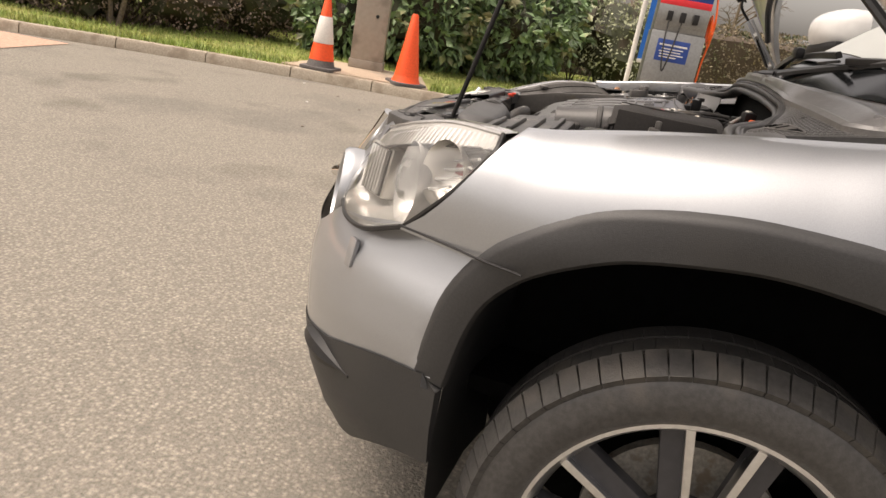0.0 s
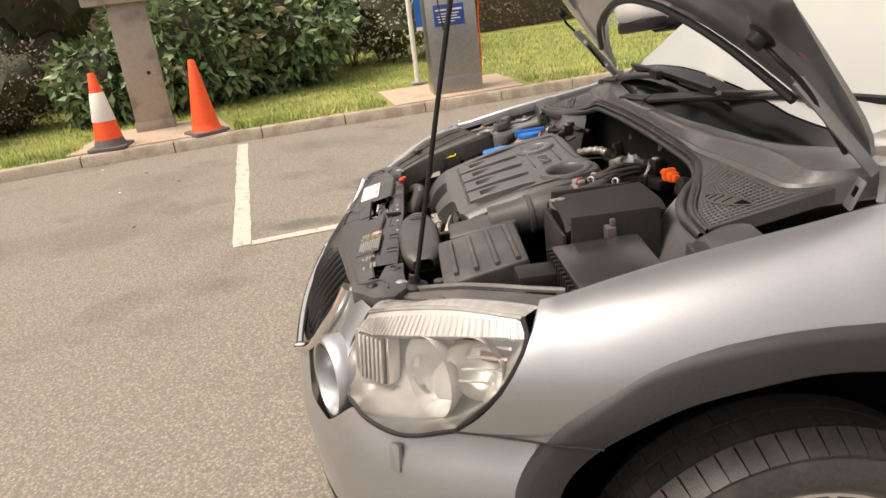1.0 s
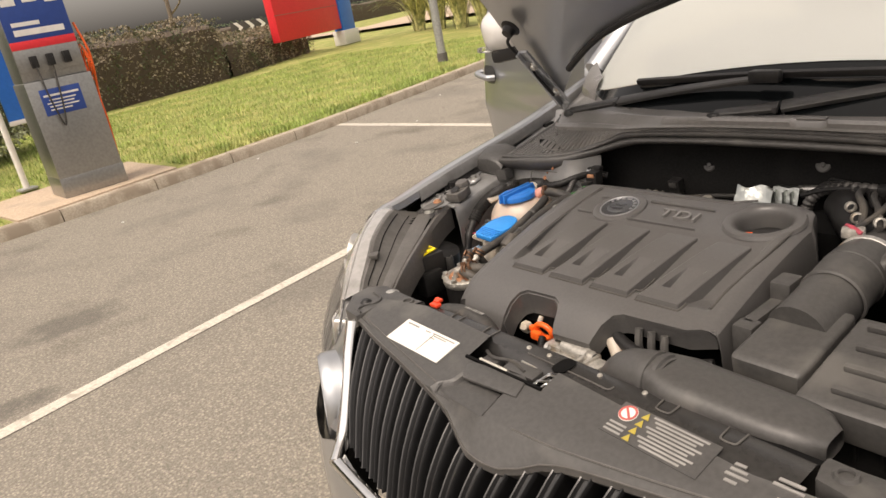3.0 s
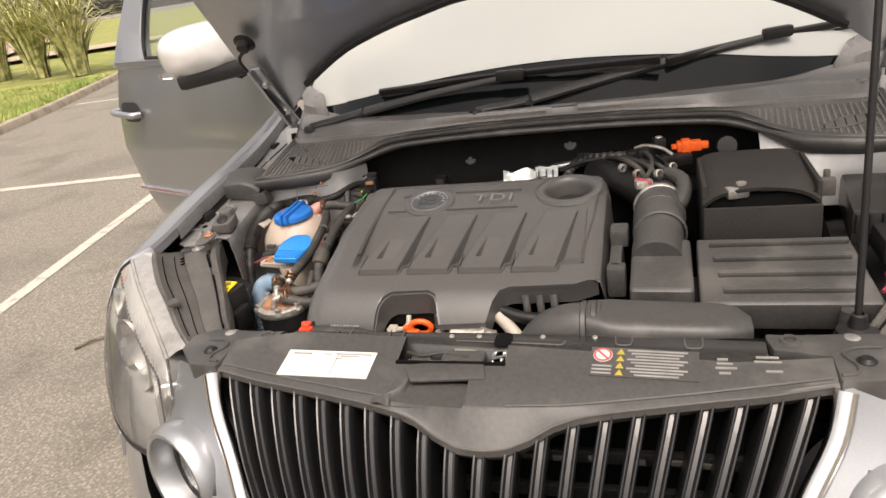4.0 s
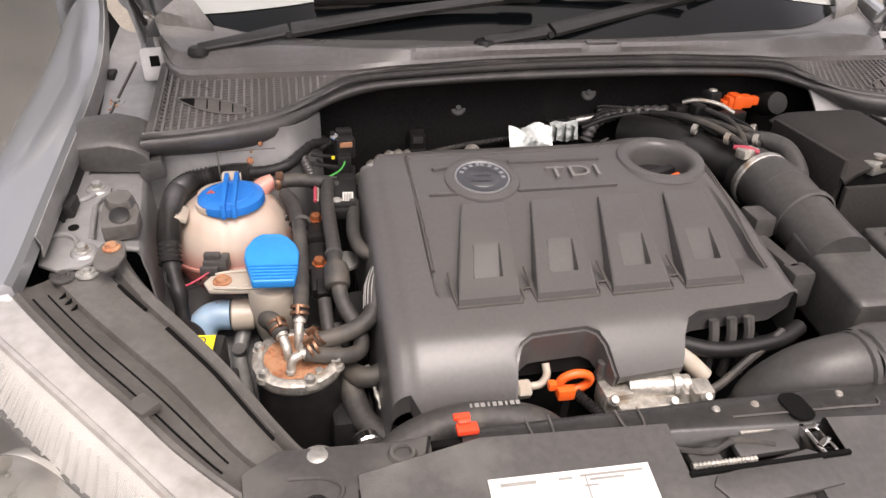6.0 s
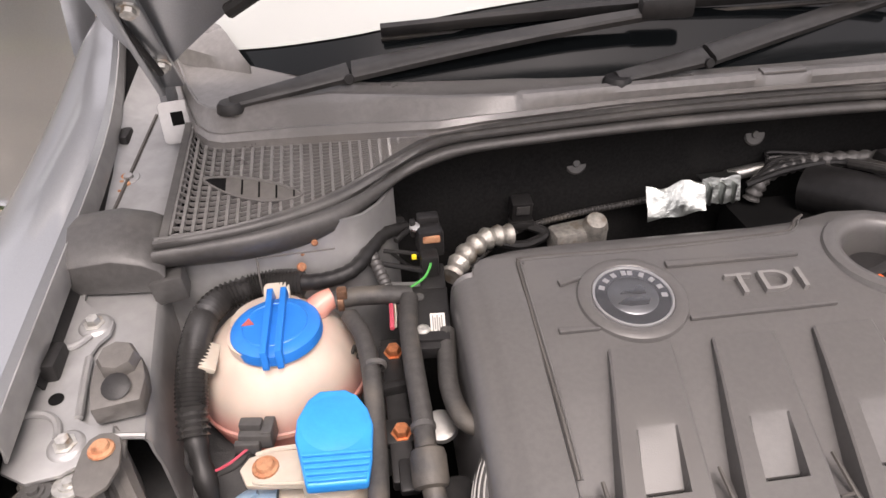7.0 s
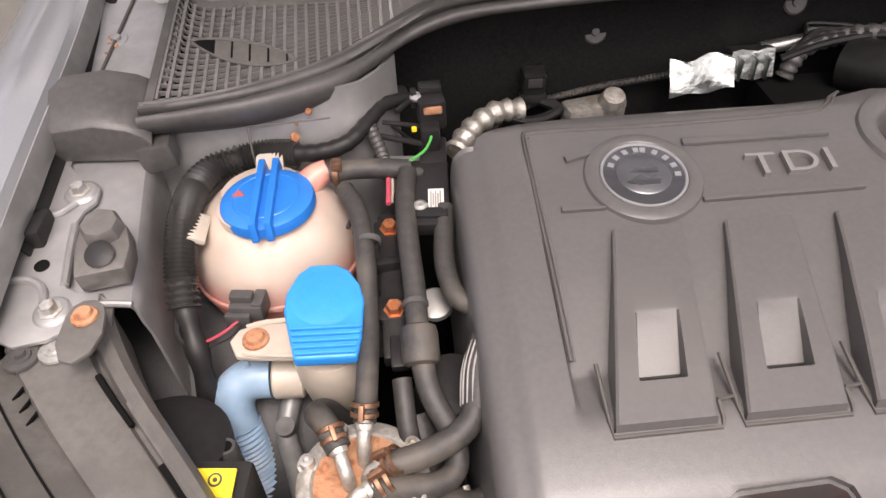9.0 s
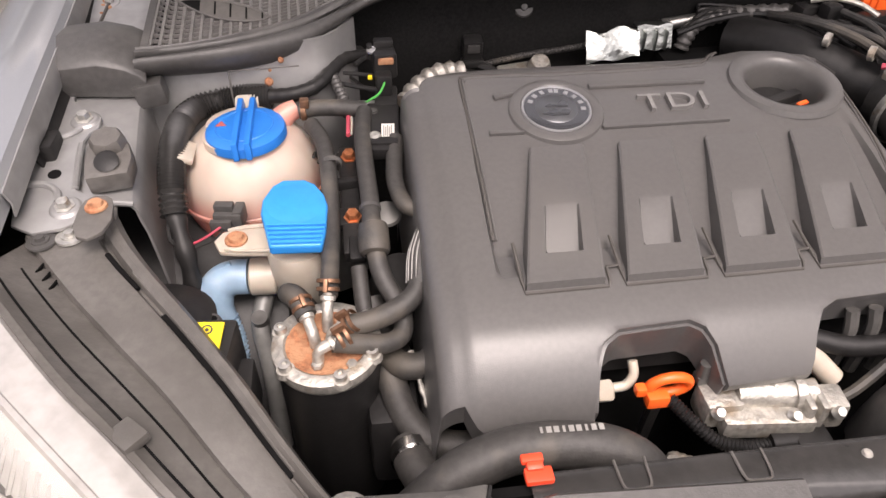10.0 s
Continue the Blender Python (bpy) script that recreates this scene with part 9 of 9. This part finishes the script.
# wipers
def wiper(pivot, joint, mount, b0, b1):
    root = part("wiper", lathe([(0.0, 0.012), (0.013, 0.011), (0.016, 0.007), (0.017, 0.0)], T(pivot), 24), BLACK, car, "black windscreen wiper")
    a, j, mnt = Vector(pivot) + Vector((0, 0, 0.008)), Vector(joint), Vector(mount)

    def bar(p, q, w0, w1, h, sag=0.0):
        d = (q - p).normalized()
        side = d.cross(Vector((0, -0.5, 1))).normalized()
        up = side.cross(d).normalized()
        rs = []
        for s in np.linspace(0, 1, 6):
            c, w = p.lerp(q, s) + up * sag * math.sin(math.pi * s), w0 + (w1 - w0) * s
            rs.append([c + side * w * sx + up * h * sz for sx, sz in ((-1, -0.6), (-1, 0.5), (-0.7, 0.9), (0.7, 0.9), (1, 0.5), (1, -0.6))])
        bm = sheet(rs, 0, True)
        bmesh.ops.holes_fill(bm, edges=[e for e in bm.edges if e.is_boundary], sides=0)
        return bm
    part("arm_base", bar(a, j, 0.0085, 0.0125, 0.006), WIPERP, root)
    part("arm", bar(j + (mnt - j) * 0.012, mnt, 0.0135, 0.0065, 0.0065, 0.004), WIPERP, root)
    part("knuckle", lathe([(0.0, 0.004), (0.005, 0.004), (0.006, 0.0)], turned(j + Vector((0, -0.013, -0.004)), (0, -1, 0.2)), 12), BLACK, root)
    part("blade", bar(Vector(b0), Vector(b1), 0.0055, 0.0055, 0.008, 0.006), BLACK, root)
    part("blade_rubber", tube([Vector(b0) + Vector((0, 0.004, -0.010)), Vector(b1) + Vector((0, 0.004, -0.010))], 0.003, 5, 1), RUBBER, root)
    part("blade_clip", box((0.062, 0.020, 0.024), T(mnt + Vector((0, 0, 0.004))) @ R(math.atan2(b1[1] - b0[1], b1[0] - b0[0]), 4, "Z"), 0.007), BLACK, root)


wiper((-0.576, 0.084, 0.974), (-0.441, 0.100, 1.003), (-0.080, 0.078, 1.052), (-0.40, 0.125, 1.040), (0.228, 0.090, 1.056))
wiper((-0.150, 0.022, 0.990), (-0.040, 0.048, 1.007), (0.457, 0.178, 1.066), (0.24, 0.105, 1.048), (0.670, 0.300, 1.062))

# heat shield, looms and plugs behind the cover
part("heat_shield", sheet([[Vector((x, -0.004 + 0.018 * s + 0.003 * math.sin(x * 90), 0.830 + 0.034 * s ** 0.8 + 0.003 * math.sin(x * 130 + s * 9) + 0.05 * (x + 0.07))) for s in np.linspace(0, 1, 6)] for x in np.linspace(-0.104, -0.032, 9)], 0.002), FOIL, car, "crumpled foil heat shield")
part("shield_fold", sheet([[Vector((x, 0.004 + 0.010 * s, 0.838 + 0.030 * s + 0.002 * math.sin(x * 200))) for s in (0, 0.5, 1)] + [Vector((x, 0.030, 0.866))] for x in np.linspace(-0.034, 0.014, 6)], 0.0015), FOIL, car)
for x in (-0.026, -0.010, 0.004):
    part("shield_rib", box((0.003, 0.014, 0.026), T((x, 0.008, 0.850)), 0.001), FOIL, car)
part("braided_pipe", tube([(-0.33, -0.030, 0.800), (-0.27, 0.020, 0.812), (-0.19, 0.030, 0.826), (-0.12, 0.030, 0.834), (-0.02, 0.030, 0.845)], 0.0045, 10, 8, 0.0010, 1), RUBBER, car)
part("steel_rail", tube([(0.005, 0.030, 0.860), (0.06, 0.032, 0.866), (0.12, 0.030, 0.872)], 0.008, 10, 4), STEEL, car)
part("foil_pipe", tube([(-0.350, -0.060, 0.815), (-0.330, -0.030, 0.822), (-0.300, -0.005, 0.826), (-0.27, 0.005, 0.822)], lambda s: 0.012 + 0.002 * math.sin(40 * s), 12, 8), CAST, car, "foil wrapped pipe")
part("bay_clutter", merged(box((0.07, 0.03, 0.03), T((-0.185, 0.012, 0.806)) @ R(0.2, 4, "Z"), 0.006), lathe([(0.0, 0.012), (0.012, 0.011), (0.016, 0.0), (0.016, -0.02)], turned((-0.165, 0.006, 0.822), (0, -0.4, 1)), 14)), CAST, car)
part("small_valve", merged(box((0.026, 0.022, 0.030), T((-0.252, 0.030, 0.842)) @ R(0.2, 4, "X"), 0.004), tube([(-0.245, 0.022, 0.822), (-0.225, 0.010, 0.815), (-0.255, -0.002, 0.810), (-0.285, 0.0, 0.816)], 0.006, 8), box((0.030, 0.020, 0.010), T((-0.252, 0.026, 0.824)), 0.003)), BLACK, car)
part("valve_mark", box((0.016, 0.002, 0.012), T((-0.252, 0.0165, 0.846)) @ R(0.2, 4, "X"), 0.001), GREYP, car)
part("rear_loom", tube([(0.030, 0.008, 0.836), (0.036, 0.010, 0.852), (0.050, 0.015, 0.866), (0.085, 0.012, 0.878), (0.14, 0.0, 0.884), (0.2, -0.01, 0.884)], 0.0105, 12, 8, 0.0018), GREYP, car)
for k in range(6):
    part("cable", tube([(0.02 + 0.008 * k, 0.008 + 0.003 * k, 0.858 + 0.003 * k), (0.07, 0.004 + 0.006 * k, 0.876 + 0.004 * (k % 3)), (0.13 + 0.02 * k, -0.008 - 0.010 * k, 0.884), (0.17 + 0.012 * k, -0.07 - 0.018 * k, 0.878)], 0.0042 - 0.0003 * k, 8, 7), BLACK, car)
OP = T((0.276, -0.019, 0.902)) @ R(0.06, 4, "Z")
part("orange_plug", merged(box((0.046, 0.020, 0.020), OP, 0.004), box((0.018, 0.026, 0.026), OP @ T((-0.006, 0, 0)), 0.004), box((0.016, 0.014, 0.014), OP @ T((0.028, 0, 0)), 0.003), box((0.010, 0.016, 0.008), OP @ T((-0.028, 0, 0)), 0.002)), ORANGE, car, "orange electrical plug")
for size, at in (((0.040, 0.030, 0.030), (0.205, -0.020, 0.895)), ((0.024, 0.024, 0.026), (0.220, -0.028, 0.912)), ((0.030, 0.024, 0.020), (0.172, -0.024, 0.892)), ((0.05, 0.026, 0.022), (0.255, -0.040, 0.882)), ((0.022, 0.020, 0.020), (0.190, -0.045, 0.900)), ((0.026, 0.022, 0.018), (0.235, -0.055, 0.888))):
    part("plug", box(size, T(at) @ R(at[0] * 3 - 0.4, 4, "Z"), 0.005), BLACK, car)
part("plug_mark", lathe([(0.0, 0.002), (0.006, 0.002), (0.007, 0.0)], T((0.220, -0.030, 0.9255)), 14), CAST, car)
part("steel_tube", tube([(0.175, -0.022, 0.905), (0.195, -0.034, 0.912), (0.225, -0.046, 0.908), (0.245, -0.062, 0.898)], 0.0034, 8, 6), CAST, car)
part("vacuum_valve", lathe([(0.0, 0.02), (0.018, 0.019), (0.02, 0.01), (0.02, -0.02)], turned((0.345, -0.01, 0.892), (0, -1, 0.4)), 22), BLACK, car)
part("wire_red", tube([(0.178, -0.178, 0.890), (0.190, -0.190, 0.893), (0.206, -0.196, 0.888)], 0.0036, 8), WIRER, car)
part("sensor_cable", tube([(0.196, -0.06, 0.905), (0.206, -0.105, 0.905), (0.204, -0.150, 0.898), (0.192, -0.185, 0.890)], 0.0045, 8), RUBBER, car)
part("sensor_cable", tube([(0.215, -0.07, 0.900), (0.232, -0.120, 0.898), (0.228, -0.170, 0.888)], 0.0036, 8), BLACK, car)
part("sensor_head", box((0.030, 0.018, 0.014), T((0.192, -0.190, 0.886)) @ R(0.3, 4, "Z"), 0.003), CAST, car)

# air path
part("air_pipe", tube([(0.222, -0.150, 0.842), (0.220, -0.185, 0.846), (0.217, -0.24, 0.846), (0.215, -0.31, 0.836), (0.212, -0.39, 0.822)], lambda s: 0.041 - 0.002 * math.sin(s * 9), 22, 6), GREYP, car, "dusty grey air intake pipe")
part("pipe_mouth", lathe([(0.041, 0), (0.036, 0.004), (0.030, 0.012), (0.0, 0.014)], turned((0.222, -0.151, 0.842), (0, 1, -0.1)), 24), BLACK, car)
for y, z, r, mat in ((-0.196, 0.846, 0.0415, BOLT), (-0.246, 0.8455, 0.0405, GREYP), (-0.30, 0.838, 0.0405, GREYP)):
    part("pipe_band", lathe([(r, 0), (r + 0.003, 0.002), (r + 0.003, 0.010), (r, 0.012)], turned((0.217, y, z), (0.03, -1, -0.08)), 30), mat, car)
part("breather", tube([(0.205, -0.135, 0.875), (0.235, -0.150, 0.888), (0.258, -0.185, 0.886), (0.256, -0.225, 0.868), (0.240, -0.250, 0.856)], 0.013, 12), GREYP, car)
part("resonator", tube([(0.095, 0.000, 0.850), (0.125, -0.045, 0.858), (0.150, -0.085, 0.858), (0.185, -0.125, 0.850), (0.212, -0.160, 0.845)], 0.030, 18, 6), BLACK, car, "black air hose behind the engine cover")
for k, (x, y, z) in enumerate(((0.150, -0.105, 0.892), (0.178, -0.150, 0.893), (0.215, -0.165, 0.895), (0.240, -0.120, 0.892))):
    part("hose_clip", lathe([(0.006, 0), (0.0085, 0.001), (0.0085, 0.007), (0.006, 0.008)], turned((x, y, z), (0.6, -0.7, 0.1 * k)), 14), CAST, car)
for k in range(3):
    part("vacuum_hose", tube([(0.130 + 0.02 * k, -0.015, 0.886), (0.150 + 0.022 * k, -0.075, 0.900 - 0.004 * k), (0.178 + 0.02 * k, -0.125, 0.899), (0.196 + 0.024 * k, -0.175, 0.890)], 0.0055 - 0.0006 * k, 9, 7), RUBBER, car)
part("egr_bracket", merged(box((0.02, 0.12, 0.05), T((0.148, -0.34, 0.80)), 0.005), box((0.03, 0.04, 0.03), T((0.152, -0.30, 0.835)), 0.005), box((0.03, 0.03, 0.05), T((0.150, -0.40, 0.80)), 0.006)), GREYP, car, "cast bracket beside the engine cover")
part("duct_box", prism([(-0.047, -0.050), (0.045, -0.052), (0.046, 0.045), (-0.045, 0.046)], -0.06, 0.022, T((0.218, -0.405, 0.812)) @ R(radians(8), 4, "X") @ Matrix.Diagonal((0.98, 1.5, 1, 1)), 0.008, 3), GREYP, car, "grey plastic air duct box")
airbox = part("airbox_lid", prism([(-0.118, -0.055), (0.125, -0.055), (0.112, 0.045), (-0.115, 0.048)], -0.035, 0.012, T((0.378, -0.424, 0.820)) @ R(radians(10), 4, "X") @ Matrix.Diagonal((0.93, 1.62, 1, 1)), 0.006, 3), GREYP, car, "ribbed grey air filter lid")
abm = T((0.378, -0.424, 0.820)) @ R(radians(10), 4, "X") @ Matrix.Diagonal((0.93, 1.62, 1, 1))
for k in range(4):
    part("lid_rib", box((0.205 - 0.008 * k, 0.006, 0.010), abm @ T((0.006, 0.034 - 0.024 * k, 0.0150)), 0.0025), GREYP, airbox)
part("airbox_body", box((0.26, 0.13, 0.22), T((0.385, -0.420, 0.675)), 0.012), BLACK, car)
for k in range(9):
    part("airbox_rib", box((0.004, 0.02, 0.03), T((0.27 + 0.028 * k, -0.482, 0.755)), 0.001), BLACK, car)
part("screw_post", lathe([(0.0, 0.016), (0.010, 0.015), (0.012, 0.0), (0.014, -0.03)], T((0.45, -0.52, 0.795)), 16), GREYP, car)
# intake snout
rows = []
for s in np.linspace(0, 1, 14):
    x = 0.118 + 0.212 * s
    w = lerp([(0, 0.034), (0.15, 0.046), (0.8, 0.042), (0.97, 0.032), (1, 0.02)], s)
    h = lerp([(0, 0.034), (0.2, 0.030), (0.9, 0.024), (1, 0.012)], s)
    rows.append([Vector((x, -0.552 + 0.006 * s + w * math.copysign(abs(math.cos(a)) ** 0.55, math.cos(a)), 0.800 - 0.004 * s + h * math.copysign(abs(math.sin(a)) ** 0.55, math.sin(a)))) for a in np.linspace(0, math.tau, 25)[:-1]])
snout = part("intake_snout", sheet(rows, 0, True), GREYP, car, "flattened grey air intake snout")
part("snout_seam", tube([r[15] + Vector((0, -0.001, 0)) for r in rows], 0.003, 6, 1), BLACK, snout)
part("snout_elbow", tube([(0.135, -0.552, 0.800), (0.10, -0.550, 0.800), (0.065, -0.545, 0.785), (0.042, -0.535, 0.75), (0.035, -0.53, 0.70)], 0.035, 20, 6), GREYP, car)
for x in (0.108, 0.122):
    part("snout_ring", lathe([(0.034, 0), (0.0375, 0.002), (0.0375, 0.008), (0.034, 0.01)], turned((x, -0.552, 0.801), (1, 0, 0)), 28), GREYP, car)

# battery in its jacket, fuse box
rows = []
for s in np.linspace(0, 1, 12):
    z = 0.908 - 0.010 * s
    y = -0.095 - 0.185 * s
    droop = lerp([(0, 0.0), (0.8, 0.0), (1, 0.012)], s)
    rows.append([Vector((x, y, z - droop - 0.012 * (abs(x - 0.373) / 0.087) ** 6 + (0.014 * math.sin(math.pi * (x - 0.286) / 0.174) if s > 0.6 else 0) * (s - 0.6) / 0.4)) for x in np.linspace(0.286, 0.460, 14)])
jacket = part("battery_jacket", sheet(rows, 0.006), JACKET, car, "black felt battery jacket gaping at the front")
part("jacket_side", box((0.008, 0.165, 0.17), T((0.289, -0.188, 0.818)), 0.003), JACKET, jacket)
part("jacket_side", box((0.008, 0.165, 0.17), T((0.459, -0.188, 0.818)), 0.003), JACKET, jacket)
part("jacket_front", box((0.176, 0.008, 0.095), T((0.374, -0.284, 0.822)), 0.003), JACKET, jacket)
batt = part("battery", box((0.16, 0.17, 0.17), T((0.374, -0.188, 0.802)), 0.006), DARK, car, "black car battery")
part("terminal", merged(box((0.035, 0.02, 0.018), T((0.338, -0.268, 0.890)) @ R(0.3, 4, "Z"), 0.004), lathe([(0.0, 0.02), (0.008, 0.02), (0.009, 0.0)], T((0.345, -0.262, 0.884)), 14)), BOLT, batt)
part("terminal", box((0.05, 0.02, 0.014), T((0.40, -0.255, 0.886)), 0.004), BLACK, batt)
fuse = part("fuse_box", prism([(-0.10, -0.075), (0.095, -0.07), (0.10, 0.07), (-0.085, 0.08)], -0.06, 0.0, T((0.595, -0.243, 0.872)) @ R(radians(4), 4, "X"), 0.008), STRIPP, car, "black ribbed fuse box lid")
for k in range(11):
    part("fuse_rib", box((0.006, 0.01, 0.03), T((0.502 + 0.018 * k, -0.320, 0.848)), 0.001), BLACK, fuse)
part("fuse_clip", merged(box((0.026, 0.018, 0.03), T((0.482, -0.205, 0.870)), 0.004), box((0.010, 0.010, 0.02), T((0.482, -0.20, 0.888)), 0.003)), RAILP, car)
part("fuse_bridge", box((0.06, 0.10, 0.04), T((0.55, -0.34, 0.83)), 0.008), BLACK, car)
part("wire_red", tube([(0.512, -0.43, 0.79), (0.525, -0.41, 0.792), (0.53, -0.38, 0.795)], 0.003, 6), WIRER, car)
# Near-black box that fills the rear gap with painted shade.
part("trough_shade", box((0.60, 0.10, 0.10), T((0.30, -0.03, 0.78))), DARK, car)
rows = []
for x in np.linspace(0.40, 0.668, 14):
    py = float(np.interp(x, [q.x for q in st], [q.y for q in st]))
    pz = float(np.interp(x, [q.x for q in st], [q.z for q in st]))
    hump = 0.008 * math.sin(math.pi * (x - 0.40) / 0.268)
    rows.append([Vector((x, py - 0.014 - (py + 0.09) * s * 0.6 - 0.004 * s, pz - 0.022 - 0.05 * s ** 1.2 + hump * s)) for s in np.linspace(0, 1, 7)] + [Vector((x, -0.11, 0.80))])
part("strut_tower", sheet(rows, 0.003), PAINT_IN, car, "silver strut tower panel")
